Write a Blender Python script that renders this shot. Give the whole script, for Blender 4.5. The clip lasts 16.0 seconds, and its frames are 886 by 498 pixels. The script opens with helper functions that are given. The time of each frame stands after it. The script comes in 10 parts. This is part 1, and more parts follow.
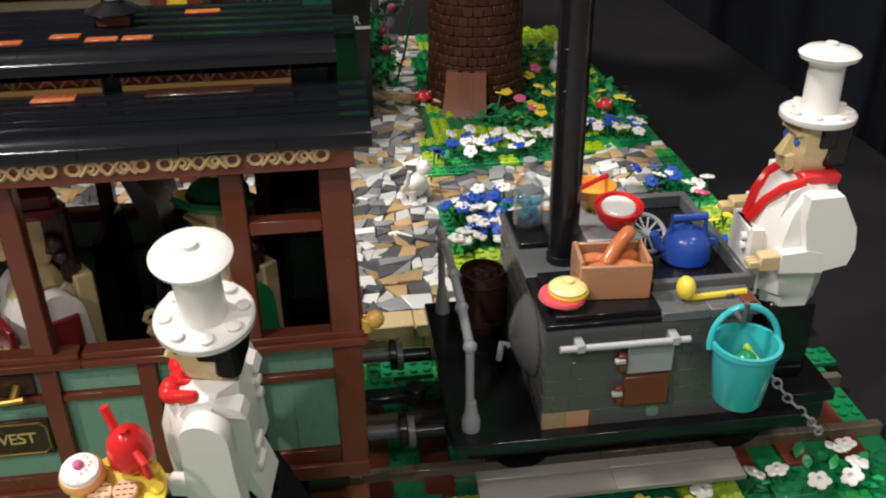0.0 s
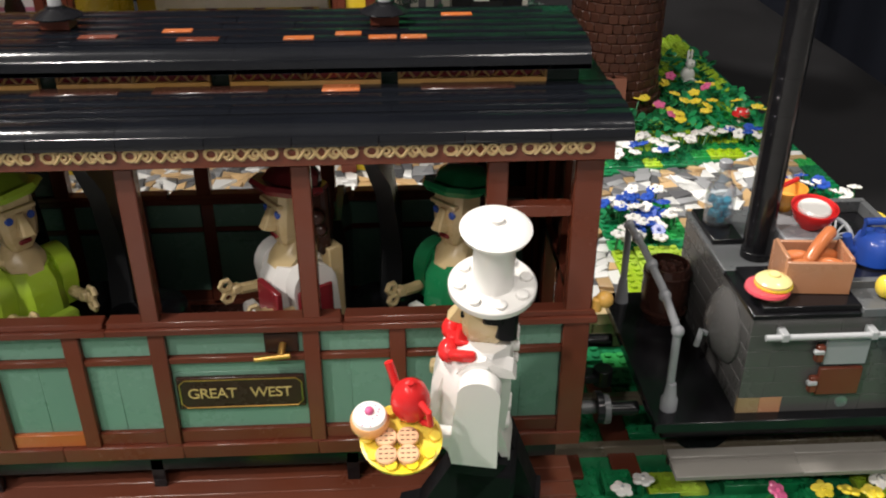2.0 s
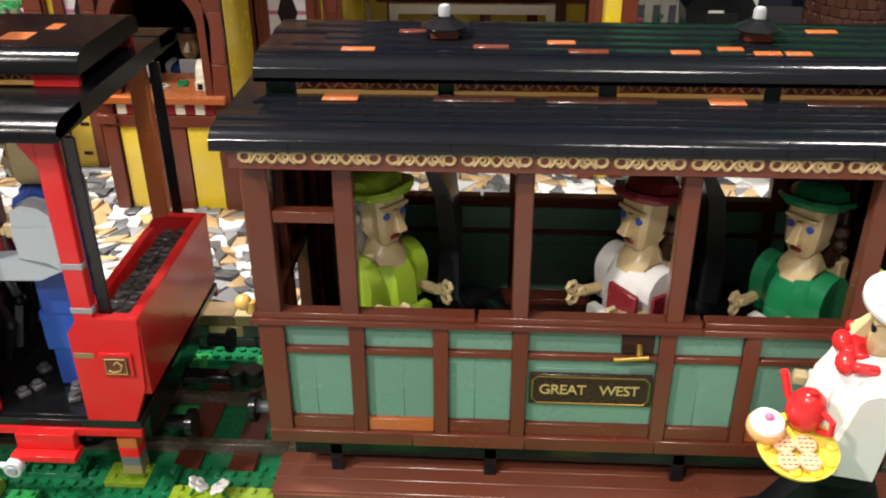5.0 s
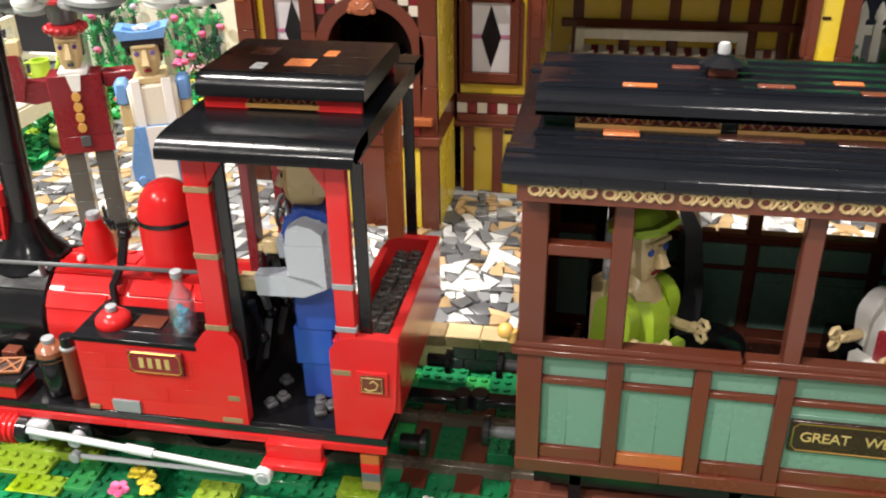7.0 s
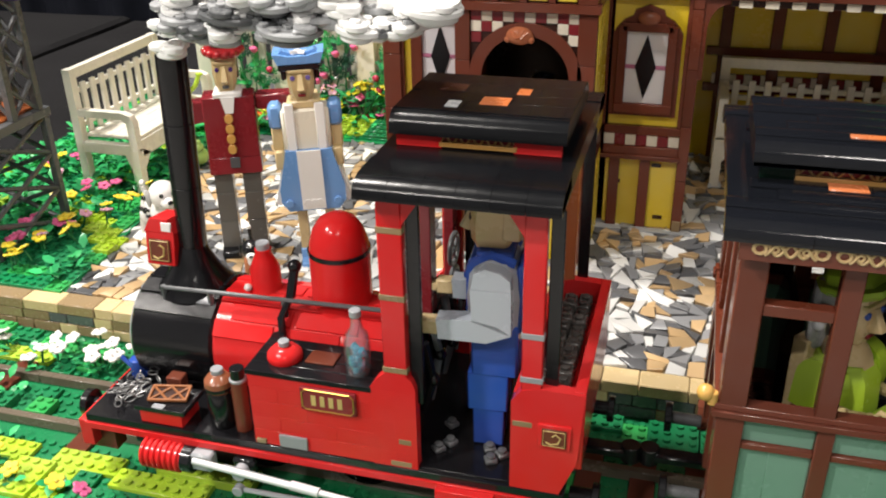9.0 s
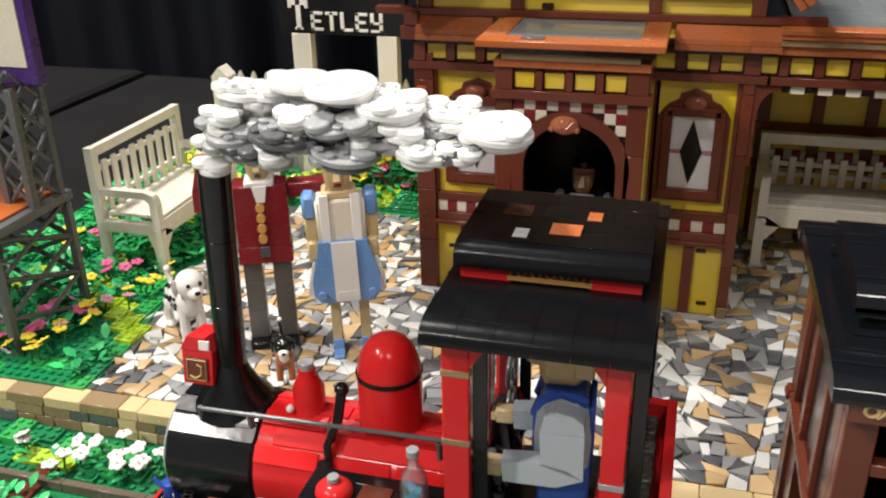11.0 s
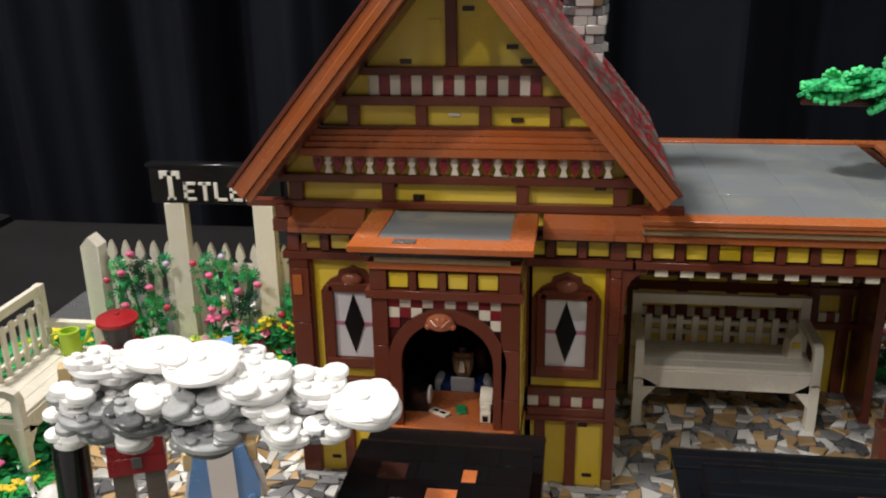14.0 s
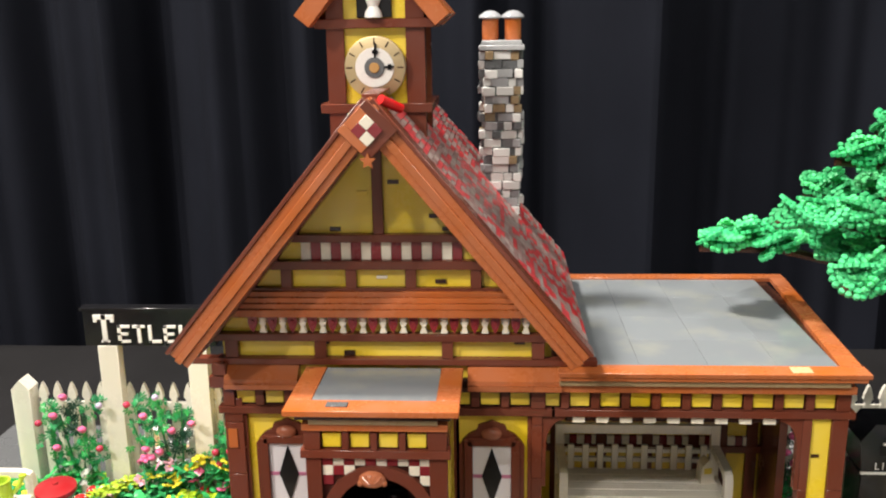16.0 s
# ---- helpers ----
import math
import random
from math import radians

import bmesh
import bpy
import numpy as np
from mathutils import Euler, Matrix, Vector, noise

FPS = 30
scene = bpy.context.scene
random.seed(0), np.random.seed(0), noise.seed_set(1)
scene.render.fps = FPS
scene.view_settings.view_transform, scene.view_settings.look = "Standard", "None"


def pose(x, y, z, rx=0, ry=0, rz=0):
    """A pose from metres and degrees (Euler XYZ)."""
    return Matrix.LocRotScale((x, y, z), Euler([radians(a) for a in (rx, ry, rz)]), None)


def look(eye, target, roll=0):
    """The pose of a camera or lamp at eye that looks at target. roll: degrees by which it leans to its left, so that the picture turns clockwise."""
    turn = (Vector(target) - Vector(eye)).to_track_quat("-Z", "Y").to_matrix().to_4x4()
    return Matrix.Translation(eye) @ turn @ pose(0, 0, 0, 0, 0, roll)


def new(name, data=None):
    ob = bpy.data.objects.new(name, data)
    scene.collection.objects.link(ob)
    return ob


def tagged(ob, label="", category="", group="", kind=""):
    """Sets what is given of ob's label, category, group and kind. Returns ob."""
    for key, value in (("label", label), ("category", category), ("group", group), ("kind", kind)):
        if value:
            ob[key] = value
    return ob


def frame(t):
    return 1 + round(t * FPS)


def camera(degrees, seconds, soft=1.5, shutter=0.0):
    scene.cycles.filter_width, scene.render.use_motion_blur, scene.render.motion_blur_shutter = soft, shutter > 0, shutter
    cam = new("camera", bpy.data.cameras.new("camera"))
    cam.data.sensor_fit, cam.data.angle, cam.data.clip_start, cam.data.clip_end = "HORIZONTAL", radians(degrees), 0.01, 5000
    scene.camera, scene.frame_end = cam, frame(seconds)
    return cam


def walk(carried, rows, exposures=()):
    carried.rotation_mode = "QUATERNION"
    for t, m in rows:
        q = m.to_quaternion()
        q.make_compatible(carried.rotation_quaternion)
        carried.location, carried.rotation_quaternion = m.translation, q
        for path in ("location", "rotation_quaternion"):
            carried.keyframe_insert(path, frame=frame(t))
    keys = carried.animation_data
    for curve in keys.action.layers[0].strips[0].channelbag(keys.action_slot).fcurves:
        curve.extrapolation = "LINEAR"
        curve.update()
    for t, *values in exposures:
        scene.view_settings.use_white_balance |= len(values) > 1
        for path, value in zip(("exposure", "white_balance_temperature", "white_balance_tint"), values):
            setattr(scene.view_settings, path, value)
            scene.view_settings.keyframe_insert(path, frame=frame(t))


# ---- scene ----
cam = camera(52.5, 16.0, soft=2.0, shutter=0.2)
METRES, EYE, TILT, LEAN, TURN = 0.576, 0.336, 0.0, 0.0, -7.1
ROWS = [
    (0.0, 0.0, 0.0, 0.0, -0.35, -29.05, 0.63),
    (0.5, -0.0364, -0.0217, 0.0026, 0.87, -29.07, 0.6),
    (1.0, -0.0703, -0.0404, 0.0076, 1.96, -28.94, 0.47),
    (1.5, -0.1019, -0.0513, 0.0112, 2.86, -28.89, 0.22),
    (2.0, -0.133, -0.0668, 0.0183, 4.01, -28.8, 0.01),
    (2.5, -0.1673, -0.078, 0.0173, 5.15, -28.93, 0.13),
    (3.0, -0.205, -0.0901, 0.0205, 6.4, -28.9, 0.32),
    (3.5, -0.2415, -0.1007, 0.025, 7.44, -28.79, 0.24),
    (6.0, -0.4086, -0.1276, 0.042, 13.23, -28.23, 0.56),
    (6.5, -0.4411, -0.1358, 0.0482, 15.19, -27.92, 0.64),
    (7.0, -0.4786, -0.1446, 0.0498, 17.16, -27.67, 0.79),
    (7.5, -0.5054, -0.1438, 0.0484, 18.42, -27.56, 0.84),
    (8.0, -0.5311, -0.141, 0.05, 19.81, -27.5, 0.89),
    (8.5, -0.556, -0.1405, 0.057, 21.24, -27.2, 0.92),
    (9.0, -0.5813, -0.1384, 0.0632, 22.51, -26.86, 0.97),
    (11.5, -0.6653, -0.0621, 0.1349, 22.37, -23.96, 1.03),
    (12.0, -0.6676, -0.0453, 0.1554, 21.76, -22.88, 0.92),
    (12.5, -0.6664, -0.0402, 0.1751, 20.7, -21.9, 0.81),
    (13.0, -0.6598, -0.0299, 0.1973, 18.91, -20.89, 0.92),
    (13.5, -0.6595, -0.0206, 0.2195, 16.74, -20.02, 0.94),
    (14.0, -0.6574, -0.0205, 0.2382, 15.18, -19.3, 1.02),
    (14.5, -0.6526, -0.0259, 0.2689, 13.78, -18.26, 1.19),
    (15.0, -0.6491, -0.0329, 0.3011, 12.15, -17.23, 1.22),
    (15.5, -0.647, -0.0442, 0.3348, 11.09, -15.87, 1.12),
    (16.0, -0.6416, -0.0617, 0.3616, 10.56, -14.29, 0.95),
]
walk(cam, [(t, pose(0, 0, EYE, TILT, LEAN, TURN) @ pose(METRES * x, METRES * y, METRES * z, 90 + pitch, roll, yaw)) for t, x, y, z, yaw, pitch, roll in ROWS],
     [(0.0, -0.52, 6350, 10), (1.0, -0.46, 6350, 10), (2.0, -0.28, 6350, 10), (3.5, -0.2, 6350, 10), (6.0, 0.42, 6350, 10), (7.5, 0.32, 6400, 10), (9.0, -0.05, 6400, 10), (11.5, -0.43, 6350, 10), (13.0, -0.74, 6350, 10), (14.5, -0.72, 6400, 10), (15.5, 0.0, 6500, 10), (16.0, 0.25, 6550, 10)])

# ---------------------------------------------------------------- world and hall lamps
S = 0.008  # one stud of the toy bricks, in metres
world = bpy.data.worlds.new("hall")
scene.world = world
world.use_nodes = True
world.node_tree.nodes["Background"].inputs[0].default_value = (1.0, 0.93, 0.85, 1)
world.node_tree.nodes["Background"].inputs[1].default_value = 0.12


def hall_lamp(loc, target, size, power, colour):
    d = bpy.data.lights.new("hall_lamp", "AREA")
    d.shape, d.size, d.energy, d.color = "DISK", size, power, colour
    ob = new("hall_lamp", d)
    ob.matrix_world = look(loc, target)
    return tagged(ob, "round white lamp under the hall ceiling", "lamp", "hall lamps", "structure")


WARM = (1.0, 0.93, 0.85)
for x, y, z, size, power in ((0.6, -2.6, 3.35, 0.5, 34), (-1.9, -3.2, 3.7, 0.16, 72), (-3.0, -1.8, 3.6, 0.3, 160)):  # a row of lamps before the table
    hall_lamp((x, y, z), (-0.5, 0.8, 0.15), size, power, WARM)
hall_lamp((-1.95, 0.75, 3.7), (-0.8, 0.7, 0.1), 0.45, 235, WARM)
hall_lamp((1.3, 0.2, 3.6), (0.1, 0.6, 0.1), 0.5, 46, WARM)

# ---------------------------------------------------------------- materials


def nodes_of(name):
    m = bpy.data.materials.new(name)
    m.use_nodes = True
    nt = m.node_tree
    return m, nt, nt.nodes["Principled BSDF"]


def plastic(name, rgb, rough=0.22, vary=0.10, grime=0.12, gloss=0.45):
    """Moulded glossy plastic: slight shade steps from piece to piece, handling smears in the gloss, faint waviness."""
    m, nt, b = nodes_of(name)
    n, l = nt.nodes, nt.links
    info = n.new("ShaderNodeObjectInfo")
    geo = n.new("ShaderNodeNewGeometry")
    co = n.new("ShaderNodeTexCoord")
    add = n.new("ShaderNodeMath"); add.operation = "ADD"
    l.new(info.outputs["Random"], add.inputs[0]); l.new(geo.outputs["Random Per Island"], add.inputs[1])
    fr = n.new("ShaderNodeMath"); fr.operation = "FRACT"
    l.new(add.outputs[0], fr.inputs[0])
    big = n.new("ShaderNodeTexNoise"); big.inputs["Scale"].default_value = 22; big.inputs["Detail"].default_value = 3
    fine = n.new("ShaderNodeTexNoise"); fine.inputs["Scale"].default_value = 260; fine.inputs["Detail"].default_value = 4
    l.new(co.outputs["Object"], big.inputs["Vector"]); l.new(co.outputs["Object"], fine.inputs["Vector"])
    hsv = n.new("ShaderNodeHueSaturation")
    hsv.inputs["Color"].default_value = (*rgb, 1)
    mv = n.new("ShaderNodeMapRange"); mv.inputs["To Min"].default_value = 1 - vary; mv.inputs["To Max"].default_value = 1 + vary
    l.new(fr.outputs[0], mv.inputs["Value"]); l.new(mv.outputs[0], hsv.inputs["Value"])
    ms = n.new("ShaderNodeMapRange"); ms.inputs["To Min"].default_value = 1 - grime; ms.inputs["To Max"].default_value = 1.0
    ms.inputs["From Min"].default_value = 0.3; ms.inputs["From Max"].default_value = 0.7
    l.new(big.outputs["Fac"], ms.inputs["Value"]); l.new(ms.outputs[0], hsv.inputs["Saturation"])
    l.new(hsv.outputs[0], b.inputs["Base Color"])
    mr = n.new("ShaderNodeMapRange"); mr.inputs["To Min"].default_value = rough * 0.7; mr.inputs["To Max"].default_value = rough * 1.5
    mix = n.new("ShaderNodeMath"); mix.operation = "MULTIPLY_ADD"; mix.inputs[1].default_value = 0.35
    l.new(fine.outputs["Fac"], mix.inputs[0]); l.new(big.outputs["Fac"], mix.inputs[2])
    mr.inputs["From Min"].default_value = 0.35; mr.inputs["From Max"].default_value = 0.95
    l.new(mix.outputs[0], mr.inputs["Value"]); l.new(mr.outputs[0], b.inputs["Roughness"])
    bump = n.new("ShaderNodeBump"); bump.inputs["Strength"].default_value = 0.04; bump.inputs["Distance"].default_value = 0.002
    l.new(fine.outputs["Fac"], bump.inputs["Height"]); l.new(bump.outputs[0], b.inputs["Normal"])
    b.inputs["IOR"].default_value = 1.48
    b.inputs["Specular IOR Level"].default_value = gloss
    return m


def clear(name, rgb, rough=0.04, milky=0.04):
    """Thin clear plastic: lets light straight through, gloss by angle, a little milkiness."""
    m, nt, b = nodes_of(name)
    n, l = nt.nodes, nt.links
    tr = n.new("ShaderNodeBsdfTransparent"); tr.inputs[0].default_value = (*rgb, 1)
    b.inputs["Base Color"].default_value = (*rgb, 1)
    b.inputs["Roughness"].default_value = rough
    body = n.new("ShaderNodeMixShader"); body.inputs[0].default_value = milky
    l.new(tr.outputs[0], body.inputs[1]); l.new(b.outputs[0], body.inputs[2])
    gl = n.new("ShaderNodeBsdfGlossy"); gl.inputs["Roughness"].default_value = rough
    lw = n.new("ShaderNodeLayerWeight"); lw.inputs["Blend"].default_value = 0.3
    fr = n.new("ShaderNodeMath"); fr.operation = "POWER"; fr.inputs[1].default_value = 1.4
    l.new(lw.outputs["Facing"], fr.inputs[0])
    mix = n.new("ShaderNodeMixShader")
    l.new(fr.outputs[0], mix.inputs[0]); l.new(body.outputs[0], mix.inputs[1]); l.new(gl.outputs[0], mix.inputs[2])
    l.new(mix.outputs[0], n["Material Output"].inputs["Surface"])
    return m


def metal(name, rgb, rough=0.25):
    m, nt, b = nodes_of(name)
    n, l = nt.nodes, nt.links
    b.inputs["Base Color"].default_value = (*rgb, 1)
    b.inputs["Metallic"].default_value = 1.0
    t = n.new("ShaderNodeTexNoise"); t.inputs["Scale"].default_value = 120
    r = n.new("ShaderNodeMapRange"); r.inputs["To Min"].default_value = rough * 0.6; r.inputs["To Max"].default_value = rough * 1.5
    l.new(t.outputs["Fac"], r.inputs["Value"]); l.new(r.outputs[0], b.inputs["Roughness"])
    return m


def cloth(name, rgb, weave=900, folds=6.0, sheen=0.25):
    m, nt, b = nodes_of(name)
    n, l = nt.nodes, nt.links
    co = n.new("ShaderNodeTexCoord")
    w = n.new("ShaderNodeTexNoise"); w.inputs["Scale"].default_value = weave; w.inputs["Detail"].default_value = 2
    f = n.new("ShaderNodeTexNoise"); f.inputs["Scale"].default_value = folds; f.inputs["Detail"].default_value = 4
    l.new(co.outputs["Object"], w.inputs["Vector"]); l.new(co.outputs["Object"], f.inputs["Vector"])
    h = n.new("ShaderNodeHueSaturation"); h.inputs["Color"].default_value = (*rgb, 1)
    a = n.new("ShaderNodeMath"); a.operation = "MULTIPLY_ADD"; a.inputs[1].default_value = 0.5
    l.new(w.outputs["Fac"], a.inputs[0]); l.new(f.outputs["Fac"], a.inputs[2])
    r = n.new("ShaderNodeMapRange"); r.inputs["From Min"].default_value = 0.4; r.inputs["From Max"].default_value = 1.1
    r.inputs["To Min"].default_value = 0.7; r.inputs["To Max"].default_value = 1.35
    l.new(a.outputs[0], r.inputs["Value"]); l.new(r.outputs[0], h.inputs["Value"]); l.new(h.outputs[0], b.inputs["Base Color"])
    b.inputs["Roughness"].default_value = 0.85
    b.inputs["Specular IOR Level"].default_value = sheen
    bump = n.new("ShaderNodeBump"); bump.inputs["Strength"].default_value = 0.25; bump.inputs["Distance"].default_value = 0.002
    l.new(w.outputs["Fac"], bump.inputs["Height"]); l.new(bump.outputs[0], b.inputs["Normal"])
    return m


RED = plastic("red_plastic", (0.62, 0.008, 0.009), 0.15, 0.04, 0.05, 0.28)
DRED = plastic("dark_red_plastic", (0.20, 0.008, 0.014))
BROWN = plastic("reddish_brown_plastic", (0.135, 0.031, 0.0145), 0.2, 0.16, gloss=0.32)
DBROWN = plastic("dark_brown_plastic", (0.035, 0.012, 0.008))
ORANGE = plastic("dark_orange_plastic", (0.40, 0.10, 0.017), 0.24, 0.14, gloss=0.32)
YELLOW = plastic("yellow_plastic", (0.77, 0.56, 0.012), 0.22, 0.06)
OCHRE = plastic("golden_ochre_plastic", (0.42, 0.22, 0.05), 0.3)
SGREEN = plastic("sand_green_plastic", (0.150, 0.29, 0.215), 0.24, 0.07)
DGREEN = plastic("dark_green_plastic", (0.0035, 0.021, 0.012))
ROOFBLACK = plastic("roof_black_plastic", (0.005, 0.0058, 0.0082), 0.12, gloss=0.45)
CABBLACK = plastic("cab_roof_black_plastic", (0.004, 0.0044, 0.0055), 0.18, gloss=0.25)
BLACK = plastic("black_plastic", (0.008, 0.008, 0.0095), 0.16)
WHITE = plastic("white_plastic", (0.80, 0.78, 0.75), 0.2, 0.03, 0.0)
IVORY = plastic("ivory_plastic", (0.80, 0.765, 0.67), 0.25, 0.03, 0.0)
CREAM = plastic("cream_plastic", (0.74, 0.68, 0.55), 0.25, 0.05)
LGREY = plastic("light_grey_plastic", (0.36, 0.37, 0.38), 0.25)
DGREY = plastic("dark_grey_plastic", (0.105, 0.11, 0.115), 0.25)
TAN = plastic("tan_plastic", (0.60, 0.45, 0.22), 0.25, 0.06)
DTAN = plastic("dark_tan_plastic", (0.27, 0.185, 0.09), 0.25)
NOUGAT = plastic("nougat_plastic", (0.42, 0.19, 0.09), 0.25)
GREEN = plastic("green_plastic", (0.004, 0.19, 0.062), 0.22)
BGREEN = plastic("bright_green_plastic", (0.02, 0.36, 0.07), 0.22)
LIME = plastic("lime_plastic", (0.37, 0.55, 0.012), 0.22)
BLUE = plastic("blue_plastic", (0.006, 0.065, 0.42), 0.2)
MBLUE = plastic("medium_blue_plastic", (0.13, 0.30, 0.62), 0.22)
PINK = plastic("pink_plastic", (0.70, 0.10, 0.28), 0.25)
LAVENDER = plastic("lavender_plastic", (0.50, 0.42, 0.62), 0.25)
SAUSAGE = plastic("orange_brown_plastic", (0.50, 0.13, 0.02), 0.22)
PURPLE = plastic("purple_plastic", (0.055, 0.012, 0.16), 0.25)
GOLD = metal("gold_lacquer", (0.75, 0.45, 0.12), 0.35)
PEARLGOLD = plastic("pearl_gold_plastic", (0.58, 0.31, 0.04), 0.25)
PEARL = plastic("pearl_grey_plastic", (0.30, 0.31, 0.33), 0.2)
GLASS = clear("clear_plastic", (0.96, 0.98, 1.0), 0.06, 0.055)
BLUEGLASS = clear("clear_blue_plastic", (0.06, 0.46, 0.62), 0.15, 0.5)
TEAL = plastic("teal_plastic", (0.02, 0.42, 0.46), 0.18)
CLOTH = cloth("black_tablecloth", (0.012, 0.0117, 0.0125), sheen=0.1)
DRAPE = cloth("black_drape", (0.0082, 0.0093, 0.0138), 700, 3.0, 0.06)
# unseen hall surfaces, kept pale so that they bounce lamp light as fill
HALLWALL = cloth("painted_hall_wall", (0.55, 0.56, 0.575), 300, 1.5)
AISLE = cloth("pale_hall_floor", (0.46, 0.45, 0.43), 200, 1.5)
FLOORM = cloth("dark_hall_carpet", (0.05, 0.05, 0.054), 400, 2.0)

# ---------------------------------------------------------------- mesh tools (all in studs)


class B:
    def __init__(self, *mats):
        self.v, self.f, self.m, self.mats, self.M = [], [], [], list(mats), None

    def put(self, vs, fs, m=0, convex=True):
        o = len(self.v)
        vs = [Vector(p) for p in vs]
        if convex:
            c = sum(vs, Vector()) / len(vs)
            out = []
            for f in fs:
                a = sum((vs[i] for i in f), Vector()) / len(f)
                nn = Vector()
                for i in range(len(f)):
                    nn += (vs[f[i]] - a).cross(vs[f[(i + 1) % len(f)]] - a)
                out.append(tuple(reversed(f)) if nn.dot(a - c) < 0 else tuple(f))
            fs = out
        if self.M is not None:
            vs = [self.M @ p for p in vs]
        self.v += [tuple(p) for p in vs]
        self.f += [tuple(i + o for i in f) for f in fs]
        self.m += [m] * len(fs)
        return self

    def box(self, x0, y0, z0, x1, y1, z1, b=0.06, m=0):
        x0, x1 = sorted((x0, x1)); y0, y1 = sorted((y0, y1)); z0, z1 = sorted((z0, z1))
        b = min(b, 0.45 * (x1 - x0), 0.45 * (y1 - y0), 0.45 * (z1 - z0))
        if b <= 0:
            vs = [(x, y, z) for x in (x0, x1) for y in (y0, y1) for z in (z0, z1)]
            return self.put(vs, [(0, 1, 3, 2), (4, 6, 7, 5), (0, 4, 5, 1), (2, 3, 7, 6), (0, 2, 6, 4), (1, 5, 7, 3)], m)
        vs, idx = [], {}
        for i, x in enumerate((x0, x1)):
            for j, y in enumerate((y0, y1)):
                for k, z in enumerate((z0, z1)):
                    xi, yi, zi = x + (b, -b)[i], y + (b, -b)[j], z + (b, -b)[k]
                    for a, p in enumerate(((x, yi, zi), (xi, y, zi), (xi, yi, z))):
                        idx[i, j, k, a] = len(vs); vs.append(p)
        fs = []
        r = (0, 1)
        for s in r:
            fs.append([idx[s, j, k, 0] for j, k in ((0, 0), (1, 0), (1, 1), (0, 1))])
            fs.append([idx[i, s, k, 1] for i, k in ((0, 0), (1, 0), (1, 1), (0, 1))])
            fs.append([idx[i, j, s, 2] for i, j in ((0, 0), (1, 0), (1, 1), (0, 1))])
        for j in r:
            for k in r:
                fs.append([idx[0, j, k, 1], idx[1, j, k, 1], idx[1, j, k, 2], idx[0, j, k, 2]])
        for i in r:
            for k in r:
                fs.append([idx[i, 0, k, 0], idx[i, 1, k, 0], idx[i, 1, k, 2], idx[i, 0, k, 2]])
        for i in r:
            for j in r:
                fs.append([idx[i, j, 0, 0], idx[i, j, 1, 0], idx[i, j, 1, 1], idx[i, j, 0, 1]])
        for i in r:
            for j in r:
                for k in r:
                    fs.append([idx[i, j, k, 0], idx[i, j, k, 1], idx[i, j, k, 2]])
        return self.put(vs, fs, m)

    def prism(self, poly, axis, lo, hi, m=0):
        """A polygon drawn out along an axis; poly in the other two axes, in the order of x, y, z."""
        a = "xyz".index(axis)
        n = len(poly)
        area = sum(poly[i][0] * poly[(i + 1) % n][1] - poly[(i + 1) % n][0] * poly[i][1] for i in range(n))
        if (area < 0) != (a == 1):
            poly = poly[::-1]

        def p3(p, h):
            q = [p[0], p[1]]
            q.insert(a, h)
            return tuple(q)
        lo, hi = min(lo, hi), max(lo, hi)
        vs = [p3(p, lo) for p in poly] + [p3(p, hi) for p in poly]
        fs = [tuple(range(n - 1, -1, -1)), tuple(range(n, 2 * n))]
        fs += [(i, (i + 1) % n, n + (i + 1) % n, n + i) for i in range(n)]
        return self.put(vs, fs, m, convex=False)

    def lathe(self, c, prof, n=20, m=0, axis="z"):
        vs, fs = [], []
        k = len(prof)
        a = "xyz".index(axis)
        for i in range(n):
            t = 2 * math.pi * i / n
            for r, h in prof:
                p = [r * math.cos(t), r * math.sin(t), h]
                if a == 0:
                    p = [p[2], p[0], p[1]]
                elif a == 1:
                    p = [p[1], p[2], p[0]]
                vs.append((c[0] + p[0], c[1] + p[1], c[2] + p[2]))
        for i in range(n):
            j = (i + 1) % n
            for q in range(k - 1):
                fs.append((i * k + q, j * k + q, j * k + q + 1, i * k + q + 1))
        if prof[0][0] > 1e-4:
            fs.append(tuple(i * k for i in range(n - 1, -1, -1)))
        if prof[-1][0] > 1e-4:
            fs.append(tuple(i * k + k - 1 for i in range(n)))
        return self.put(vs, fs, m, convex=False)

    def cyl(self, c, r, h, axis="z", n=20, m=0, r2=None, b=0.05):
        r2 = r if r2 is None else r2
        b = min(b, 0.4 * abs(h), 0.5 * min(r, r2) if min(r, r2) > 0 else 0.01)
        return self.lathe(c, [(max(r - b, 0), 0), (r, b), (r2, h - b), (max(r2 - b, 0), h)], n, m, axis)

    def ball(self, c, r, sx=1, sy=1, sz=1, m=0, n=14, k=8, lo=-90):
        prof = []
        for i in range(k + 1):
            a = radians(lo + (90 - lo) * i / k)
            prof.append((max(r * math.cos(a), 0.0), r * math.sin(a)))
        keep, self.M = self.M, (self.M or Matrix()) @ Matrix.Translation(c) @ Matrix.Diagonal((sx, sy, sz, 1))
        self.lathe((0, 0, 0), prof, n, m)
        self.M = keep
        return self

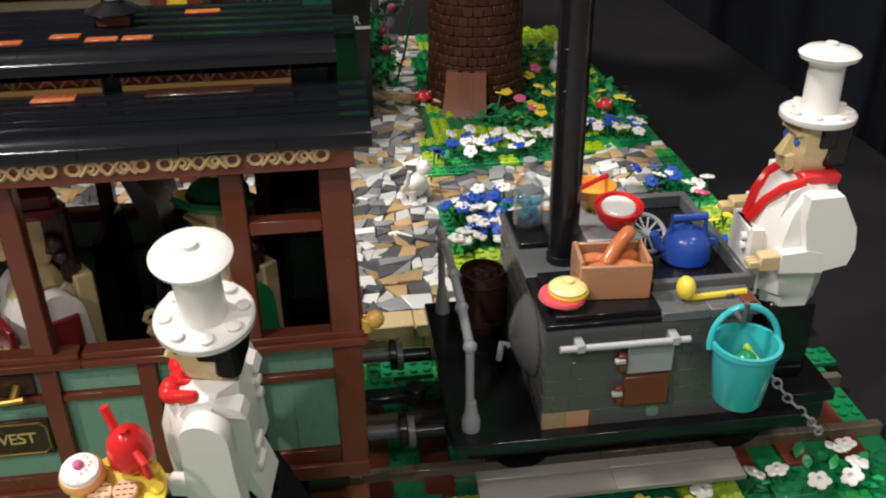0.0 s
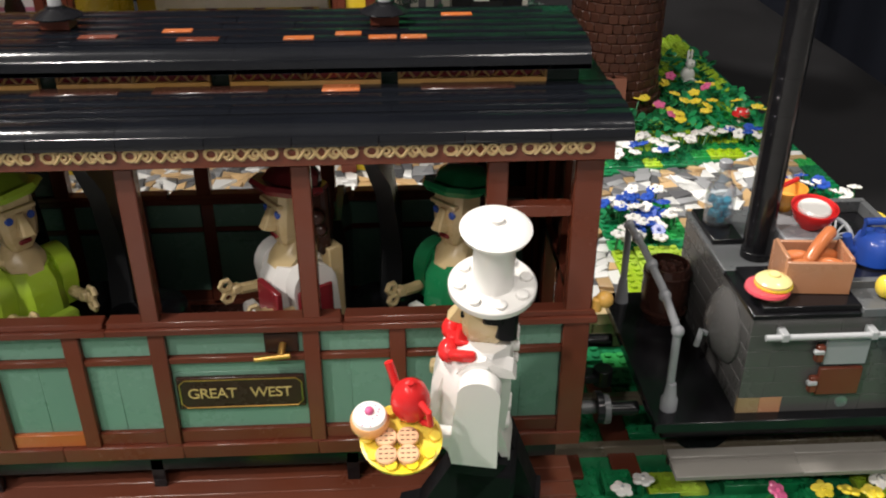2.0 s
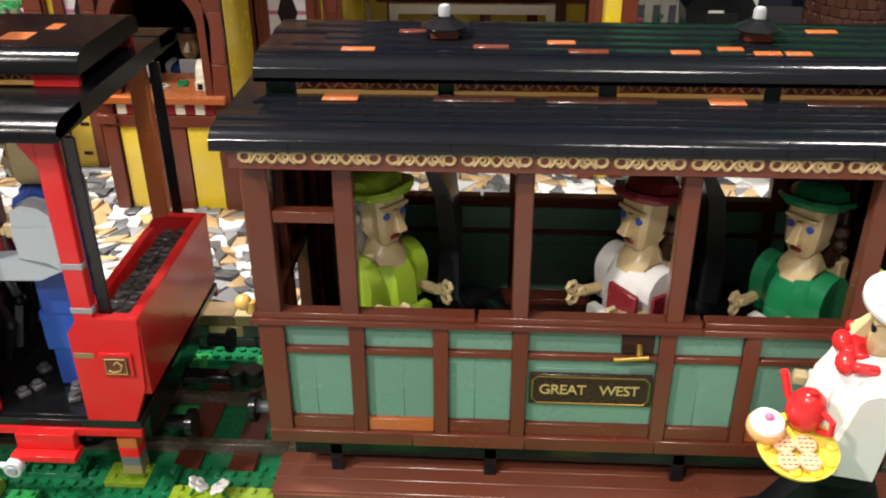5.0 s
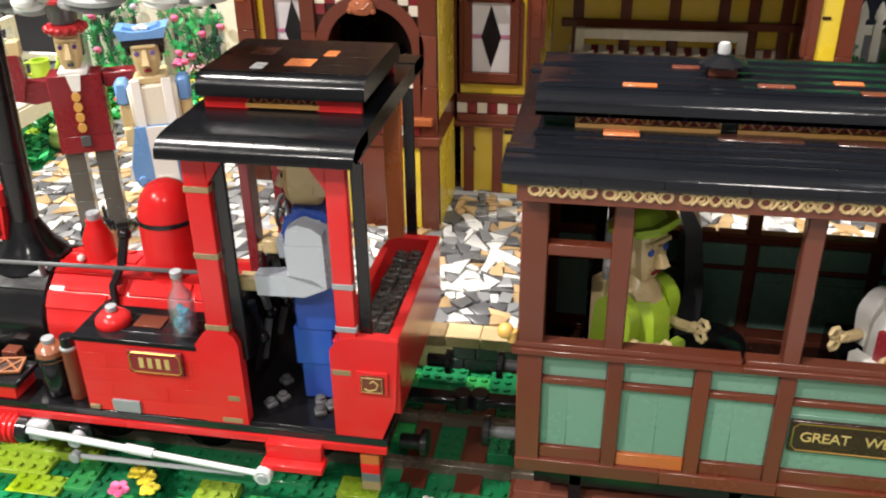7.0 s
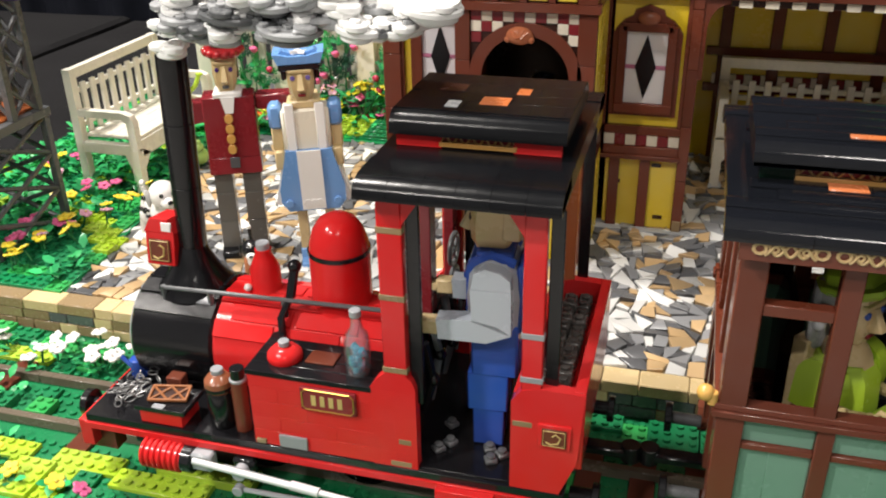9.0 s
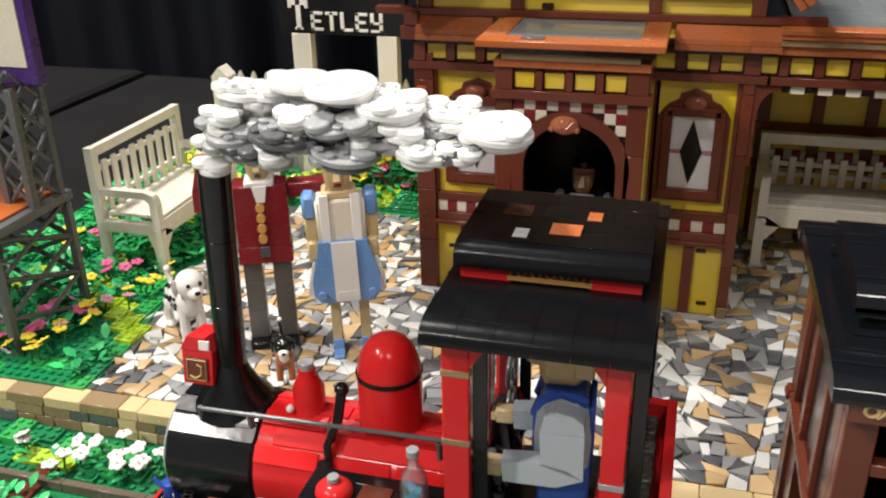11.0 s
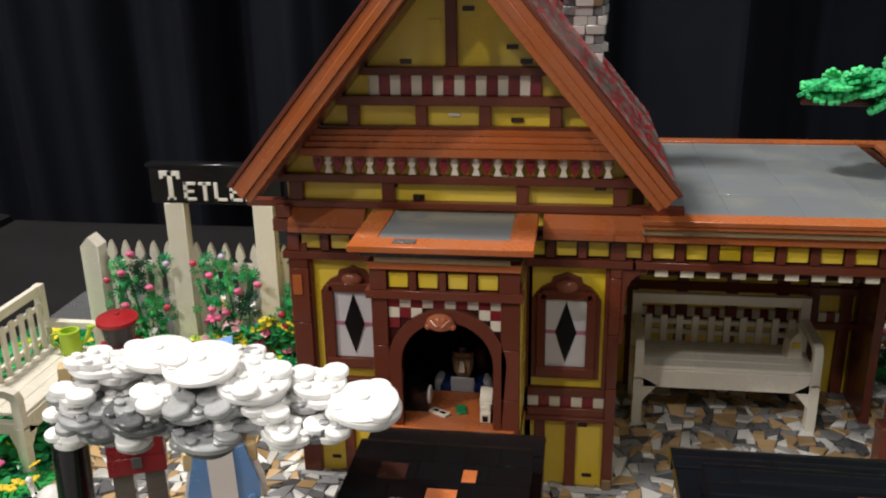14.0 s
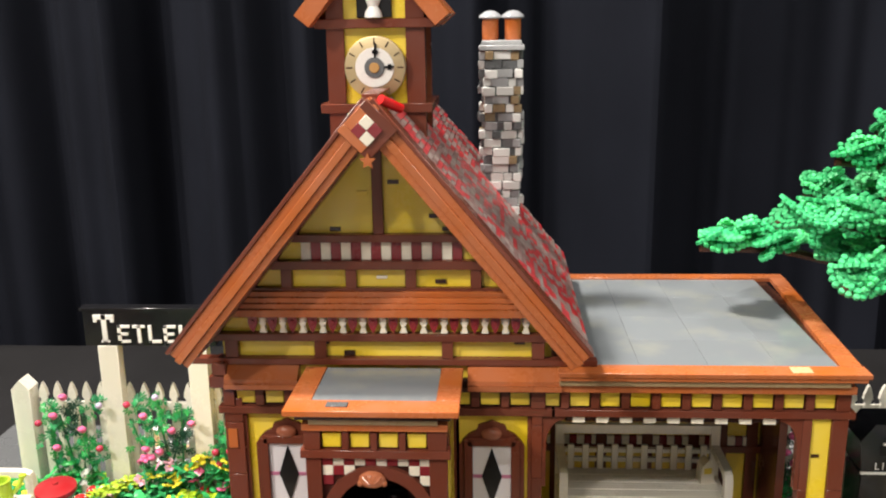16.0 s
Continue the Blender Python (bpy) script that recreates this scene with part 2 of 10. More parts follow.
    def tube(self, pts, r, n=8, m=0, closed=False):
        pts = [Vector(p) for p in pts]
        k = len(pts)
        vs, fs = [], []
        up = None
        for i, p in enumerate(pts):
            if closed:
                d = pts[(i + 1) % k] - pts[i - 1]
            else:
                d = pts[min(i + 1, k - 1)] - pts[max(i - 1, 0)]
            d.normalize()
            if up is None:
                up = d.orthogonal().normalized()
            up = (up - d * up.dot(d)).normalized()
            w = d.cross(up)
            for j in range(n):
                t = 2 * math.pi * j / n
                vs.append(p + r * (math.cos(t) * up + math.sin(t) * w))
        for i in range(k if closed else k - 1):
            for j in range(n):
                a, b2 = i * n, ((i + 1) % k) * n
                fs.append((a + j, a + (j + 1) % n, b2 + (j + 1) % n, b2 + j))
        if not closed:
            fs += [tuple(range(n - 1, -1, -1)), tuple((k - 1) * n + j for j in range(n))]
        return self.put(vs, fs, m, convex=False)

    def stud(self, x, y, z, m=0, n=10):
        return self.lathe((x, y, z), [(0.30, 0), (0.30, 0.19), (0.27, 0.21)], n, m)

    def mesh(self, name):
        me = bpy.data.meshes.new(name)
        me.from_pydata([(x * S, y * S, z * S) for x, y, z in self.v], [], self.f)
        for mm in self.mats:
            me.materials.append(mm)
        me.polygons.foreach_set("material_index", self.m)
        me.polygons.foreach_set("use_smooth", [True] * len(self.f))
        me.set_sharp_from_angle(angle=radians(38))
        return me


def at(x, y, z, rx=0, ry=0, rz=0):
    """A pose in studs and degrees."""
    return pose(x * S, y * S, z * S, rx, ry, rz)


def turn(x, y, z, rx=0, ry=0, rz=0):
    """A pose for mesh building, in studs."""
    return pose(x, y, z, rx, ry, rz)


def thing(name, m, label, category, group="", kind=""):
    ob = new(name)
    ob.empty_display_size = 0.01
    ob.matrix_basis = m
    return tagged(ob, label, category, group, kind)


def part(name, b, parent, label="", m=None):
    ob = new(name, b.mesh(name) if isinstance(b, B) else b)
    ob.parent = parent
    if m is not None:
        ob.matrix_basis = m
    return tagged(ob, label)


def solid(name, b, m, label, category, group="", kind=""):
    ob = new(name, b.mesh(name) if isinstance(b, B) else b)
    ob.matrix_basis = m
    return tagged(ob, label, category, group, kind)


def bx(name, parent, mat, x0, y0, z0, x1, y1, z1, b=0.06, label=""):
    return part(name, B(mat).box(x0, y0, z0, x1, y1, z1, b), parent, label)


def arc(cx, cz, r, a0, a1, n=8):
    return [(cx + r * math.cos(radians(a0 + (a1 - a0) * i / n)), cz + r * math.sin(radians(a0 + (a1 - a0) * i / n))) for i in range(n + 1)]


def lettering(text, size, parent, mat, m, name="lettering", label="", depth=0.02, spread=1.0):
    c = bpy.data.curves.new(name, "FONT")
    c.body, c.size, c.extrude, c.align_x, c.align_y = text, size * S, depth * S, "CENTER", "CENTER"
    c.space_character = spread
    t = bpy.data.objects.new("tmp", c)
    me = bpy.data.meshes.new_from_object(t)
    bpy.data.objects.remove(t)
    me.materials.clear(); me.materials.append(mat)
    ob = new(name, me)
    ob.parent = parent
    ob.matrix_basis = m
    return tagged(ob, label)


rng = random.Random(7)

# ---------------------------------------------------------------- hall, tables, drapes
solid("floor", B(FLOORM).box(-900, -12, -95, 700, 420, -92, 0), at(0, 0, 0), "dark carpeted hall floor", "floor", "", "structure")
# out of view; its pale colour is there to throw light back up
solid("floor_aisle", B(AISLE).box(-900, -600, -95, 700, -12, -92, 0), at(0, 0, 0), "unseen pale floor before the table, added to bounce lamp light", "floor", "", "structure")
TABLE_TOP = -0.25


def table(x0, y0, x1, y1, top, name):
    """A table under a black cloth that hangs to the floor in soft folds."""
    vs, fs = [], []
    nx, ny = 60, 60
    for j in range(ny + 1):
        for i in range(nx + 1):
            x, y = x0 + (x1 - x0) * i / nx, y0 + (y1 - y0) * j / ny
            vs.append((x, y, top + 0.35 * noise.noise((x * 0.03, y * 0.03, top)) - 0.3))
    for j in range(ny):
        for i in range(nx):
            a = j * (nx + 1) + i
            fs.append((a, a + 1, a + nx + 2, a + nx + 1))
    ring = [i for i in range(nx + 1)] + [(j + 1) * (nx + 1) - 1 for j in range(1, ny + 1)] + [ny * (nx + 1) + i for i in range(nx - 1, -1, -1)] + [j * (nx + 1) for j in range(ny - 1, 0, -1)]
    prev = ring
    for step, (drop, out) in enumerate(((1.0, 1.0), (25, 2.5), (91, 4.0))):
        cur = []
        for k, i in enumerate(ring):
            x, y, z = vs[i]
            dx = -1 if x <= x0 + 1e-3 else (1 if x >= x1 - 1e-3 else 0)
            dy = -1 if y <= y0 + 1e-3 else (1 if y >= y1 - 1e-3 else 0)
            w = out + (1.6 * math.sin(k * 0.9) * min(step, 1))
            cur.append(len(vs)); vs.append((x + dx * w, y + dy * w, top - drop))
        for k in range(len(ring)):
            k2 = (k + 1) % len(ring)
            fs.append((prev[k], cur[k], cur[k2], prev[k2]))
        prev = cur
    b = B(CLOTH); b.put(vs, fs, 0, convex=False)
    return solid(name, b, at(0, 0, 0), "display table under a plain black cloth", "table", "", "structure")


table(-172, 12, 64, 184, TABLE_TOP, "table_1")
table(-460, 60, -179, 190, TABLE_TOP - 0.6, "table_2")


def drape(name, x0, x1, y, z0, z1, deep):
    vs, fs = [], []
    n = 700
    for i in range(n + 1):
        x = x0 + (x1 - x0) * i / n
        for k, z in enumerate((z0, (z0 + z1) / 2, z1)):
            f = noise.noise((x * 0.04, 0.3 * k, y)) * deep + noise.noise((x * 0.105, 4 + 0.2 * k, y)) * deep * 0.6
            vs.append((x, y + f, z))
    for i in range(n):
        for k in range(2):
            fs.append((i * 3 + k, i * 3 + 3 + k, i * 3 + 4 + k, i * 3 + 1 + k))
    b = B(DRAPE); b.put(vs, fs, 0, convex=False)
    return solid(name, b, at(0, 0, 0), "black floor-length drape hanging in folds", "drape", "", "structure")


drape("wall_north", -520, 420, 215, -92, 330, 20)
solid("wall_south", B(HALLWALL).box(-900, -620, -92, 700, -600, 560, 0), at(0, 0, 0), "plain pale far wall of the hall", "wall", "", "structure")
solid("wall_west", B(HALLWALL).box(-920, -600, -92, -900, 420, 560, 0), at(0, 0, 0), "plain pale side wall of the hall", "wall", "", "structure")
solid("wall_east", B(HALLWALL).box(700, -600, -92, 720, 420, 560, 0), at(0, 0, 0), "plain pale side wall of the hall", "wall", "", "structure")
solid("ceiling", B(HALLWALL).box(-900, -600, 560, 700, 420, 570, 0), at(0, 0, 0), "pale hall ceiling", "ceiling", "", "structure")

# ---------------------------------------------------------------- base plates, lawn, track
GX0, GX1, GY0, GY1 = -128, 36, 22, 136
PZ = 3.5  # platform height
ground = solid("ground", B(GREEN).box(GX0, GY0, -0.25, GX1, GY1, 0, 0.05), at(0, 0, 0), "green studded base plates on the table", "ground", "", "structure")


def stud_field(points, mats, name, parent, label, n=9):
    """Many studs in one mesh; points: x, y, z, material index."""
    b = B(*mats)
    ring = [(math.cos(2 * math.pi * k / n), math.sin(2 * math.pi * k / n)) for k in range(n)]
    v, f, mi = [], [], []
    for x, y, z, m in points:
        o = len(v)
        v += [(x + 0.30 * c, y + 0.30 * s, z) for c, s in ring] + [(x + 0.28 * c, y + 0.28 * s, z + 0.21) for c, s in ring]
        f += [(o + k, o + (k + 1) % n, o + n + (k + 1) % n, o + n + k) for k in range(n)] + [tuple(o + n + k for k in range(n))]
        mi += [m] * (n + 1)
    b.v, b.f, b.m = v, f, mi
    ob = part(name, b, parent, label)
    return tagged(ob, kind="stuff")


RAIL_Y = (44.4, 49.9)
RAILM = plastic("worn_rail_plastic", (0.13, 0.105, 0.075), 0.22)
track = thing("railway_track", at(0, 0, 0), "toy railway track with brown sleepers and tan-grey rails", "track", "", "structure")


def bare(x):
    """Stretches of the track where the sleepers are not hidden under lawn plates."""
    return any(a < x < c for a, c in ((-101, -97), (-88, -84), (-48, -38), (-2, 8), (23, 36)))


sl = B(BROWN).box(-0.95, 41.9, 0, 0.95, 52.2, 0.36, 0.05).mesh("sleeper")
k = GX0 + 1
while k < GX1 - 2:
    if bare(k):
        part("sleeper", sl, track, m=at(k, 0, 0))
    k += 4
for ry in RAIL_Y:
    rail = B(RAILM)
    q = GX0
    while q < GX1 - 0.1:
        w = min(8, GX1 - q)
        rail.box(q, ry - 0.35, 0, q + w, ry + 0.35, 0.95, 0.07)
        q += w
    part("rail", rail, track, "worn dark grey-tan rail")


def plate_patches(cells, z, name, parent_label, mats):
    """Flat coloured plates laid on the lawn with their studs; cells: x0, y0, x1, y1, material index, height."""
    lawn = thing(name, at(0, 0, 0), parent_label, "lawn", "", "stuff")
    pts = []
    b = B(*mats)
    for x0, y0, x1, y1, m, h in cells:
        b.box(x0, y0, z, x1, y1, z + h, 0.05, m)
        for i in range(int(x1 - x0)):
            for j in range(int(y1 - y0)):
                pts.append((x0 + i + 0.5, y0 + j + 0.5, z + h, m))
    tagged(part("plates", b, lawn), kind="stuff")
    stud_field(pts, mats, "studs", lawn, "")
    return lawn


cells, used = [], set()
r = random.Random(3)


def claim(x0, y0, w, d, m, h):
    spots = [(i, j) for i in range(x0, x0 + w) for j in range(y0, y0 + d)]
    if any(s in used for s in spots):
        return False
    used.update(spots)
    cells.append((x0, y0, x0 + w, y0 + d, m, h))
    return True


LIME_PATCHES = ((-103.7, 50, -97.4, 54.5), (-91.5, 41, -85.4, 44.4), (-92.4, 35.6, -84.3, 41.3), (-80.5, 37, -71.5, 42.3), (-62, 39, -57.2, 41.9), (-52.3, 40.6, -47.6, 44), (-42.3, 40, -39, 44.7), (6.3, 39.4, 8.5, 44.4), (18, 38.3, 24.2, 40.9), (8, 36.5, 13, 40.4), (-1, 38, 1.4, 41.4))


def lime_zone(x, y):
    """Where the lime plates lie: patches beside the track."""
    for x0, y0, x1, y1 in LIME_PATCHES:
        if x0 <= x <= x1 and y0 <= y <= y1:
            return True
    return noise.noise((x * 0.13, y * 0.16, 2.0)) > 0.5


for rail_y in RAIL_Y:
    used.update((i, j) for i in range(GX0, GX1) for j in (int(rail_y - 0.5), int(rail_y + 0.4)))
tries = [(x, y) for x in range(GX0, GX1 - 4) for y in range(26, 57)]
r.shuffle(tries)
for x, y in tries:
    w, d = r.choice(((4, 2), (2, 4), (6, 2), (3, 2), (2, 2), (4, 4), (8, 2), (2, 3)))
    if y + d > 57:
        continue
    if y + d > 42 and y < 52 and (bare(x - 1) or bare(x + w + 1)) and not (w == 2 and x % 4 == 2):  # sleepers lie here, with plates between them
        continue
    lime = lime_zone(x + w / 2, y + d / 2)
    claim(x, y, w, d, (2 if lime else (1 if r.random() < 0.35 else 0)), 0.4 if r.random() < 0.75 else 0.8)
plate_patches(cells, 0.0, "front_lawn", "lawn of green and lime studded toy plates", [GREEN, BGREEN, LIME])
stud_field([(x + 0.5, y + 0.5, 0, 0) for x in range(GX0, GX1) for y in range(26, 57) if (x, y) not in used], [GREEN], "ground_studs", ground, "")

# ---------------------------------------------------------------- platform with its brick edge and crazy paving
platform = thing("platform", at(0, 0, 0), "raised station platform with a tan brick edge and crazy paving", "platform", "", "structure")
part("bedding", B(DGREY).box(GX0, 58.4, 0, GX1, GY1, PZ - 0.25, 0.02), platform)
EDGE_Y = 57.2
shared = {}


def edge_brick(w, h, d, mat):
    key = (w, h, d, mat.name)
    if key not in shared:
        shared[key] = B(mat).box(0.02, 0, 0.02, w - 0.02, d, h - 0.02, 0.09).mesh("brick")
    return shared[key]


r = random.Random(11)
for course in range(3):
    x = GX0 + r.random()
    top = course == 2
    while x < GX1 - 1:
        w = r.choice((2, 2, 3, 3, 4)) if top else r.choice((2, 2, 3))
        w = min(w, GX1 - x)
        mat = r.choice([TAN, TAN, DTAN, DTAN, TAN]) if top else r.choice([DTAN, DTAN, DGREY, TAN, DTAN, DGREY])
        part("brick", edge_brick(round(w, 2), 1.17, 2.2 if top else 1.2, mat), platform,
             m=at(x, EDGE_Y + (0 if top else 0.12) + r.uniform(-0.03, 0.03), course * 1.17))
        x += w


def inside(p, poly):
    x, y = p
    c = False
    for i in range(len(poly)):
        (x1, y1), (x2, y2) = poly[i - 1], poly[i]
        if (y1 > y) != (y2 > y) and x < (x2 - x1) * (y - y1) / (y2 - y1) + x1:
            c = not c
    return c


GARDEN_WEST = [(-128, 59.4), (-99.6, 59.4), (-100.3, 66), (-101.5, 74), (-103, 84), (-103.6, 98), (-103.4, 105), (-100.5, 106.6), (-92, 106.0), (-84, 106.2), (-75, 105.4), (-75, 120), (-128, 120)]
GARDEN_BED = [(9.4, 59.4), (15.5, 59.4), (17, 78), (10, 76)]
GARDEN_TREE = [(9.5, 84.5), (18, 85.6), (36, 90), (36, 136), (14, 136), (10.8, 118), (10.3, 100)]
GARDEN_EAST = [(30, 59.4), (36, 59.4), (36, 90), (33.2, 82), (31.5, 74)]
GARDENS = (GARDEN_WEST, GARDEN_BED, GARDEN_TREE, GARDEN_EAST)


def split(poly, r, goal, out):
    area = abs(sum(poly[i - 1][0] * poly[i][1] - poly[i][0] * poly[i - 1][1] for i in range(len(poly)))) / 2
    if area < goal * r.uniform(0.75, 1.9):
        out.append(poly)
        return
    cx = sum(p[0] for p in poly) / len(poly); cy = sum(p[1] for p in poly) / len(poly)
    xs = [p[0] for p in poly]; ys = [p[1] for p in poly]
    wide = (max(xs) - min(xs)) > (max(ys) - min(ys))
    a = (math.pi / 2 if wide else 0) + r.gauss(0, 0.34)
    nx, ny = -math.sin(a), math.cos(a)
    cx += r.uniform(-0.15, 0.15) * (max(xs) - min(xs)); cy += r.uniform(-0.15, 0.15) * (max(ys) - min(ys))
    d = [(p[0] - cx) * nx + (p[1] - cy) * ny for p in poly]
    one, two = [], []
    for i in range(len(poly)):
        p, q, dp, dq = poly[i - 1], poly[i], d[i - 1], d[i]
        if (dp > 0) != (dq > 0):
            t = dp / (dp - dq)
            c = (p[0] + t * (q[0] - p[0]), p[1] + t * (q[1] - p[1]))
            one.append(c); two.append(c)
        (one if dq > 0 else two).append(q)
    if len(one) < 3 or len(two) < 3:
        out.append(poly)
        return
    split(one, r, goal, out); split(two, r, goal, out)


def stone(b, poly, z, m, r, gap=0.06):
    cx = sum(p[0] for p in poly) / len(poly); cy = sum(p[1] for p in poly) / len(poly)
    tilt = r.gauss(0, 0.085), r.gauss(0, 0.085)
    lift = r.uniform(-0.12, 0.18)
    n = len(poly)
    vs = []
    for s, h in ((gap, -0.35), (gap, 0.0), (gap + 0.07, 0.05)):
        for x, y in poly:
            dx, dy = x - cx, y - cy
            L = max(math.hypot(dx, dy), 0.05)
            f = max(0.3, 1 - s / L * 1.25)
            vs.append((cx + dx * f, cy + dy * f, z + h + (lift + tilt[0] * dx + tilt[1] * dy if h > -0.3 else 0)))
    fs = [tuple(range(n - 1, -1, -1)), tuple(range(2 * n, 3 * n))]
    for k in range(2):
        fs += [(k * n + i, k * n + (i + 1) % n, (k + 1) * n + (i + 1) % n, (k + 1) * n + i) for i in range(n)]
    return b.put(vs, fs, m)


r = random.Random(21)
stones = []
split([(-104, 59.4), (36, 59.4), (36, 136), (-104, 136)], r, 2.6, stones)
PAVE_TAN = plastic("paving_tan_plastic", (0.47, 0.31, 0.145), 0.3, 0.25)
PAVE_PALE = plastic("paving_pale_plastic", (0.66, 0.66, 0.64), 0.3, 0.2)
PAVE_MID = plastic("paving_grey_plastic", (0.25, 0.255, 0.265), 0.3, 0.2)
PAVE_DARK = plastic("paving_dark_plastic", (0.10, 0.102, 0.108), 0.28, 0.15)
pave = [PAVE_PALE, PAVE_MID, PAVE_DARK, PAVE_TAN]
rest = B(*pave)
count = 0
for poly in stones:
    cx = sum(p[0] for p in poly) / len(poly); cy = sum(p[1] for p in poly) / len(poly)
    if any(inside((cx, cy), g) for g in GARDENS):
        continue
    if -72 < cx < -43 and 92 < cy:
        continue
    a = r.gauss(0, 0.17)  # each shard lies a little askew
    poly = [(cx + (x - cx) * math.cos(a) - (y - cy) * math.sin(a), cy + (x - cx) * math.sin(a) + (y - cy) * math.cos(a)) for x, y in poly]
    m = r.choices((0, 1, 2, 3), (0.34, 0.2, 0.21, 0.25))[0]
    if count < 300 and ((-49 < cx < -38 and 59 < cy < 88) or (2 < cx < 9 and 59 < cy < 100) or (-100 < cx < -80 and cy < 72)):
        b = B(pave[m])
        stone(b, [(x - cx, y - cy) for x, y in poly], 0, 0, r)
        part("paving_stone", b, platform, m=at(cx, cy, PZ))
        count += 1
    else:
        stone(rest, poly, PZ, m, r)
tagged(part("paving", rest, platform, "crazy paving of grey, white and tan shards"), kind="stuff")

# ---------------------------------------------------------------- passenger carriage
CX, CY = -19.4, 47.0
car = thing("passenger_carriage", at(CX, CY, 0), "brown and sand-green toy tram carriage with a black clerestory roof", "train carriage")
HALF, DEEP = 19.9, 8.6  # half length, half width
ZS, ZT = 15.3, 25.2


def side(sign):
    """One long side: posts, rails, recessed panels. sign -1: the side toward the track edge."""
    y = sign * DEEP
    yi = sign * (DEEP - 0.9)
    yp0, yp1 = sign * (DEEP - 0.42), sign * (DEEP - 0.95)
    for x, w in ((-19.15, 1.5), (-14.35, 1.1), (-4.5, 1.0), (4.3, 1.0), (14.4, 1.1), (19.15, 1.5)):
        bx("post", car, BROWN, x - w / 2, y, ZS + 0.75, x + w / 2, yi, ZT, 0.07)
    for a, b2 in ((-18.4, -14.9), (14.95, 18.4)):
        bx("window_bar", car, BROWN, a, y + -sign * 0.1, 21.9, b2, yi, 22.6, 0.05)
    for a, b2 in ((-HALF - 0.35, -7), (-7, 6), (6, HALF + 0.35)):
        bx("sill", car, BROWN, a, y + sign * 0.25, ZS, b2, yi, ZS + 0.42, 0.05)
        bx("sill", car, BROWN, a + 0.1, y + sign * 0.05, ZS + 0.42, b2 - 0.1, yi, ZS + 0.8, 0.05)
    cols = (-19.15, -14.1, -9.1, -4.4, 4.15, 9.0, 14.0, 19.15)
    for x in cols:
        w = 1.5 if abs(x) > 19 else 0.92
        bx("panel_post", car, BROWN, x - w / 2, y, 7.0, x + w / 2, yi, ZS, 0.06)
    for i in range(len(cols) - 1):
        a, b2 = cols[i] + 0.46, cols[i + 1] - 0.46
        if i == 0:
            a += 0.29
        if i == len(cols) - 2:
            b2 -= 0.29
        bx("panel", car, SGREEN, a, yp0, 13.55, b2, yp1, ZS, 0.04, "flat sand-green panel")
        if i != 3:
            mid = a + (b2 - a) * (0.55 if i % 2 else 0.42)
            bx("panel", car, SGREEN, a, yp0, 8.3, mid, yp1, 13.1, 0.03, "flat sand-green panel")
            bx("panel", car, SGREEN, mid, yp0, 8.3, b2, yp1, 13.1, 0.03, "flat sand-green panel")
        else:
            bx("panel", car, SGREEN, a, yp0, 12.35, b2, yp1, 13.1, 0.03, "flat sand-green panel")
            bx("panel", car, SGREEN, a, yp0, 8.3, b2, yp1, 12.35, 0.03, "flat sand-green panel")
        bx("rail", car, BROWN, a, y + -sign * 0.12, 13.12, b2, yi, 13.54, 0.05)
        bx("rail", car, ORANGE if i in (1, 5) else BROWN, a, y + -sign * 0.15, 7.4, b2, yi, 8.3, 0.05)
    x = -HALF
    for w in (9, 7, 8, 8, 7.8):
        bx("bottom_rail", car, BROWN, x, y + sign * 0.12, 6.4, x + w, yi, 7.38, 0.06)
        x += w
    bx("header", car, BROWN, -HALF, y, ZT, HALF, yi, ZT + 0.55, 0.05)
    bx("fascia", car, DGREEN, -HALF - 0.1, y + -sign * 0.15, ZT + 0.55, HALF + 0.1, yi, 26.9, 0.05)


side(-1)
side(1)
for sx in (-1, 1):
    xo, xi = sx * HALF, sx * (HALF - 0.9)
    for yy in (-DEEP + 0.95, DEEP - 0.95 - 1.2):
        bx("end_post", car, BROWN, xi, yy, 7.0, xo, yy + 1.2, ZT, 0.06)
    for yy in (-3.2, 2.2):
        bx("end_post", car, BROWN, xi, yy, 7.0, xo, yy + 1.0, ZT, 0.06)
    bx("end_panel", car, BROWN, xi + sx * 0.3, -DEEP + 2.1, 7.0, xo - sx * 0.25, -3.2, ZS, 0.05)
    bx("end_panel", car, BROWN, xi + sx * 0.3, 3.2, 7.0, xo - sx * 0.25, DEEP - 2.1, ZS, 0.05)
    bx("end_header", car, BROWN, xi, -DEEP + 0.95, ZT, xo, DEEP - 0.95, 26.9, 0.06)
    bx("end_sill", car, BROWN, xi, -DEEP + 0.95, ZS, xo + sx * 0.2, DEEP - 0.95, ZS + 0.7, 0.06)
    yy = -DEEP + 0.2
    knob = B(PEARLGOLD).ball((sx * (HALF + 0.75), yy, 16.6), 0.5).cyl((sx * (HALF + 0.35), yy, 15.9), 0.3, 0.8, n=12)
    part("lamp_knob", knob, car, "small gold ball lamp")
bx("floor", car, DBROWN, -HALF + 0.5, -DEEP + 0.9, 6.6, HALF - 0.5, DEEP - 0.9, 7.0, 0.04)
bx("underframe", car, BLACK, -HALF + 1.2, -DEEP + 0.9, 4.6, HALF - 1.2, DEEP - 0.9, 6.4, 0.1)
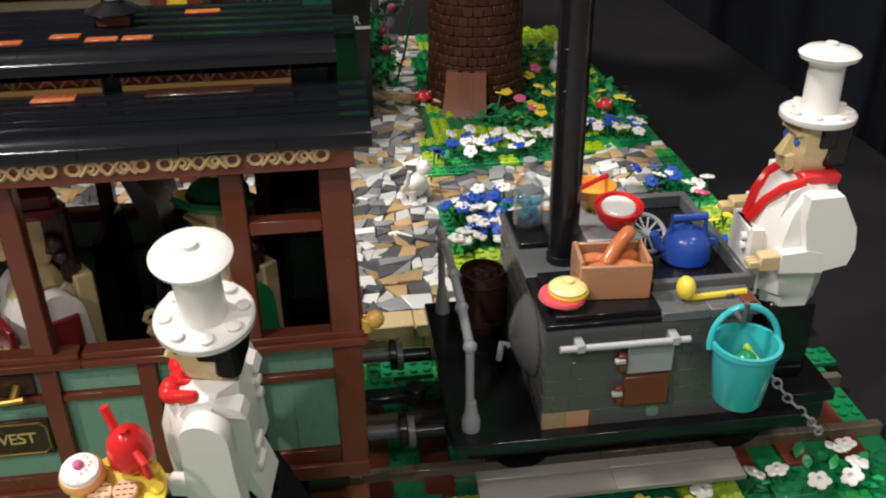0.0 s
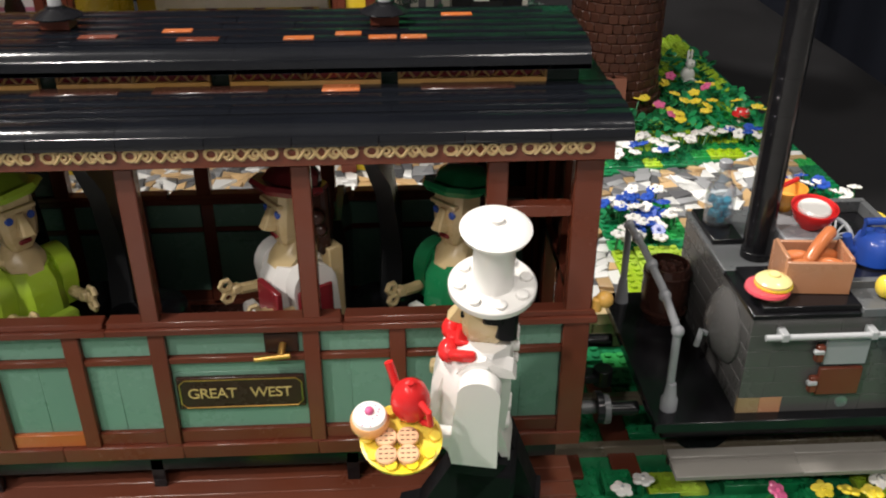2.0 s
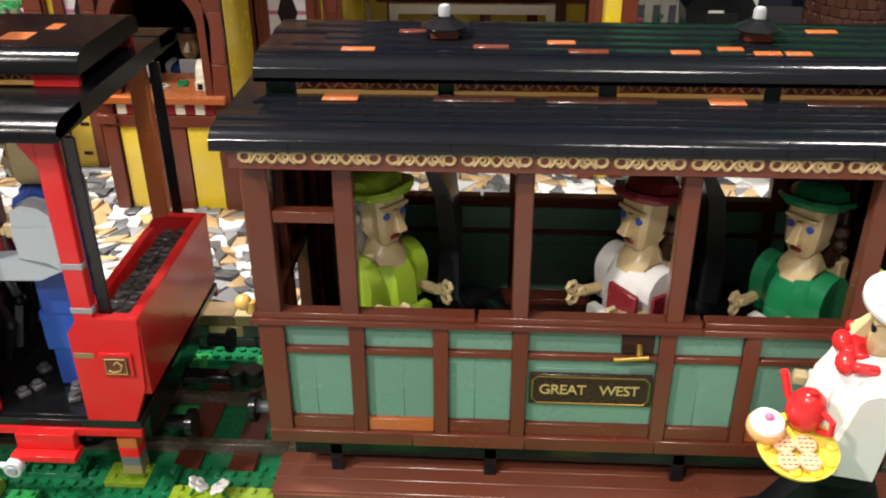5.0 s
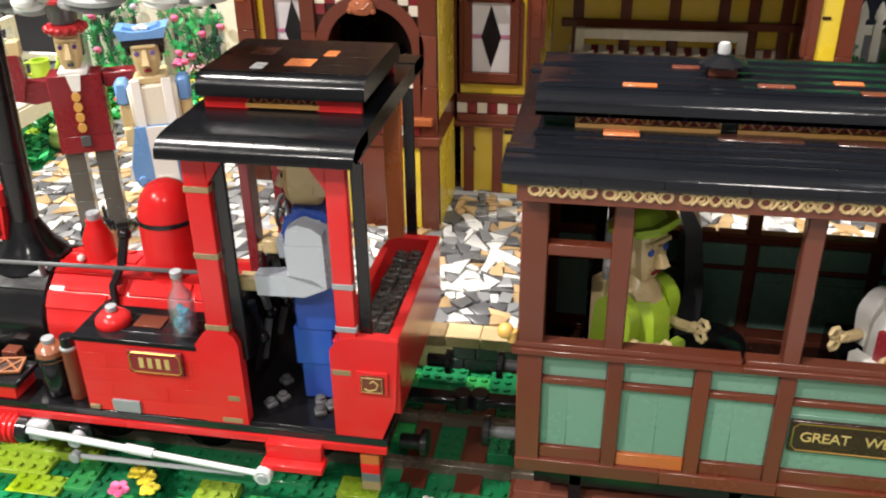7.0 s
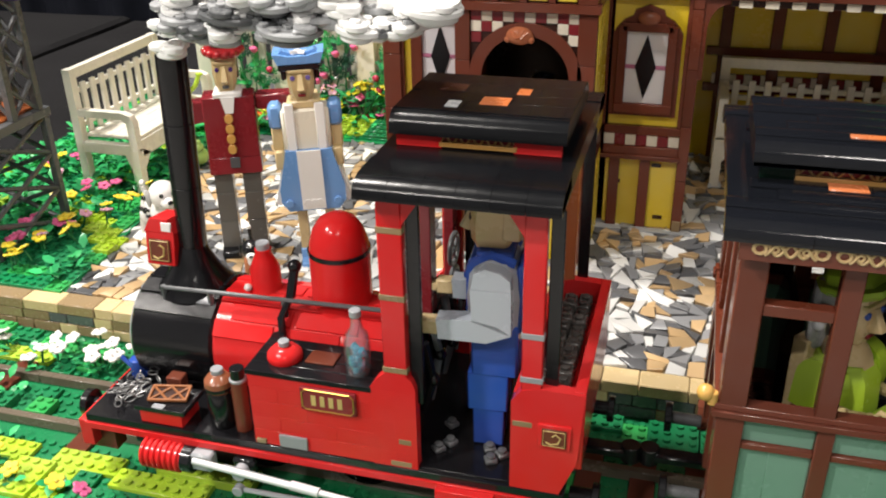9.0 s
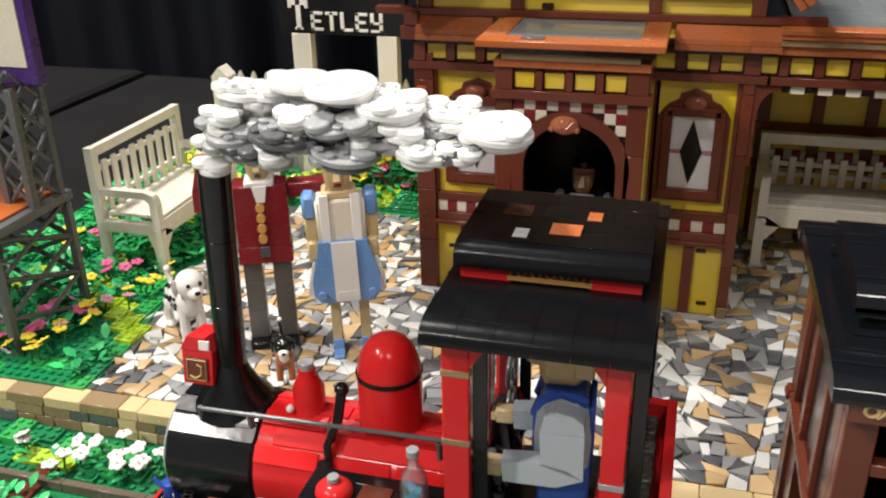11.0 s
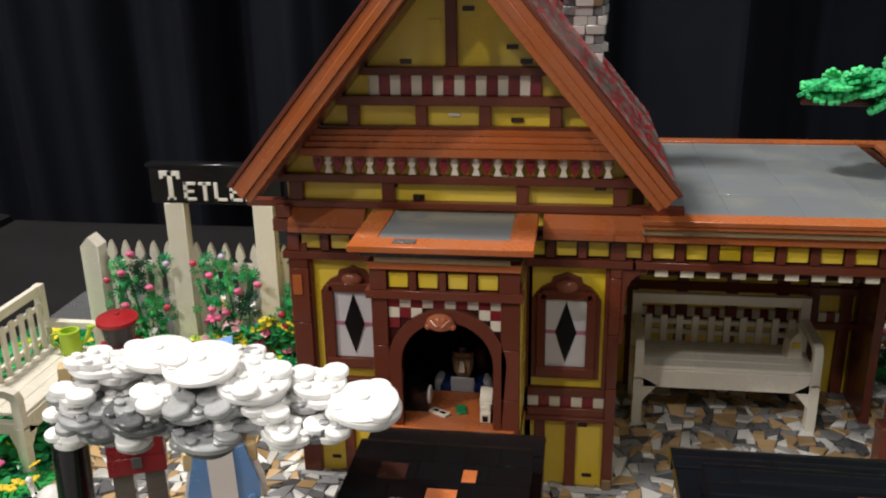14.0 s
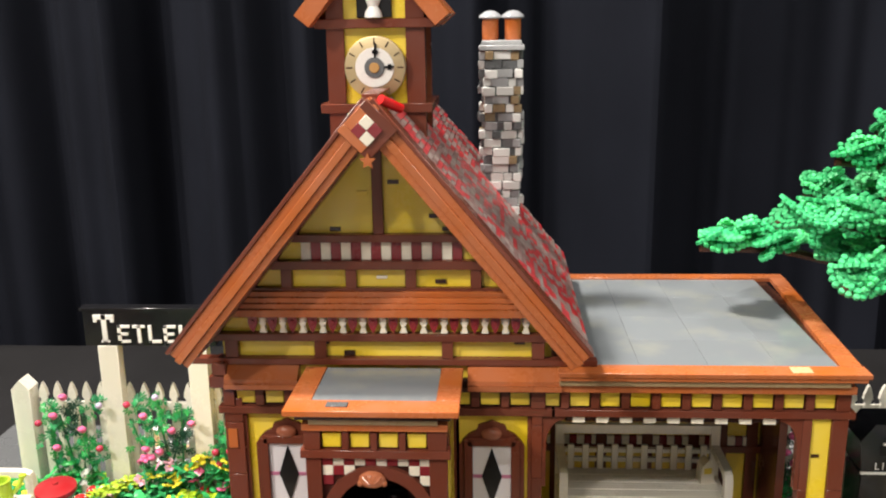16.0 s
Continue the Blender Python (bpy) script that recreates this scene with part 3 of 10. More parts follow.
# running boards
BOARD = plastic("board_brown_plastic", (0.165, 0.045, 0.023), 0.2, 0.05)
for sign in (-1, 1):
    yb = sign * DEEP
    for a, c in ((1.15, -0.03), (-0.07, -1.25), (-1.29, -2.5)):
        bx("running_board", car, BOARD, -20.0, yb + sign * a, 2.95, 19.8, yb + sign * c, 3.3, 0.06, "reddish brown running board")
    bx("running_board", car, BOARD, -19.9, yb + sign * 1.3, 2.4, 19.7, yb + sign * 1.1, 3.1, 0.05, "reddish brown running board")
    bx("board_riser", car, BROWN, -19.4, yb + sign * -0.2, 1.9, 19.5, yb + sign * 0.1, 2.7, 0.04)
    for x in (-16, -6, 6, 16):
        bx("board_bracket", car, BLACK, x - 0.4, yb + sign * -1.4, 3.1, x + 0.4, yb + sign * -0.9, 5.5, 0.04)
# wheels and couplings
for x in (-13, -8, 8, 13):
    for ry in (-2.6, 2.9):
        wh = B(BLACK).cyl((x, ry - 0.45, 2.55), 1.75, 0.9, "y", 24).cyl((x, ry - 0.65 if ry < 0 else ry + 0.35, 2.55), 2.05, 0.3, "y", 24)
        part("wheel", wh, car)
for sx in (-1, 1):
    for yy in (-4.0, 4.0):
        part("buffer", B(BLACK, DGREY).cyl((sx * HALF if sx > 0 else -HALF - 2.4, yy, 5.4), 0.45, 2.4, "x", 14, 1).cyl((sx * (HALF + 2.0) if sx > 0 else -HALF - 2.6, yy, 5.4), 1.1, 0.5, "x", 18), car)
    part("coupling", B(BLACK).box(sx * (HALF - 1), -0.6, 4.6, sx * (HALF + 3.4), 0.6, 5.3, 0.15).cyl((sx * (HALF + 3.4), 0, 4.3), 0.7, 1.3, "z", 12), car)
# roof: lower tier with rounded eaves
RL = 20.95


def eave_curve(y0, z0, w, h):
    """A rounded eave edge, from its lip up to the flat of the roof."""
    return [(y0, z0), (y0, z0 + 0.25)] + [(y0 + w * (1 - math.cos(radians(q))), z0 + 0.25 + (h - 0.25) * math.sin(radians(q))) for q in (20, 40, 60, 80, 90)]


def plank(y0, y1, z):
    """The section of a roof plank, a little rounded along its edges."""
    return [(y0, z), (y0, z + 0.09), (y0 + 0.14, z + 0.145), (y0 + 0.4, z + 0.17), (y1 - 0.4, z + 0.17), (y1 - 0.14, z + 0.145), (y1, z + 0.09), (y1, z)]


ev = eave_curve(-9.95, 26.72, 1.25, 1.08)
sec = ev + [(-y, z) for y, z in ev[::-1]]
roof_low = part("lower_roof", B(ROOFBLACK).prism([(y, z - 0.03) for y, z in sec[2:-2]] + [(9.6, 26.85), (-9.6, 26.85)], "x", -RL + 0.1, RL - 0.1), car, "glossy black curved tram roof")
for sgn in (1, -1):
    e = [(sgn * y, z) for y, z in ev + [(-8.2, 27.8), (-8.2, 26.72)]]
    x = -RL
    while x < RL - 0.2:
        w = min(4.19, RL - x)
        part("roof_tile", B(ROOFBLACK).prism(e, "x", x + 0.02, x + w - 0.02), roof_low)
        x += w
    for row in range(3):
        x = -RL + (0, 2.6, 1.3)[row]
        y0 = -8.15 + row * 1.4
        while x < RL - 0.3:
            w = min(rng.choice((6, 8, 8)), RL - x)
            lo, hi = sorted((sgn * y0, sgn * (y0 + 1.37)))
            part("roof_tile", B(ROOFBLACK).prism(plank(lo, hi, 27.74 + 0.02 * row), "x", x + 0.02, x + w - 0.02), roof_low)
            x += w
    for x, w, mat in ((-15.8, 2.0, ORANGE), (5.4, 2.0, ORANGE), (-9.6, 4.5, DBROWN), (-3.4, 6.0, DBROWN), (10.6, 5.0, DBROWN)):
        lo, hi = sorted((sgn * 5.25, sgn * 4.2))
        part("roof_tile", B(mat).box(x, lo, 27.8, x + w, hi, 27.98, 0.04), roof_low)
# clerestory
for sgn in (-1, 1):
    y = sgn * 3.85
    bx("clerestory_wall", car, DGREEN, -19.2, y, 27.7, 19.2, y - sgn * 0.6, 29.0, 0.03)
    for i, x in enumerate((-13.4, -4.5, 4.5, 13.4)):
        lat = B(OCHRE, DRED).box(x - 4, y, 27.85, x + 4, y + sgn * 0.32, 28.2, 0.04, 0)
        lat.box(x - 3.9, y, 28.2, x + 3.9, y + sgn * 0.08, 28.75, 0.02, 1)
        lat.box(x - 4, y, 28.2, x - 3.85, y + sgn * 0.3, 28.7, 0.02, 0).box(x - 0.08, y, 28.2, x + 0.08, y + sgn * 0.3, 28.7, 0.02, 0).box(x + 3.85, y, 28.2, x + 4, y + sgn * 0.3, 28.7, 0.02, 0)
        for q in range(8):
            xx = x - 3.5 + q
            for d in (-0.42, 0.42):
                lat.tube([(xx + d, y + sgn * 0.2, 28.18), (xx, y + sgn * 0.2, 28.68)], 0.07, 5, 0)
        part("lattice", lat, car, "ochre lattice strip over dark red glass")
up = eave_curve(-4.75, 28.78, 1.15, 1.28)
up_l = up + [(-y, z) for y, z in up[::-1]]
UL = 19.65
roof_up = part("upper_roof", B(ROOFBLACK).prism([(y, z - 0.03) for y, z in up_l], "x", -UL, UL), car, "glossy black upper roof")
for row in range(5):
    x = -UL + (row % 3) * 1.7
    y0 = -3.5 + row * 1.4
    while x < UL - 0.3:
        w = min(rng.choice((4, 6, 8, 8)), UL - x)
        mat = DGREEN if rng.random() < 0.05 else ROOFBLACK
        part("roof_tile", B(mat).prism(plank(y0 + 0.01, y0 + 1.39, 29.98), "x", x + 0.02, x + w - 0.02), roof_up)
        x += w
for sgn in (-1, 1):
    x = -UL
    while x < UL - 0.1:
        w = min(4.12, UL - x)
        e = [(sgn * y, z) for y, z in up] + [(sgn * -3.55, 29.0), (sgn * -4.2, 28.78)]
        part("roof_tile", B(ROOFBLACK).prism(e, "x", x + 0.02, x + w - 0.02), roof_up)
        x += w
for x, y, w, mat in ((-14.9, -3.3, 1.9, ORANGE), (-7.5, -2.6, 2.0, BROWN), (-3.3, -1.6, 1.6, ORANGE), (-2.2, -3.35, 2.2, BROWN), (3.4, -3.35, 1.6, ORANGE), (6.1, -2.6, 1.4, ORANGE), (7.9, -3.4, 1.5, ORANGE), (9.6, -3.4, 1.4, ORANGE), (-12.0, 0.6, 1.6, BROWN), (12.0, 1.2, 1.8, ORANGE)):
    part("roof_tile", B(mat).box(x, y, 30.1, x + w, y + 0.62, 30.21, 0.03), roof_up)
for x in (-9.25, 8.75):
    vent = part("roof_vent", B(BROWN).box(x - 0.8, -0.7, 30.1, x + 0.8, 0.7, 30.65, 0.06), car)
    part("vent_cap", B(BLACK).lathe((x, 0, 30.6), [(0.8, 0), (1.35, 0.12), (1.4, 0.2), (0.55, 0.62), (0.5, 0.75)], 24), vent, "black dish cap")
    part("vent_tip", B(LGREY).lathe((x, 0, 31.25), [(0.36, 0), (0.36, 0.55), (0.28, 0.7), (0.0, 0.78)], 16), vent, "pale grey round tip")
# scrollwork on a board under the eaves
for sgn in (-1, 1):
    bx("eave_board", car, BROWN, -HALF - 0.2, sgn * (DEEP + 0.85), 25.62, HALF + 0.2, sgn * (DEEP + 1.05), 26.8, 0.03)
    bx("soffit", car, DGREEN, -HALF - 0.2, sgn * (DEEP - 0.1), 26.55, HALF + 0.2, sgn * (DEEP + 0.85), 26.8, 0.03)
scroll = B(plastic("scroll_gold_print", (0.50, 0.35, 0.16), 0.35))


def ring(b, cx, cz, r, a0, a1, y, w=0.1):
    b.tube([(cx + r * math.cos(radians(a)), y, cz + r * math.sin(radians(a))) for a in [a0 + (a1 - a0) * i / 9 for i in range(10)]], w, 5)


for q in (-1, 1):
    ring(scroll, q * 1.55, 0, 0.33, 0, 360, 0)
    ring(scroll, q * 0.78, 0, 0.18, 0, 360, 0, 0.08)
    scroll.tube([(-1.3 + 2.6 * i / 30, 0.02 * q, q * 0.36 * math.cos(2.5 * math.pi * 2 * (i / 30 - 0.5) / 1.25)) for i in range(31)], 0.1, 5)
scroll_mesh = scroll.mesh("scrollwork")
for i in range(10):
    for sgn in (-1, 1):
        part("scrollwork", scroll_mesh, car, "gold scroll ornament", m=at(-17.7 + i * 3.88, sgn * (DEEP + 1.12), 26.38) @ Matrix.Diagonal((0.93, 1, 0.88, 1)))
# name board, handle
board = part("name_board", B(DBROWN).box(-3.75, -DEEP + 0.42, 9.85, 3.55, -DEEP + 0.14, 12.1, 0.05), car, "dark brown name board with a gold border")
gold_line = B(GOLD)
x0, x1, z0, z1, yy, c = -3.59, 3.39, 10.01, 11.94, -DEEP + 0.12, 0.3
gold_line.tube([(x0 + c, yy, z0), (x1 - c, yy, z0), (x1, yy, z0 + c), (x1, yy, z1 - c), (x1 - c, yy, z1), (x0 + c, yy, z1), (x0, yy, z1 - c), (x0, yy, z0 + c)], 0.045, 5, closed=True)
part("border", gold_line, board)
SIGNGOLD = plastic("sign_gold", (0.55, 0.40, 0.12), 0.35)
lettering("GREAT", 0.98, board, SIGNGOLD, at(-1.76, -DEEP + 0.11, 10.98, 90, 0, 0), spread=0.9)
lettering("WEST", 0.98, board, SIGNGOLD, at(1.62, -DEEP + 0.11, 10.98, 90, 0, 0), spread=0.9)
part("lock_plate", B(DBROWN).box(1.5, -DEEP + 0.42, 13.7, 3.4, -DEEP + 0.2, 15.0, 0.05), car)
part("door_handle", B(GOLD).tube([(1.0, -DEEP - 0.5, 13.75), (3.0, -DEEP - 0.5, 13.95)], 0.17, 10).tube([(2.45, -DEEP - 0.5, 13.9), (2.55, -DEEP + 0.2, 14.3)], 0.2, 8), car, "shiny gold lever handle")
# seats
SEATGREY = plastic("seat_dark_grey_plastic", (0.03, 0.031, 0.034), 0.3)
for x, sgn in ((-12.9, -1), (2.8, 1), (12.7, 1)):
    seat = B(BLACK)
    seat.box(x - 1.9, -5.6, 7.0, x + 1.9, 5.6, 10.6, 0.15)
    seat.prism([(x + sgn * 1.8, 7.0), (x + sgn * 3.0, 7.0), (x + sgn * 3.2, 15.5), (x + sgn * 2.8, 17.6), (x + sgn * 2.3, 17.6), (x + sgn * 2.1, 15.5)], "y", 0.2, 5.6)
    part("seat", seat, car, "black high-backed bench seat")
for sx in (-1, 1):
    for yy in (-DEEP + 2.15, -2.2, 3.2):
        bx("end_pane", car, BLACK, sx * (HALF - 0.5), yy, ZS + 0.7, sx * (HALF - 0.3), yy + 4.4 if yy < 3 else DEEP - 2.15, ZT, 0.02, "dark glossy end pane")
    lo, hi = sorted((sx * 14.95, sx * 18.4))
    bx("corner_pane", car, BLACK, lo, DEEP - 0.7, ZS + 0.8, hi, DEEP - 0.5, 21.9, 0.02, "dark glossy corner pane")
for x in (-9.4, 8.4):
    part("seat_back", B(SEATGREY).prism([(x - 0.9, 7.0), (x + 0.9, 7.0), (x + 1.0, 15), (x + 0.4, 19.5), (x - 0.8, 21.6), (x - 1.4, 21.4), (x - 0.6, 19.0), (x - 0.3, 15)], "y", 1.0, 7.0), car, "tall curved dark grey seat back")
for x in (-7.6, 8.0):
    part("hassock", B(BLACK).lathe((x, 1.2, 7.0), [(2.6, 0), (2.7, 3.2), (2.5, 4.0), (1.8, 4.4), (0, 4.6)], 24), car, "glossy black rounded seat")

# ---------------------------------------------------------------- kitchen wagon
kit = thing("kitchen_wagon", at(0, 47, 0), "black flat wagon carrying a grey cooking range", "wagon")


def kb(name, mat, x0, y0, z0, x1, y1, z1, b=0.06, label="", parent=None):
    return bx(name, parent or kit, mat, x0, y0 - 47, z0, x1, y1 - 47, z1, b, label)


kb("deck", BLACK, 5.4, 39.2, 6.2, 26.5, 54.8, 6.95, 0.06)
kb("deck", BLACK, 26.5, 41, 6.2, 29.6, 53, 6.95, 0.06)
kb("underframe", BLACK, 6.5, 41, 4.2, 29, 53, 6.2, 0.1)
for x in (10.5, 25):
    for ry in (-2.6, 2.9):
        part("wheel", B(BLACK).cyl((x, ry - 0.45, 2.55), 1.75, 0.9, "y", 24).cyl((x, ry - 0.65 if ry < 0 else ry + 0.35, 2.55), 2.05, 0.3, "y", 24), kit)
for sx, x in ((-1, 5.4),):
    for yy in (-4, 4):
        part("buffer", B(BLACK, DGREY).cyl((x - 2.0 if sx < 0 else x, yy, 5.2), 0.5, 2.0, "x", 14).cyl((x - 2.4 if sx < 0 else x + 1.9, yy, 5.2), 1.0, 0.45, "x", 18, 1), kit)
BOARDGREY = plastic("board_grey_plastic", (0.19, 0.178, 0.16), 0.28, 0.06)
for a, b2 in ((6.8, 15), (15, 23)):
    kb("running_board", BOARDGREY, a, 38.0, 3.3, b2, 39.6, 3.65, 0.04, "worn dark grey running board")
    kb("running_board", BOARDGREY, a, 39.6, 3.5, b2, 40.4, 3.85, 0.04, "worn dark grey running board")
kb("board_riser", BLACK, 6.8, 39.9, 2.9, 23, 40.3, 3.5, 0.04)
# the range: bricks of the front, top slabs
rng_k = random.Random(5)
RANGE = plastic("range_grey_plastic", (0.078, 0.076, 0.074), 0.22, 0.05)
core = kb("range_body", RANGE, 10.9, 40.25, 6.95, 22.4, 53.6, 14.0, 0.04, "dark grey brick-built range")
z = 6.95
row = 0
while z < 13.9:
    h = 1.17
    x = 10.7 - (row % 2) * 0
    first = True
    while x < 22.5:
        w = rng_k.choice((2, 3, 4, 4, 6))
        if first and row % 2:
            w = 1.5
        first = False
        w = min(w, 22.6 - x)
        q = rng_k.random()
        mat = RANGE
        if row == 0 and q < 0.3:
            w = min(w, 1.4)
            mat = NOUGAT if q < 0.08 else (BROWN if q < 0.15 else DTAN)
        part("brick", B(mat).box(x + 0.004, 40 - 47 + rng_k.uniform(-0.006, 0.006), z + 0.004, x + w - 0.004, 40.3 - 47, z + h - 0.004, 0.014), core)
        x += w
    z += h
    row += 1
for row in range(6):
    kb("side_brick", RANGE, 10.68, 40.3, 6.95 + row * 1.17, 10.95, 53.6, 8.1 + row * 1.17, 0.04, parent=core)
kb("top_slab", BLACK, 10.6, 39.85, 14.0, 17.2, 45.2, 14.35, 0.05)
kb("top_slab", BLACK, 11.2, 40.1, 14.35, 17.2, 45.0, 14.75, 0.05)
kb("top_slab", DGREY, 17.2, 39.85, 14.0, 20.0, 42.2, 14.6, 0.05)
kb("top_slab", DGREY, 20.0, 39.85, 14.0, 23.0, 42.2, 14.6, 0.05)
kb("top_slab", DGREY, 10.6, 45.2, 14.0, 17.2, 53.8, 14.35, 0.05)
kb("top_slab", BLACK, 10.9, 48.6, 14.35, 13.0, 53.4, 14.75, 0.05)
kb("stone_block", PEARL, 14.4, 45.6, 14.35, 17.8, 50.8, 16.3, 0.08, "light grey block under the bowls")
kb("tray_floor", BLACK, 17.2, 42.2, 14.0, 23.6, 53.8, 14.2, 0.03)
kb("tray_wall", DGREY, 17.4, 42.2, 14.2, 23.6, 42.7, 15.1, 0.05)
kb("tray_wall", DGREY, 17.6, 53.2, 14.2, 23.6, 53.8, 15.1, 0.05)
kb("tray_wall", DGREY, 23.1, 42.7, 14.2, 23.6, 53.2, 15.1, 0.05)
kb("corner_tile", BROWN, 22.0, 40.1, 14.6, 22.8, 41.4, 14.75, 0.04)
part("side_dish", B(RANGE).lathe((10.65, -3.4, 11.3), [(0, -1.3), (0.7, -1.25), (1.9, -0.7), (2.5, -0.15), (2.5, 0.0)], 28, 0, "x"), core, "grey dish on the range's end")
part("crank", B(PEARL).tube([(9.2, -3.9, 11.0), (8.7, -4.4, 11.6), (8.6, -4.2, 10.3)], 0.2, 8), core)
# oven doors and towel rail
kb("oven_door", PEARL, 15.4, 39.7, 10.7, 18.1, 39.95, 12.9, 0.05, "pale grey oven door")
kb("fire_door", BROWN, 15.3, 39.6, 8.5, 18.0, 39.9, 10.5, 0.05, "brown fire door")
for z0 in (9.3, 11.6):
    part("hinge", B(BROWN, LGREY).box(14.8, -7.5, z0 - 0.6, 15.35, -7.05, z0 + 0.6, 0.1).box(14.6, -7.65, z0 + 0.1, 15.2, -7.3, z0 + 0.35, 0.04, 1), core)
part("towel_rail", B(LGREY).tube([(11.3, -7.75, 13.15), (18.7, -7.75, 13.15)], 0.2, 10).box(12.2, -7.95, 12.9, 12.7, -7.0, 13.45, 0.06).box(17.6, -7.95, 12.9, 18.1, -7.0, 13.45, 0.06), core, "pale grey towel rail")
part("round_tile", B(GLASS).cyl((17.3, -7.2, 7.7), 0.42, 0.2, "y", 16), core)
# pipe
pipe = part("stove_pipe", B(BLACK).cyl((13.25, 0, 14.3), 0.98, 0.6, "z", 22, b=0.04), kit, "tall glossy black stove pipe")
zz = 14.9
while zz < 40:
    part("ring", B(BLACK).cyl((13.25, 0, zz), 0.93, 1.17, "z", 28, b=0.006), pipe)
    zz += 1.176
# rail at the end
rail = B(PEARL)
rail.tube([(6.55, -6.2, 7.4), (6.55, -6.1, 12.6)], 0.26, 10).lathe((6.6, -6.25, 6.95), [(0.55, 0), (0.55, 0.8), (0.42, 1.0), (0.32, 1.9), (0.3, 2.0)], 14)
rail.tube([(6.55, -6.1, 12.75), (6.55, -2.4, 13.5), (6.55, 2.4, 13.7), (6.55, 6.6, 13.4)], 0.27, 10)
for yy in (-6.1, -3.0, 0.4, 4.2, 6.6):
    rail.ball((6.55, yy, 12.75 + 0.95 * (1 - ((yy - 2) / 8) ** 2)), 0.42, n=10, k=6)
rail.tube([(6.55, 6.6, 13.4), (6.55, 6.6, 7.0)], 0.26, 10).lathe((6.55, 6.6, 6.95), [(0.55, 0), (0.42, 1.0), (0.3, 2.0)], 14)
part("hand_rail", rail, kit, "light grey hand rail")
# barrel
barrel = thing("barrel", at(9.0, 51.2, 6.95), "dark brown barrel full of dark lumps", "barrel")
part("shell", B(DBROWN).lathe((0, 0, 0), [(1.25, 0), (1.45, 0.3), (1.68, 1.8), (1.7, 2.6), (1.6, 4.2), (1.5, 4.6), (1.32, 4.6), (1.36, 3.9), (0, 3.9)], 24), barrel)
for h in (0.9, 3.7):
    part("hoop", B(DBROWN).lathe((0, 0, h), [(1.6, 0), (1.72, 0.02), (1.72, 0.3), (1.6, 0.32)], 24), barrel)
lump = B(DBROWN).ball((0, 0, 0), 0.34, 1, 1, 0.8, 0, 7, 4).mesh("lump")
for i in range(14):
    a, q = rng_k.uniform(0, 6.3), rng_k.uniform(0, 1.0)
    part("lump", lump, barrel, m=at(q * math.cos(a), q * math.sin(a), 4.15 + 0.25 * rng_k.random()))

# ---------------------------------------------------------------- things on the range


def bottle(m, label):
    b = thing("bottle", m, label, "bottle", "clear bottles")
    part("glass", B(GLASS).lathe((0, 0, 0), [(0.95, 0), (1.0, 0.15), (1.0, 2.3), (0.85, 2.9), (0.42, 3.5), (0.38, 4.3), (0.28, 4.3), (0.30, 3.5), (0.75, 2.85), (0.88, 2.3), (0.88, 0.2), (0, 0.18)], 24), b)
    fill = random.Random(3)
    for i in range(15):
        a, q, h = i * 2.4, 0.5 if i % 3 else 0.1, 0.25 + 0.42 * (i // 4)
        bead = B(BLUEGLASS).lathe((0, 0, 0), [(0.26, 0), (0.32, 0.06), (0.32, 0.36), (0.26, 0.42)], 10)
        part("blue_stud", bead, b, "translucent light blue stud", m=at(q * math.cos(a), q * math.sin(a), h, fill.gauss(0, 25), fill.gauss(0, 25), 0))
    part("stopper", B(PEARL).cyl((0, 0, 4.15), 0.45, 0.5, "z", 18), b, "grey stopper")
    return b


bottle(at(12.0, 51.2, 14.75), "clear bottle of blue water with a grey stopper")
crate = thing("crate", at(15.0, 42.9, 14.75, 0, 0, -5) @ Matrix.Scale(0.86, 4), "light brown crate full of sausages", "crate")
part("front", B(NOUGAT).box(-2.35, -1.75, 0, 2.35, -1.45, 2.5, 0.06), crate)
part("rear", B(NOUGAT).box(-2.35, 1.45, 0, 2.35, 1.75, 2.5, 0.06), crate)
for sx in (-1, 1):
    part("end", B(NOUGAT).box(sx * 2.35, -1.45, 0, sx * 2.05, 1.45, 2.75, 0.06), crate)
part("bottom", B(NOUGAT).box(-2.05, -1.45, 0, 2.05, 1.45, 0.3, 0.04), crate)


def sausage(parent, x, y, z, rz, tilt, L=1.5):
    b = B(SAUSAGE)
    pts = [(-L + 2 * L * i / 8, 0, 0.28 * math.cos((i - 4) / 4 * 1.3)) for i in range(9)]
    b.tube(pts, 0.5, 10).ball(pts[0], 0.5, n=10, k=6).ball(pts[-1], 0.5, n=10, k=6)
    return solid("sausage", b, at(15.0 + 0.86 * x, 42.9 + 0.86 * y, 14.75 + 0.86 * z, 0, tilt, rz) @ Matrix.Scale(0.86, 4), "shiny orange-brown sausage in the crate", "sausage", "sausages in the crate")


for x, y, z, rz, t in ((-1.0, -0.7, 1.5, 10, 0), (0.9, -0.6, 1.5, -12, 3), (-0.9, 0.6, 1.5, -8, 0), (1.0, 0.7, 1.5, 15, 0), (0.5, 0.3, 2.7, 40, -28)):
    sausage(crate, x, y, z, rz, t, 0.85 if z < 2 else 1.35)
sw = thing("sandwich", at(12.1, 41.5, 14.75), "toy sandwich with red and yellow filling", "sandwich")
part("lower_bun", B(TAN).lathe((0, 0, 0), [(0.9, 0), (1.05, 0.2), (1.05, 0.35)], 20), sw)
part("slice", B(plastic("coral_plastic", (0.65, 0.05, 0.08))).lathe((-0.25, -0.05, 0.35), [(1.25, 0), (1.35, 0.12), (1.3, 0.3)], 20), sw, "coral red slice")
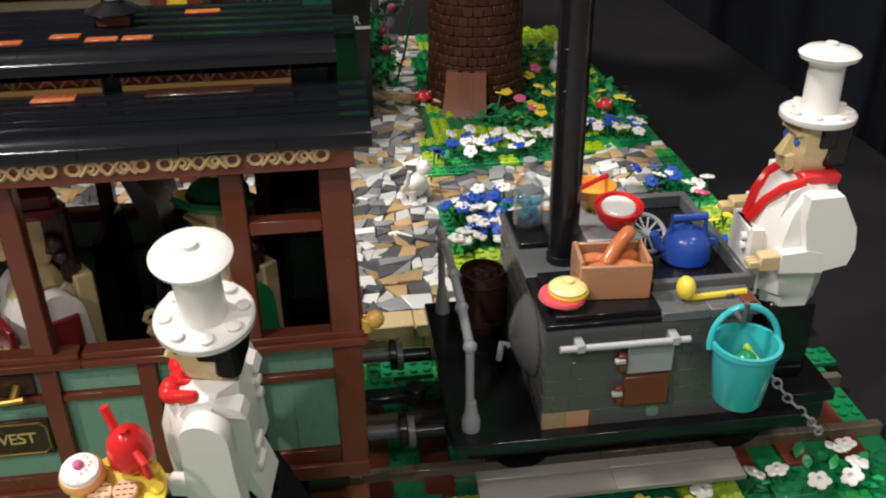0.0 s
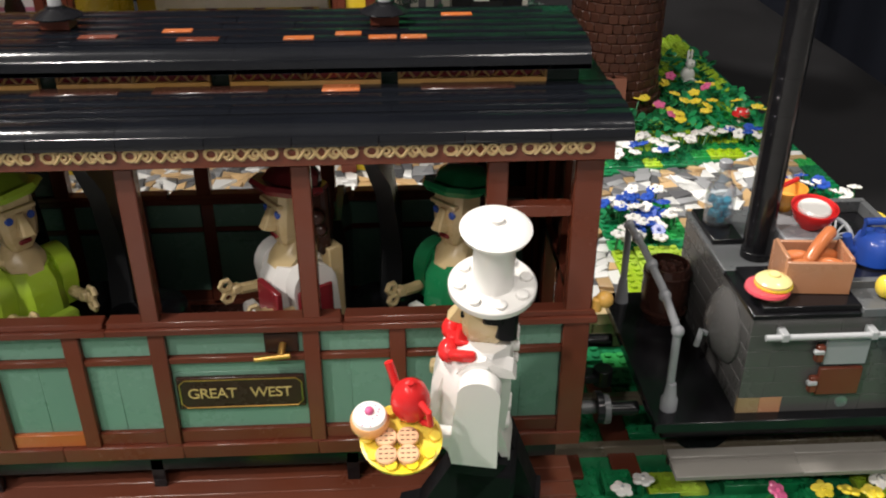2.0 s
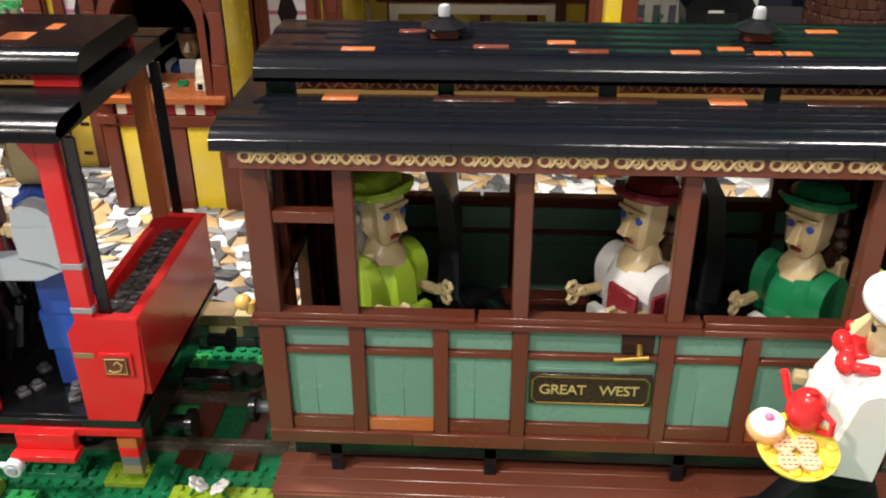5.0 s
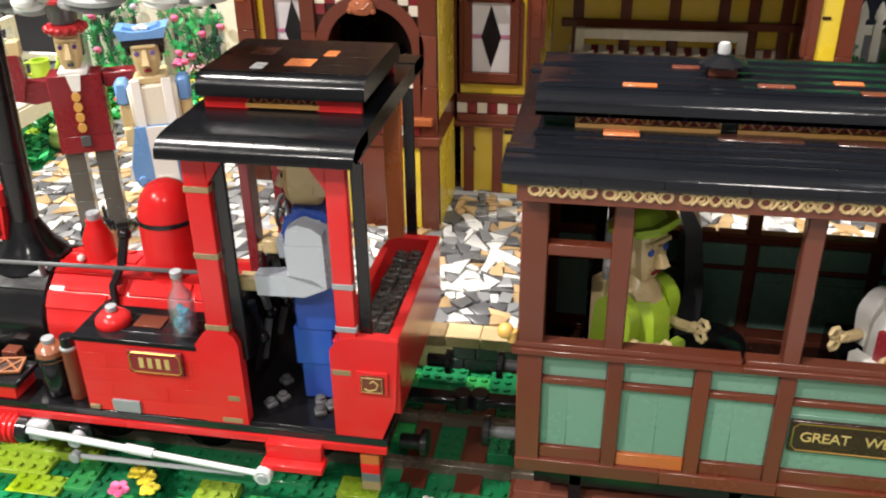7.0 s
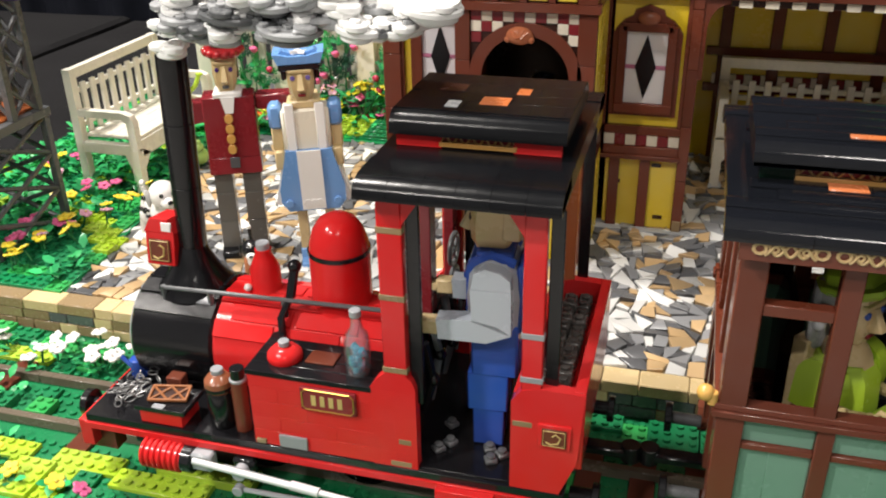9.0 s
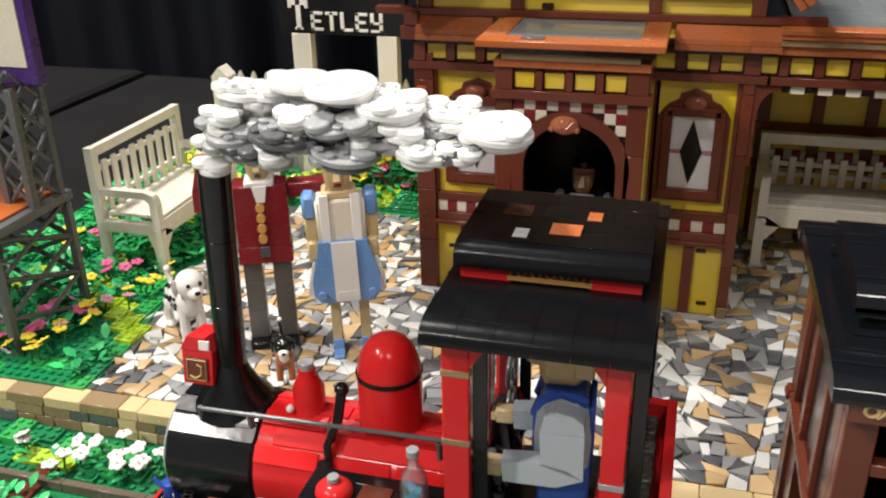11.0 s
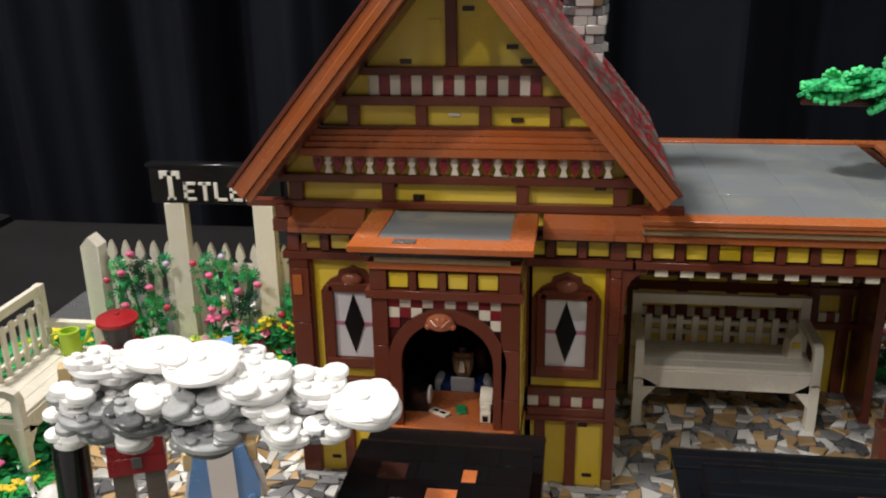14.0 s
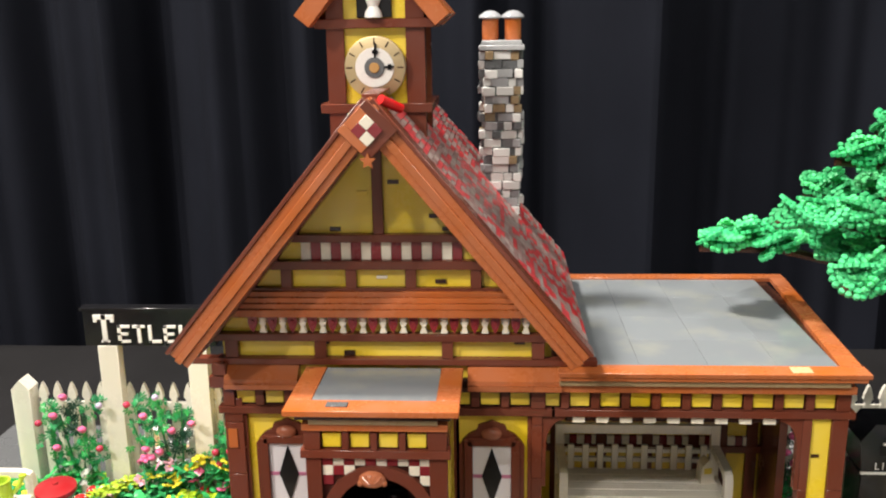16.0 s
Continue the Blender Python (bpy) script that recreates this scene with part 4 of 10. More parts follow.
part("slice", B(YELLOW).lathe((0.12, 0.05, 0.65), [(1.1, 0), (1.15, 0.12), (1.1, 0.25)], 20), sw, "yellow slice")
part("upper_bun", B(plastic("pale_yellow_plastic", (0.80, 0.66, 0.25))).lathe((0.05, 0, 0.9), [(1.05, 0), (1.08, 0.15), (0.85, 0.36), (0.35, 0.45), (0.33, 0.6), (0, 0.62)], 20), sw)
bowl_prof = [(0.6, 0), (0.65, 0.15), (1.2, 0.7), (1.5, 1.45), (1.5, 1.6), (1.38, 1.6), (1.3, 1.35), (0, 1.3)]
rb = thing("bowl", at(16.6, 47.2, 16.3, 8, 0, 0), "red bowl filled with white cream", "bowl")
part("shell", B(RED).lathe((0, 0, 0), bowl_prof, 26), rb)
part("cream", B(WHITE).lathe((0, 0, 1.2), [(1.05, 0), (1.05, 0.3), (0.95, 0.42), (0, 0.46)], 22), rb, "white filling")
yb = thing("bowl", at(15.9, 50.0, 16.3, 0, 0, 30), "yellow bowl with a red handle strip", "bowl")
part("shell", B(plastic("amber_plastic", (0.85, 0.38, 0.01))).lathe((0, 0, 0), [(p[0] * 0.95, p[1]) for p in bowl_prof[:6]] + [(1.0, 0.8), (0, 0.5)], 26), yb)
part("strip", B(RED).tube([(-1.4, 0, 1.68), (1.4, 0.2, 1.75)], 0.16, 8), yb, "red strip")
ket = thing("kettle", at(20.9, 46.3, 14.2), "bright blue enamel kettle", "kettle")
part("body", B(BLUE).lathe((0, 0, 0), [(1.35, 0), (1.5, 0.15), (1.45, 1.2), (1.25, 1.75), (0.95, 1.95), (0.35, 2.1), (0.3, 2.3), (0, 2.35)], 26), ket)
part("spout", B(BLUE).tube([(-1.2, 0, 0.7), (-1.9, -0.1, 1.1), (-2.2, -0.15, 2.0)], 0.3, 10), ket)
part("handle", B(BLUE).tube([(-1.1, 0, 1.7), (-1.05, 0, 2.8), (1.05, 0, 2.8), (1.1, 0, 1.7)], 0.17, 8).tube([(-1.1, 0, 2.85), (1.1, 0, 2.85)], 0.26, 10), ket)
part("lug", B(BLUE).box(1.3, -0.25, 0.8, 2.0, 0.25, 1.4, 0.1), ket)
wheel = thing("spoked_wheel", at(19.0, 48.2, 15.1, 40, 0, 15), "small grey spoked wheel lying in the tray", "wheel")
part("rim", B(LGREY).tube([(1.3 * math.cos(a * math.pi / 12), 1.3 * math.sin(a * math.pi / 12), 0) for a in range(24)], 0.16, 8, closed=True), wheel)
spokes = B(LGREY).tube([(0, 0, 0), (1.25, 0, 0)], 0.07, 6).mesh("spoke")
for i in range(12):
    part("spoke", spokes, wheel, m=pose(0, 0, 0, 0, 0, 30 * i))
part("hub", B(LGREY).cyl((0, 0, -0.15), 0.3, 0.3, "z", 12), wheel)
lad = thing("ladle", at(18.9, 41.0, 14.6), "bright yellow ladle lying on the range", "ladle")
part("bowl", B(YELLOW).ball((0, 0.1, 0.75), 0.72, 0.75, 0.9, 1.0, 0, 16, 10), lad)
part("handle", B(YELLOW).tube([(0.0, -0.1, 0.25), (0.5, -0.1, 0.2), (3.6, 0.1, 0.2)], 0.2, 8), lad)
part("clip", B(DGREY).box(2.3, -0.25, 0.0, 2.8, 0.35, 0.3, 0.05), lad)
buck = thing("bucket", at(21.5, 38.2, 9.5) @ Matrix.Diagonal((0.92, 0.92, 0.9, 1)), "translucent teal bucket with green lumps, hung on a hook", "bucket")
part("pail", B(TEAL).lathe((0, 0, 0), [(1.4, 0), (1.5, 0.15), (1.95, 4.0), (2.1, 4.05), (2.1, 4.4), (1.85, 4.4), (1.8, 4.0), (1.35, 0.4), (0, 0.35)], 32), buck)
part("bail", B(TEAL).tube([(2.15 * math.cos(radians(a)), 0.55 * math.sin(radians(a)) + 0.3, 4.1 + 2.25 * math.sin(radians(a))) for a in range(-6, 187, 12)], 0.2, 8), buck)
part("filling", B(GREEN, LIME).ball((0.1, -0.1, 2.9), 0.75).ball((-0.6, 0.3, 2.7), 0.6).ball((0.5, 0.6, 2.7), 0.55).box(0.5, -0.9, 2.9, 0.8, 1.2, 3.3, 0.05, 1), buck, "green lumps and a lime stick")
part("hook", B(DGREY).tube([(0, 1.95, 5.2), (0, 0.75, 5.3), (0, 0.7, 6.7)], 0.18, 8), buck)


def chain(name, pts, parent, mat, step=0.62, wire=0.085):
    pts = [Vector(p) for p in pts]
    link = B(mat).tube([(0.42 * math.cos(a * math.pi / 6), 0.24 * math.sin(a * math.pi / 6), 0) for a in range(12)], wire, 6, closed=True).mesh("link")
    n = 0
    for a, b2 in zip(pts[:-1], pts[1:]):
        d = b2 - a
        k = max(1, int(d.length / step))
        for i in range(k):
            p = a + d * (i / k)
            q = d.to_track_quat("X", "Z").to_matrix().to_4x4()
            m = Matrix.Translation(p * S) @ q @ pose(0, 0, 0, 90 * (n % 2), 0, 0)
            part("link", link, parent, m=m)
            n += 1


ch = thing("safety_chain", at(24.5, 40.0, 9.4), "grey chain hanging to the wagon's end", "chain")
chain("chain", [(0, 0, 0), (1.3, 0.0, -1.8), (3.0, 0.1, -3.6), (4.6, 0.6, -5.6)], ch, PEARL)

# ---------------------------------------------------------------- brick-built dolls (each one plain mesh)


def hull(b, sections, m=0, cut=0.55):
    """A faceted body: eight-sided sections (height, front, back, half width), one above the other."""
    vs, fs = [], []
    for z, xf, xb, yh in sections:
        c = min(cut * yh, 0.45 * (xf - xb))
        vs += [(xf, yh - c, z), (xf - c, yh, z), (xb + c, yh, z), (xb, yh - c, z), (xb, c - yh, z), (xb + c, -yh, z), (xf - c, -yh, z), (xf, c - yh, z)]
    for q in range(len(sections) - 1):
        fs += [(8 * q + k, 8 * q + (k + 1) % 8, 8 * q + 8 + (k + 1) % 8, 8 * q + 8 + k) for k in range(8)]
    top = 8 * (len(sections) - 1)
    fs += [tuple(range(7, -1, -1)), tuple(top + k for k in range(8))]
    return b.put(vs, fs, m, convex=False)


def doll_head(b, x, y, z, face, skin, hair, eye=None, w=1.35, h=2.7, nose=True, mouth=None):
    """A faceted head; face is the heading in degrees (0 looks along +x)."""
    keep, b.M = b.M, (b.M or Matrix()) @ turn(x, y, z, 0, 0, face)
    hull(b, [(0, 0.75 * w, -0.55 * w, 0.5 * w), (0.22 * h, 0.95 * w, -0.8 * w, 0.8 * w), (0.5 * h, w, -w, 0.9 * w), (h, 0.9 * w, -w, 0.92 * w)], skin, 0.3)
    if nose:
        hull(b, [(0.30 * h, 1.25 * w, 0.8 * w, 0.34), (0.36 * h, w + 0.75, 0.8 * w, 0.38), (0.72 * h, w + 0.12, 0.8 * w, 0.2)], skin, 0.3)
    b.box(0.7 * w, -0.8 * w, 0.76 * h, w + 0.14, 0.8 * w, 0.84 * h, 0.05, skin)
    b.box(-w - 0.25, -w * 0.95, h * 0.25, -w * 0.35, w * 0.95, h + 0.25, 0.15, hair)
    if eye is not None:
        for s in (-1, 1):
            b.cyl((w - 0.2, s * w * 0.52, h * 0.63), 0.24, 0.26, "x", 12, eye)
    if mouth is not None:
        b.box(0.8 * w, -0.36, 0.14 * h, 0.97 * w + 0.08, 0.36, 0.22 * h, 0.04, mouth)
    b.M = keep


def cook_hat(b, hz, up):
    """A tall hat: studded brim, plain column, wide flat crown."""
    b.lathe((0, 0, hz), [(0, 0), (2.0, 0), (2.06, 0.08), (2.06, 0.36), (1.98, 0.44), (1.0, 0.46), (0.98, 0.5), (0.95, 2.3 + up), (1.05, 2.5 + up), (1.52, 2.75 + up), (1.62, 3.0 + up), (1.3, 3.25 + up), (0.5, 3.4 + up), (0.34, 3.42 + up), (0.32, 3.6 + up), (0.0, 3.62 + up)], 40)
    for i in range(8):
        a = math.pi / 4 * i + 0.3
        b.stud(1.6 * math.cos(a), 1.6 * math.sin(a), hz + 0.42)


MATBLACK = plastic("satin_black_plastic", (0.009, 0.009, 0.0105), 0.5, gloss=0.08)


def tray_cook(m):
    """The cook who carries the tray; local +x is where he faces."""
    b = B(WHITE, TAN, MATBLACK, RED)
    for s, fx in ((1, 2.4), (-1, -2.4)):  # a striding leg each, with its shoe
        y0, y1 = sorted((s * 0.1, s * 1.7))
        b.prism([(-1.5, 4.6), (1.3, 4.6), (fx + 1.2, -1.4), (fx - 1.1, -1.4)], "y", y0, y1, 2)
        b.prism([(fx - 1.3, -2.2), (fx + 2.2, -2.2), (fx + 2.2, -1.6), (fx + 1.0, -0.9), (fx - 1.2, -0.9)], "y", y0, y1 + 0.1, 2)
    b.box(-2.0, -1.7, 0.6, 1.4, 1.7, 3.6, 0.25, 2)
    hull(b, [(5.2, 2.6, -1.0, 1.75), (6.0, 2.7, -1.15, 1.85), (8.0, 2.65, -1.25, 2.05), (10.0, 2.5, -1.3, 2.15), (11.6, 2.2, -1.25, 2.1), (12.3, 1.7, -1.1, 1.85), (12.9, 1.0, -1.1, 1.35)])
    hull(b, [(6.0, 2.85, 0.5, 1.2), (8.0, 2.8, 0.5, 1.35), (10.0, 2.68, 0.5, 1.35), (11.4, 2.3, 0.5, 1.15)], 0, 0.3)
    # coat tail and seam blocks down the back
    b.prism([(-0.9, 7.2), (-1.35, 5.6), (-1.6, 4.4), (-1.25, 4.4), (-0.7, 5.6)], "y", -1.2, 1.2)
    for z0 in (10.3, 11.2):
        b.cyl((-1.55, -0.9, z0), 0.28, 0.45, "x", 10, 0)
    for z0 in (6.1, 7.6):
        b.box(-1.4, -0.5, z0, -1.05, 0.5, z0 + 0.5, 0.08)
    for s in (-1, 1):
        lo, hi = (1.85, 2.75) if s > 0 else (-2.75, -1.85)
        top = [(0.2 + 1.05 * math.cos(radians(q)), 11.2 + 1.1 * math.sin(radians(q))) for q in range(15, 181, 15)]
        b.prism([(-0.85, 8.6), (-0.95, 5.7), (1.4, 5.7), (1.6, 6.8), (1.3, 10.2)] + top, "y", lo, hi)
        b.box(1.3, lo + 0.05, 6.9, 2.4, hi - 0.05, 7.9, 0.12).box(2.4, lo + 0.12, 7.0, 3.2, hi - 0.12, 7.8, 0.12, 1)
        b.prism([(-1.3, 12.2), (0.0, 12.8), (0.8, 12.5), (1.4, 11.7), (-1.5, 11.7)], "y", 0.85 * s, 1.75 * s)
    for s in (-1, 1):
        b.ball((1.9, s * 0.75, 12.2), 0.62, 0.85, 1.1, 0.9, 3, 12, 8).box(0.5, s * 1.2, 12.4, 1.8, s * 1.7, 12.95, 0.12, 3)
    b.box(1.3, -0.3, 11.95, 2.05, 0.3, 12.6, 0.1, 3).box(0.3, -0.8, 12.5, 1.6, 0.8, 12.9, 0.1, 3)
    doll_head(b, 0.1, 0, 12.8, 0, 1, 2, 2, 1.2, 3.1)
    b.box(-1.35, -1.1, 13.3, -0.3, 1.1, 15.9, 0.3, 2).box(-0.7, -1.22, 14.6, 0.3, 1.22, 15.9, 0.12, 2)
    cook_hat(b, 15.9, 0.7)
    return solid("chef_doll", b, m, "white brick-built toy cook with a tall hat and red scarf", "toy figure")


def range_cook(m):
    """The cook at the range, arms held out; local +x is where he faces."""
    b = B(WHITE, TAN, BLACK, RED, BLUE)
    for s in (-1, 1):
        b.box(-1.6, s * 0.1, 0.8, 1.5, s * 1.6, 6.4, 0.2, 2).box(-1.5, s * 0.2, 0.8, 2.6, s * 1.7, 1.8, 0.25, 2)
    hull(b, [(6.2, 1.75, -1.6, 1.7), (7.0, 1.95, -1.7, 1.8), (7.2, 2.35, -1.75, 1.95), (9.2, 2.85, -1.85, 2.15), (11.0, 2.95, -1.9, 2.2), (12.6, 2.5, -1.85, 2.1), (13.8, 1.75, -1.55, 1.9), (14.4, 0.95, -1.15, 1.35)])
    # apron front with two studs, lapel
    b.prism([(2.45, 7.1), (3.1, 7.1), (3.3, 9.2), (3.25, 11.4), (2.6, 11.4)], "y", -1.5, 1.5)
    b.box(3.0, -1.1, 10.9, 3.35, 1.1, 11.4, 0.08)
    for zz in (10.7, 10.1):
        b.cyl((3.2, 0.7, zz), 0.26, 0.4, "x", 12, 0)
    for s in (-1, 1):
        b.prism([(-1.4, 13.4), (0.6, 14.3), (1.5, 13.8), (1.9, 12.4), (-1.7, 12.4)], "y", 0.45 * s, 1.7 * s)
    b.box(-1.35, -1.55, 14.1, 0.9, 1.55, 14.75, 0.12, 3)
    for s in (-1, 1):
        b.tube([(0.7, s * 1.45, 14.35), (1.7, s * 1.15, 13.9), (2.5, s * 0.75, 13.0), (3.1, s * 0.25, 11.6)], 0.3, 6, 3)
    doll_head(b, 0, 0, 14.5, 0, 1, 2, 4, 1.3, 3.1)
    b.prism([(1.2, 14.9), (1.6, 14.7), (1.7, 15.6), (1.25, 15.7)], "y", -0.7, 0.7, 1)
    b.box(-1.7, -1.25, 15.0, -0.2, 1.25, 17.5, 0.25, 2).box(-0.8, -1.35, 16.2, 0.2, 1.35, 17.5, 0.12, 2)
    cook_hat(b, 17.6, 0.7)
    for s in (-1, 1):
        lo, hi = (1.85, 2.85) if s > 0 else (-2.85, -1.85)
        b.prism([(0.9, 13.9), (-1.0, 14.0), (-2.1, 12.0), (-2.3, 10.6), (-2.0, 9.6), (0.1, 9.1), (0.5, 10.2), (0.95, 12.4)], "y", lo, hi)
        z0 = 9.3 if s > 0 else 10.6
        b.prism([(-0.6, z0 - 0.1), (2.0, z0), (2.0, z0 + 1.2), (0.4, z0 + 1.35), (-0.4, z0 + 1.1)], "y", lo - 0.05, hi + 0.05)
        b.box(1.95, lo + 0.05, z0 + 0.1, 3.2, hi - 0.05, z0 + 1.1, 0.1, 1)
        for q in range(3):
            b.box(3.15, lo + 0.08 + 0.3 * q, z0 + 0.3, 3.8, lo + 0.3 + 0.3 * q, z0 + 0.75, 0.06, 1)
    return solid("chef_doll", b, m, "white brick-built toy cook with red scarf beside the range", "toy figure")


tray_cook(at(-5.9, 35.5, 6.1, 13, 0, 0) @ at(0, 0, 0, 0, 0, 170))
range_cook(at(26.7, 44.4, 6.2, 0, 0, 178))

# tray with the tea things
tray = thing("tray", at(-10.3, 30.1, 14.1, 15, 0, 0), "round yellow serving tray", "tray")
part("plate", B(YELLOW).lathe((0, 0, 0), [(1.6, 0), (1.95, 0.2), (2.0, 0.42), (1.86, 0.45), (1.55, 0.3), (0, 0.28)], 32), tray)
part("underside", B(WHITE).cyl((0, -0.6, -0.5), 0.8, 0.5, "z", 18), tray, "white round boss")
for i in range(10):
    a = 2 * math.pi * i / 10
    part("stud", B(YELLOW).lathe((1.64 * math.cos(a), 1.64 * math.sin(a), 0.3), [(0.28, 0), (0.3, 0.25), (0.26, 0.28)], 10), tray)


def on_tray(x, y, z, rz=0):
    return at(-10.3, 30.1, 14.1, 15, 0, 0) @ at(x, y, z, 0, 0, rz)


pot = thing("teapot", on_tray(0.5, 1.45, 0.38, 125) @ Matrix.Scale(0.86, 4), "glossy red teapot on the yellow tray", "teapot")
part("body", B(RED).lathe((0, 0, 0), [(0.7, 0), (0.85, 0.15), (1.15, 0.9), (1.12, 1.5), (0.9, 2.2), (0.75, 2.35), (0.55, 2.6), (0.22, 2.75), (0.25, 2.95), (0, 3.05)], 26), pot)
part("spout", B(RED).tube([(0.9, 0, 0.9), (1.45, 0, 1.3), (1.75, 0, 2.0), (2.1, 0, 2.6)], 0.26, 10), pot)
part("handle", B(RED).tube([(-0.95, 0, 2.0), (-1.7, 0, 1.9), (-1.85, 0, 1.0), (-1.1, 0, 0.4)], 0.2, 8), pot)
bun = thing("bun", on_tray(-1.5, 0.75, 0.32) @ Matrix.Scale(0.92, 4), "round iced bun with a pink cherry", "cake")
part("dough", B(plastic("bun_orange_plastic", (0.75, 0.36, 0.12))).lathe((0, 0, 0), [(0.7, 0), (1.02, 0.35), (1.05, 0.7), (0.95, 0.95), (0, 1.0)], 24), bun)
ice = B(WHITE).lathe((0, 0, 0.72), [(0.98, 0), (0.85, 0.45), (0.4, 0.66), (0, 0.7)], 24)
part("icing", ice, bun, "white icing")
part("cherry", B(PINK).ball((0, 0, 1.45), 0.26, n=10, k=6), bun, "pink cherry")
sp = B(PINK).ball((0, 0, 0), 0.06, n=6, k=4).mesh("sprinkle")
for i in range(12):
    a = i * 2.4
    q = 0.45 + 0.4 * ((i * 7) % 5) / 5
    part("sprinkle", sp, bun, m=at(q * math.cos(a), q * math.sin(a), 1.42 - 0.42 * q * q))
COOKIE = plastic("cookie_plastic", (0.66, 0.38, 0.20), 0.3)
for i in range(4):
    ck = thing("biscuit", on_tray(-0.72 + 1.04 * (i % 2), -1.05 + 1.0 * (i // 2), 0.36), "round pale biscuit with dark dashes", "biscuit", "biscuits on the tray")
    part("disc", B(COOKIE).lathe((0, 0, 0), [(0.5, 0), (0.53, 0.06), (0.53, 0.3), (0.47, 0.36)], 20), ck)
    dash = B(DBROWN)
    for q in range(9):
        x, y = -0.27 + 0.27 * (q % 3), -0.26 + 0.26 * (q // 3)
        dash.box(x - 0.085, y - 0.025, 0.34, x + 0.085, y + 0.025, 0.375, 0)
    part("marking", dash, ck, "dark dashes")

# ---------------------------------------------------------------- passengers


def lady(m, dress, hair, hat, label, bib=None):
    b = B(dress, TAN, hair, hat, BLUE, WHITE, DRED)
    hull(b, [(0, 2.0, -1.5, 1.5), (2.0, 2.2, -1.6, 1.7), (4.0, 2.0, -1.5, 1.75), (4.8, 1.5, -1.35, 1.6)], 0)
    b.box(0.6, -1.6, -0.4, 5.2, 1.6, 1.2, 0.4, 0)
    hull(b, [(4.2, 1.8, -1.3, 0.95), (5.2, 1.35, -1.2, 1.25), (5.8, 0.8, -0.9, 1.0), (6.2, 0.5, -0.7, 0.7)], 1)
    b.box(-0.5, -0.6, 5.6, 0.6, 0.6, 6.4, 0.15, 1)
    b.box(-2.4, -1.6, 0.3, -1.4, 1.6, 5.4, 0.1, 1)
    if bib is not None:
        b.box(2.3, 0.1, 1.5, 2.7, 2.5, 4.2, 0.08, bib)
        b.box(-0.9, 2.5, 1.2, 1.4, 2.75, 3.9, 0.08, bib)
    for s in (-1, 1):
        # puffed sleeve: a curved band over the shoulder, then the forearm
        rim = [(0.1 + 1.45 * math.cos(radians(a)), 3.7 + 1.5 * math.sin(radians(a))) for a in range(0, 181, 20)]
        b.prism(rim + [(-1.5, 1.6), (1.3, 1.6)], "y", *sorted((s * 1.45, s * 2.45)), 0)
        b.tube([(0.6, s * 2.0, 2.4), (1.9, s * 2.0, 2.4), (3.0, s * 1.8, 2.7)], 0.36, 8, 1)
        b.box(2.9, s * 1.5, 2.5, 3.5, s * 2.1, 3.1, 0.1, 1)
        for hx, hz in ((3.85, 3.25), (3.75, 2.4)):
            b.tube([(hx + 0.34 * math.cos(q * 1.047), s * 1.8, hz + 0.34 * math.sin(q * 1.047)) for q in range(6)], 0.17, 6, 1, closed=True)
    b.box(2.4, -1.2, 0.6, 3.2, 1.2, 2.2, 0.15, 0 if dress is LIME else 5)
    b.M = turn(0, 0, 6.0, 0, 0, 0)
    doll_head(b, 0, 0, 0, 0, 1, 2, 4, 1.26, 3.3, True, 6)
    b.box(-2.1, -1.35, -1.4, -1.1, 1.35, 3.4, 0.4, 2)
    for s in (-1, 1):
        b.ball((-0.9, s * 1.45, 1.6), 0.5, m=2, n=10, k=6).ball((-1.1, s * 1.4, 0.7), 0.42, m=2, n=10, k=6)
    b.M = turn(-0.1, 0, 9.05, 4, -12, 0)
    hull(b, [(0, 1.9, -1.6, 1.6), (0.35, 2.2, -1.9, 1.95), (0.6, 2.1, -1.85, 1.85)], 3, 0.5)
    hull(b, [(0.55, 1.5, -1.6, 1.5), (1.15, 1.2, -1.5, 1.35), (1.5, 0.7, -1.2, 0.9)], 3, 0.5)
    b.M = None
    return solid("passenger_doll", b, m, label, "toy figure", "passenger dolls in the carriage")


lady(at(-32.4, 43.6, 12.4, 0, 0, -40), LIME, LGREY, LIME, "lime-dressed brick-built doll in a lime hat, seated")
lady(at(-16.4, 43.6, 12.4, 0, 0, 215), WHITE, DBROWN, DRED, "white and dark red brick-built doll in a red hat, seated", 6)
lady(at(-6.6, 43.6, 12.1, 0, 0, 220), GREEN, DBROWN, GREEN, "green-dressed brick-built doll in a green hat, seated")

# ---------------------------------------------------------------- locomotive
loco = thing("locomotive", at(0, 47, 0), "bright red toy steam locomotive with a black smokebox and cab roof", "locomotive")


def lb(name, mat, x0, y0, z0, x1, y1, z1, b=0.06, label="", parent=None):
    return bx(name, parent or loco, mat, x0, y0 - 47, z0, x1, y1 - 47, z1, b, label)


# frame and footplate
lb("footplate", BLACK, -81.8, 38.3, 7.0, -47.6, 55.7, 7.6, 0.05)
for a, b2 in ((-81.9, -74), (-74, -66), (-66, -58), (-58, -47.6)):
    lb("valance", RED, a, 38.15, 6.45, b2, 38.6, 7.0, 0.04)
    lb("valance", RED, a, 55.4, 6.45, b2, 55.85, 7.0, 0.04)
lb("main_frame", BLACK, -80, 41.5, 3.6, -48.5, 52.5, 7.0, 0.1)
lb("buffer_beam", RED, -82.6, 38.4, 4.7, -81.6, 55.6, 6.9, 0.06)
for yy in (39.2, 53.8):
    lb("beam_block", BROWN, -82.4, yy, 3.9, -80.4, yy + 1.2, 6.5, 0.06)
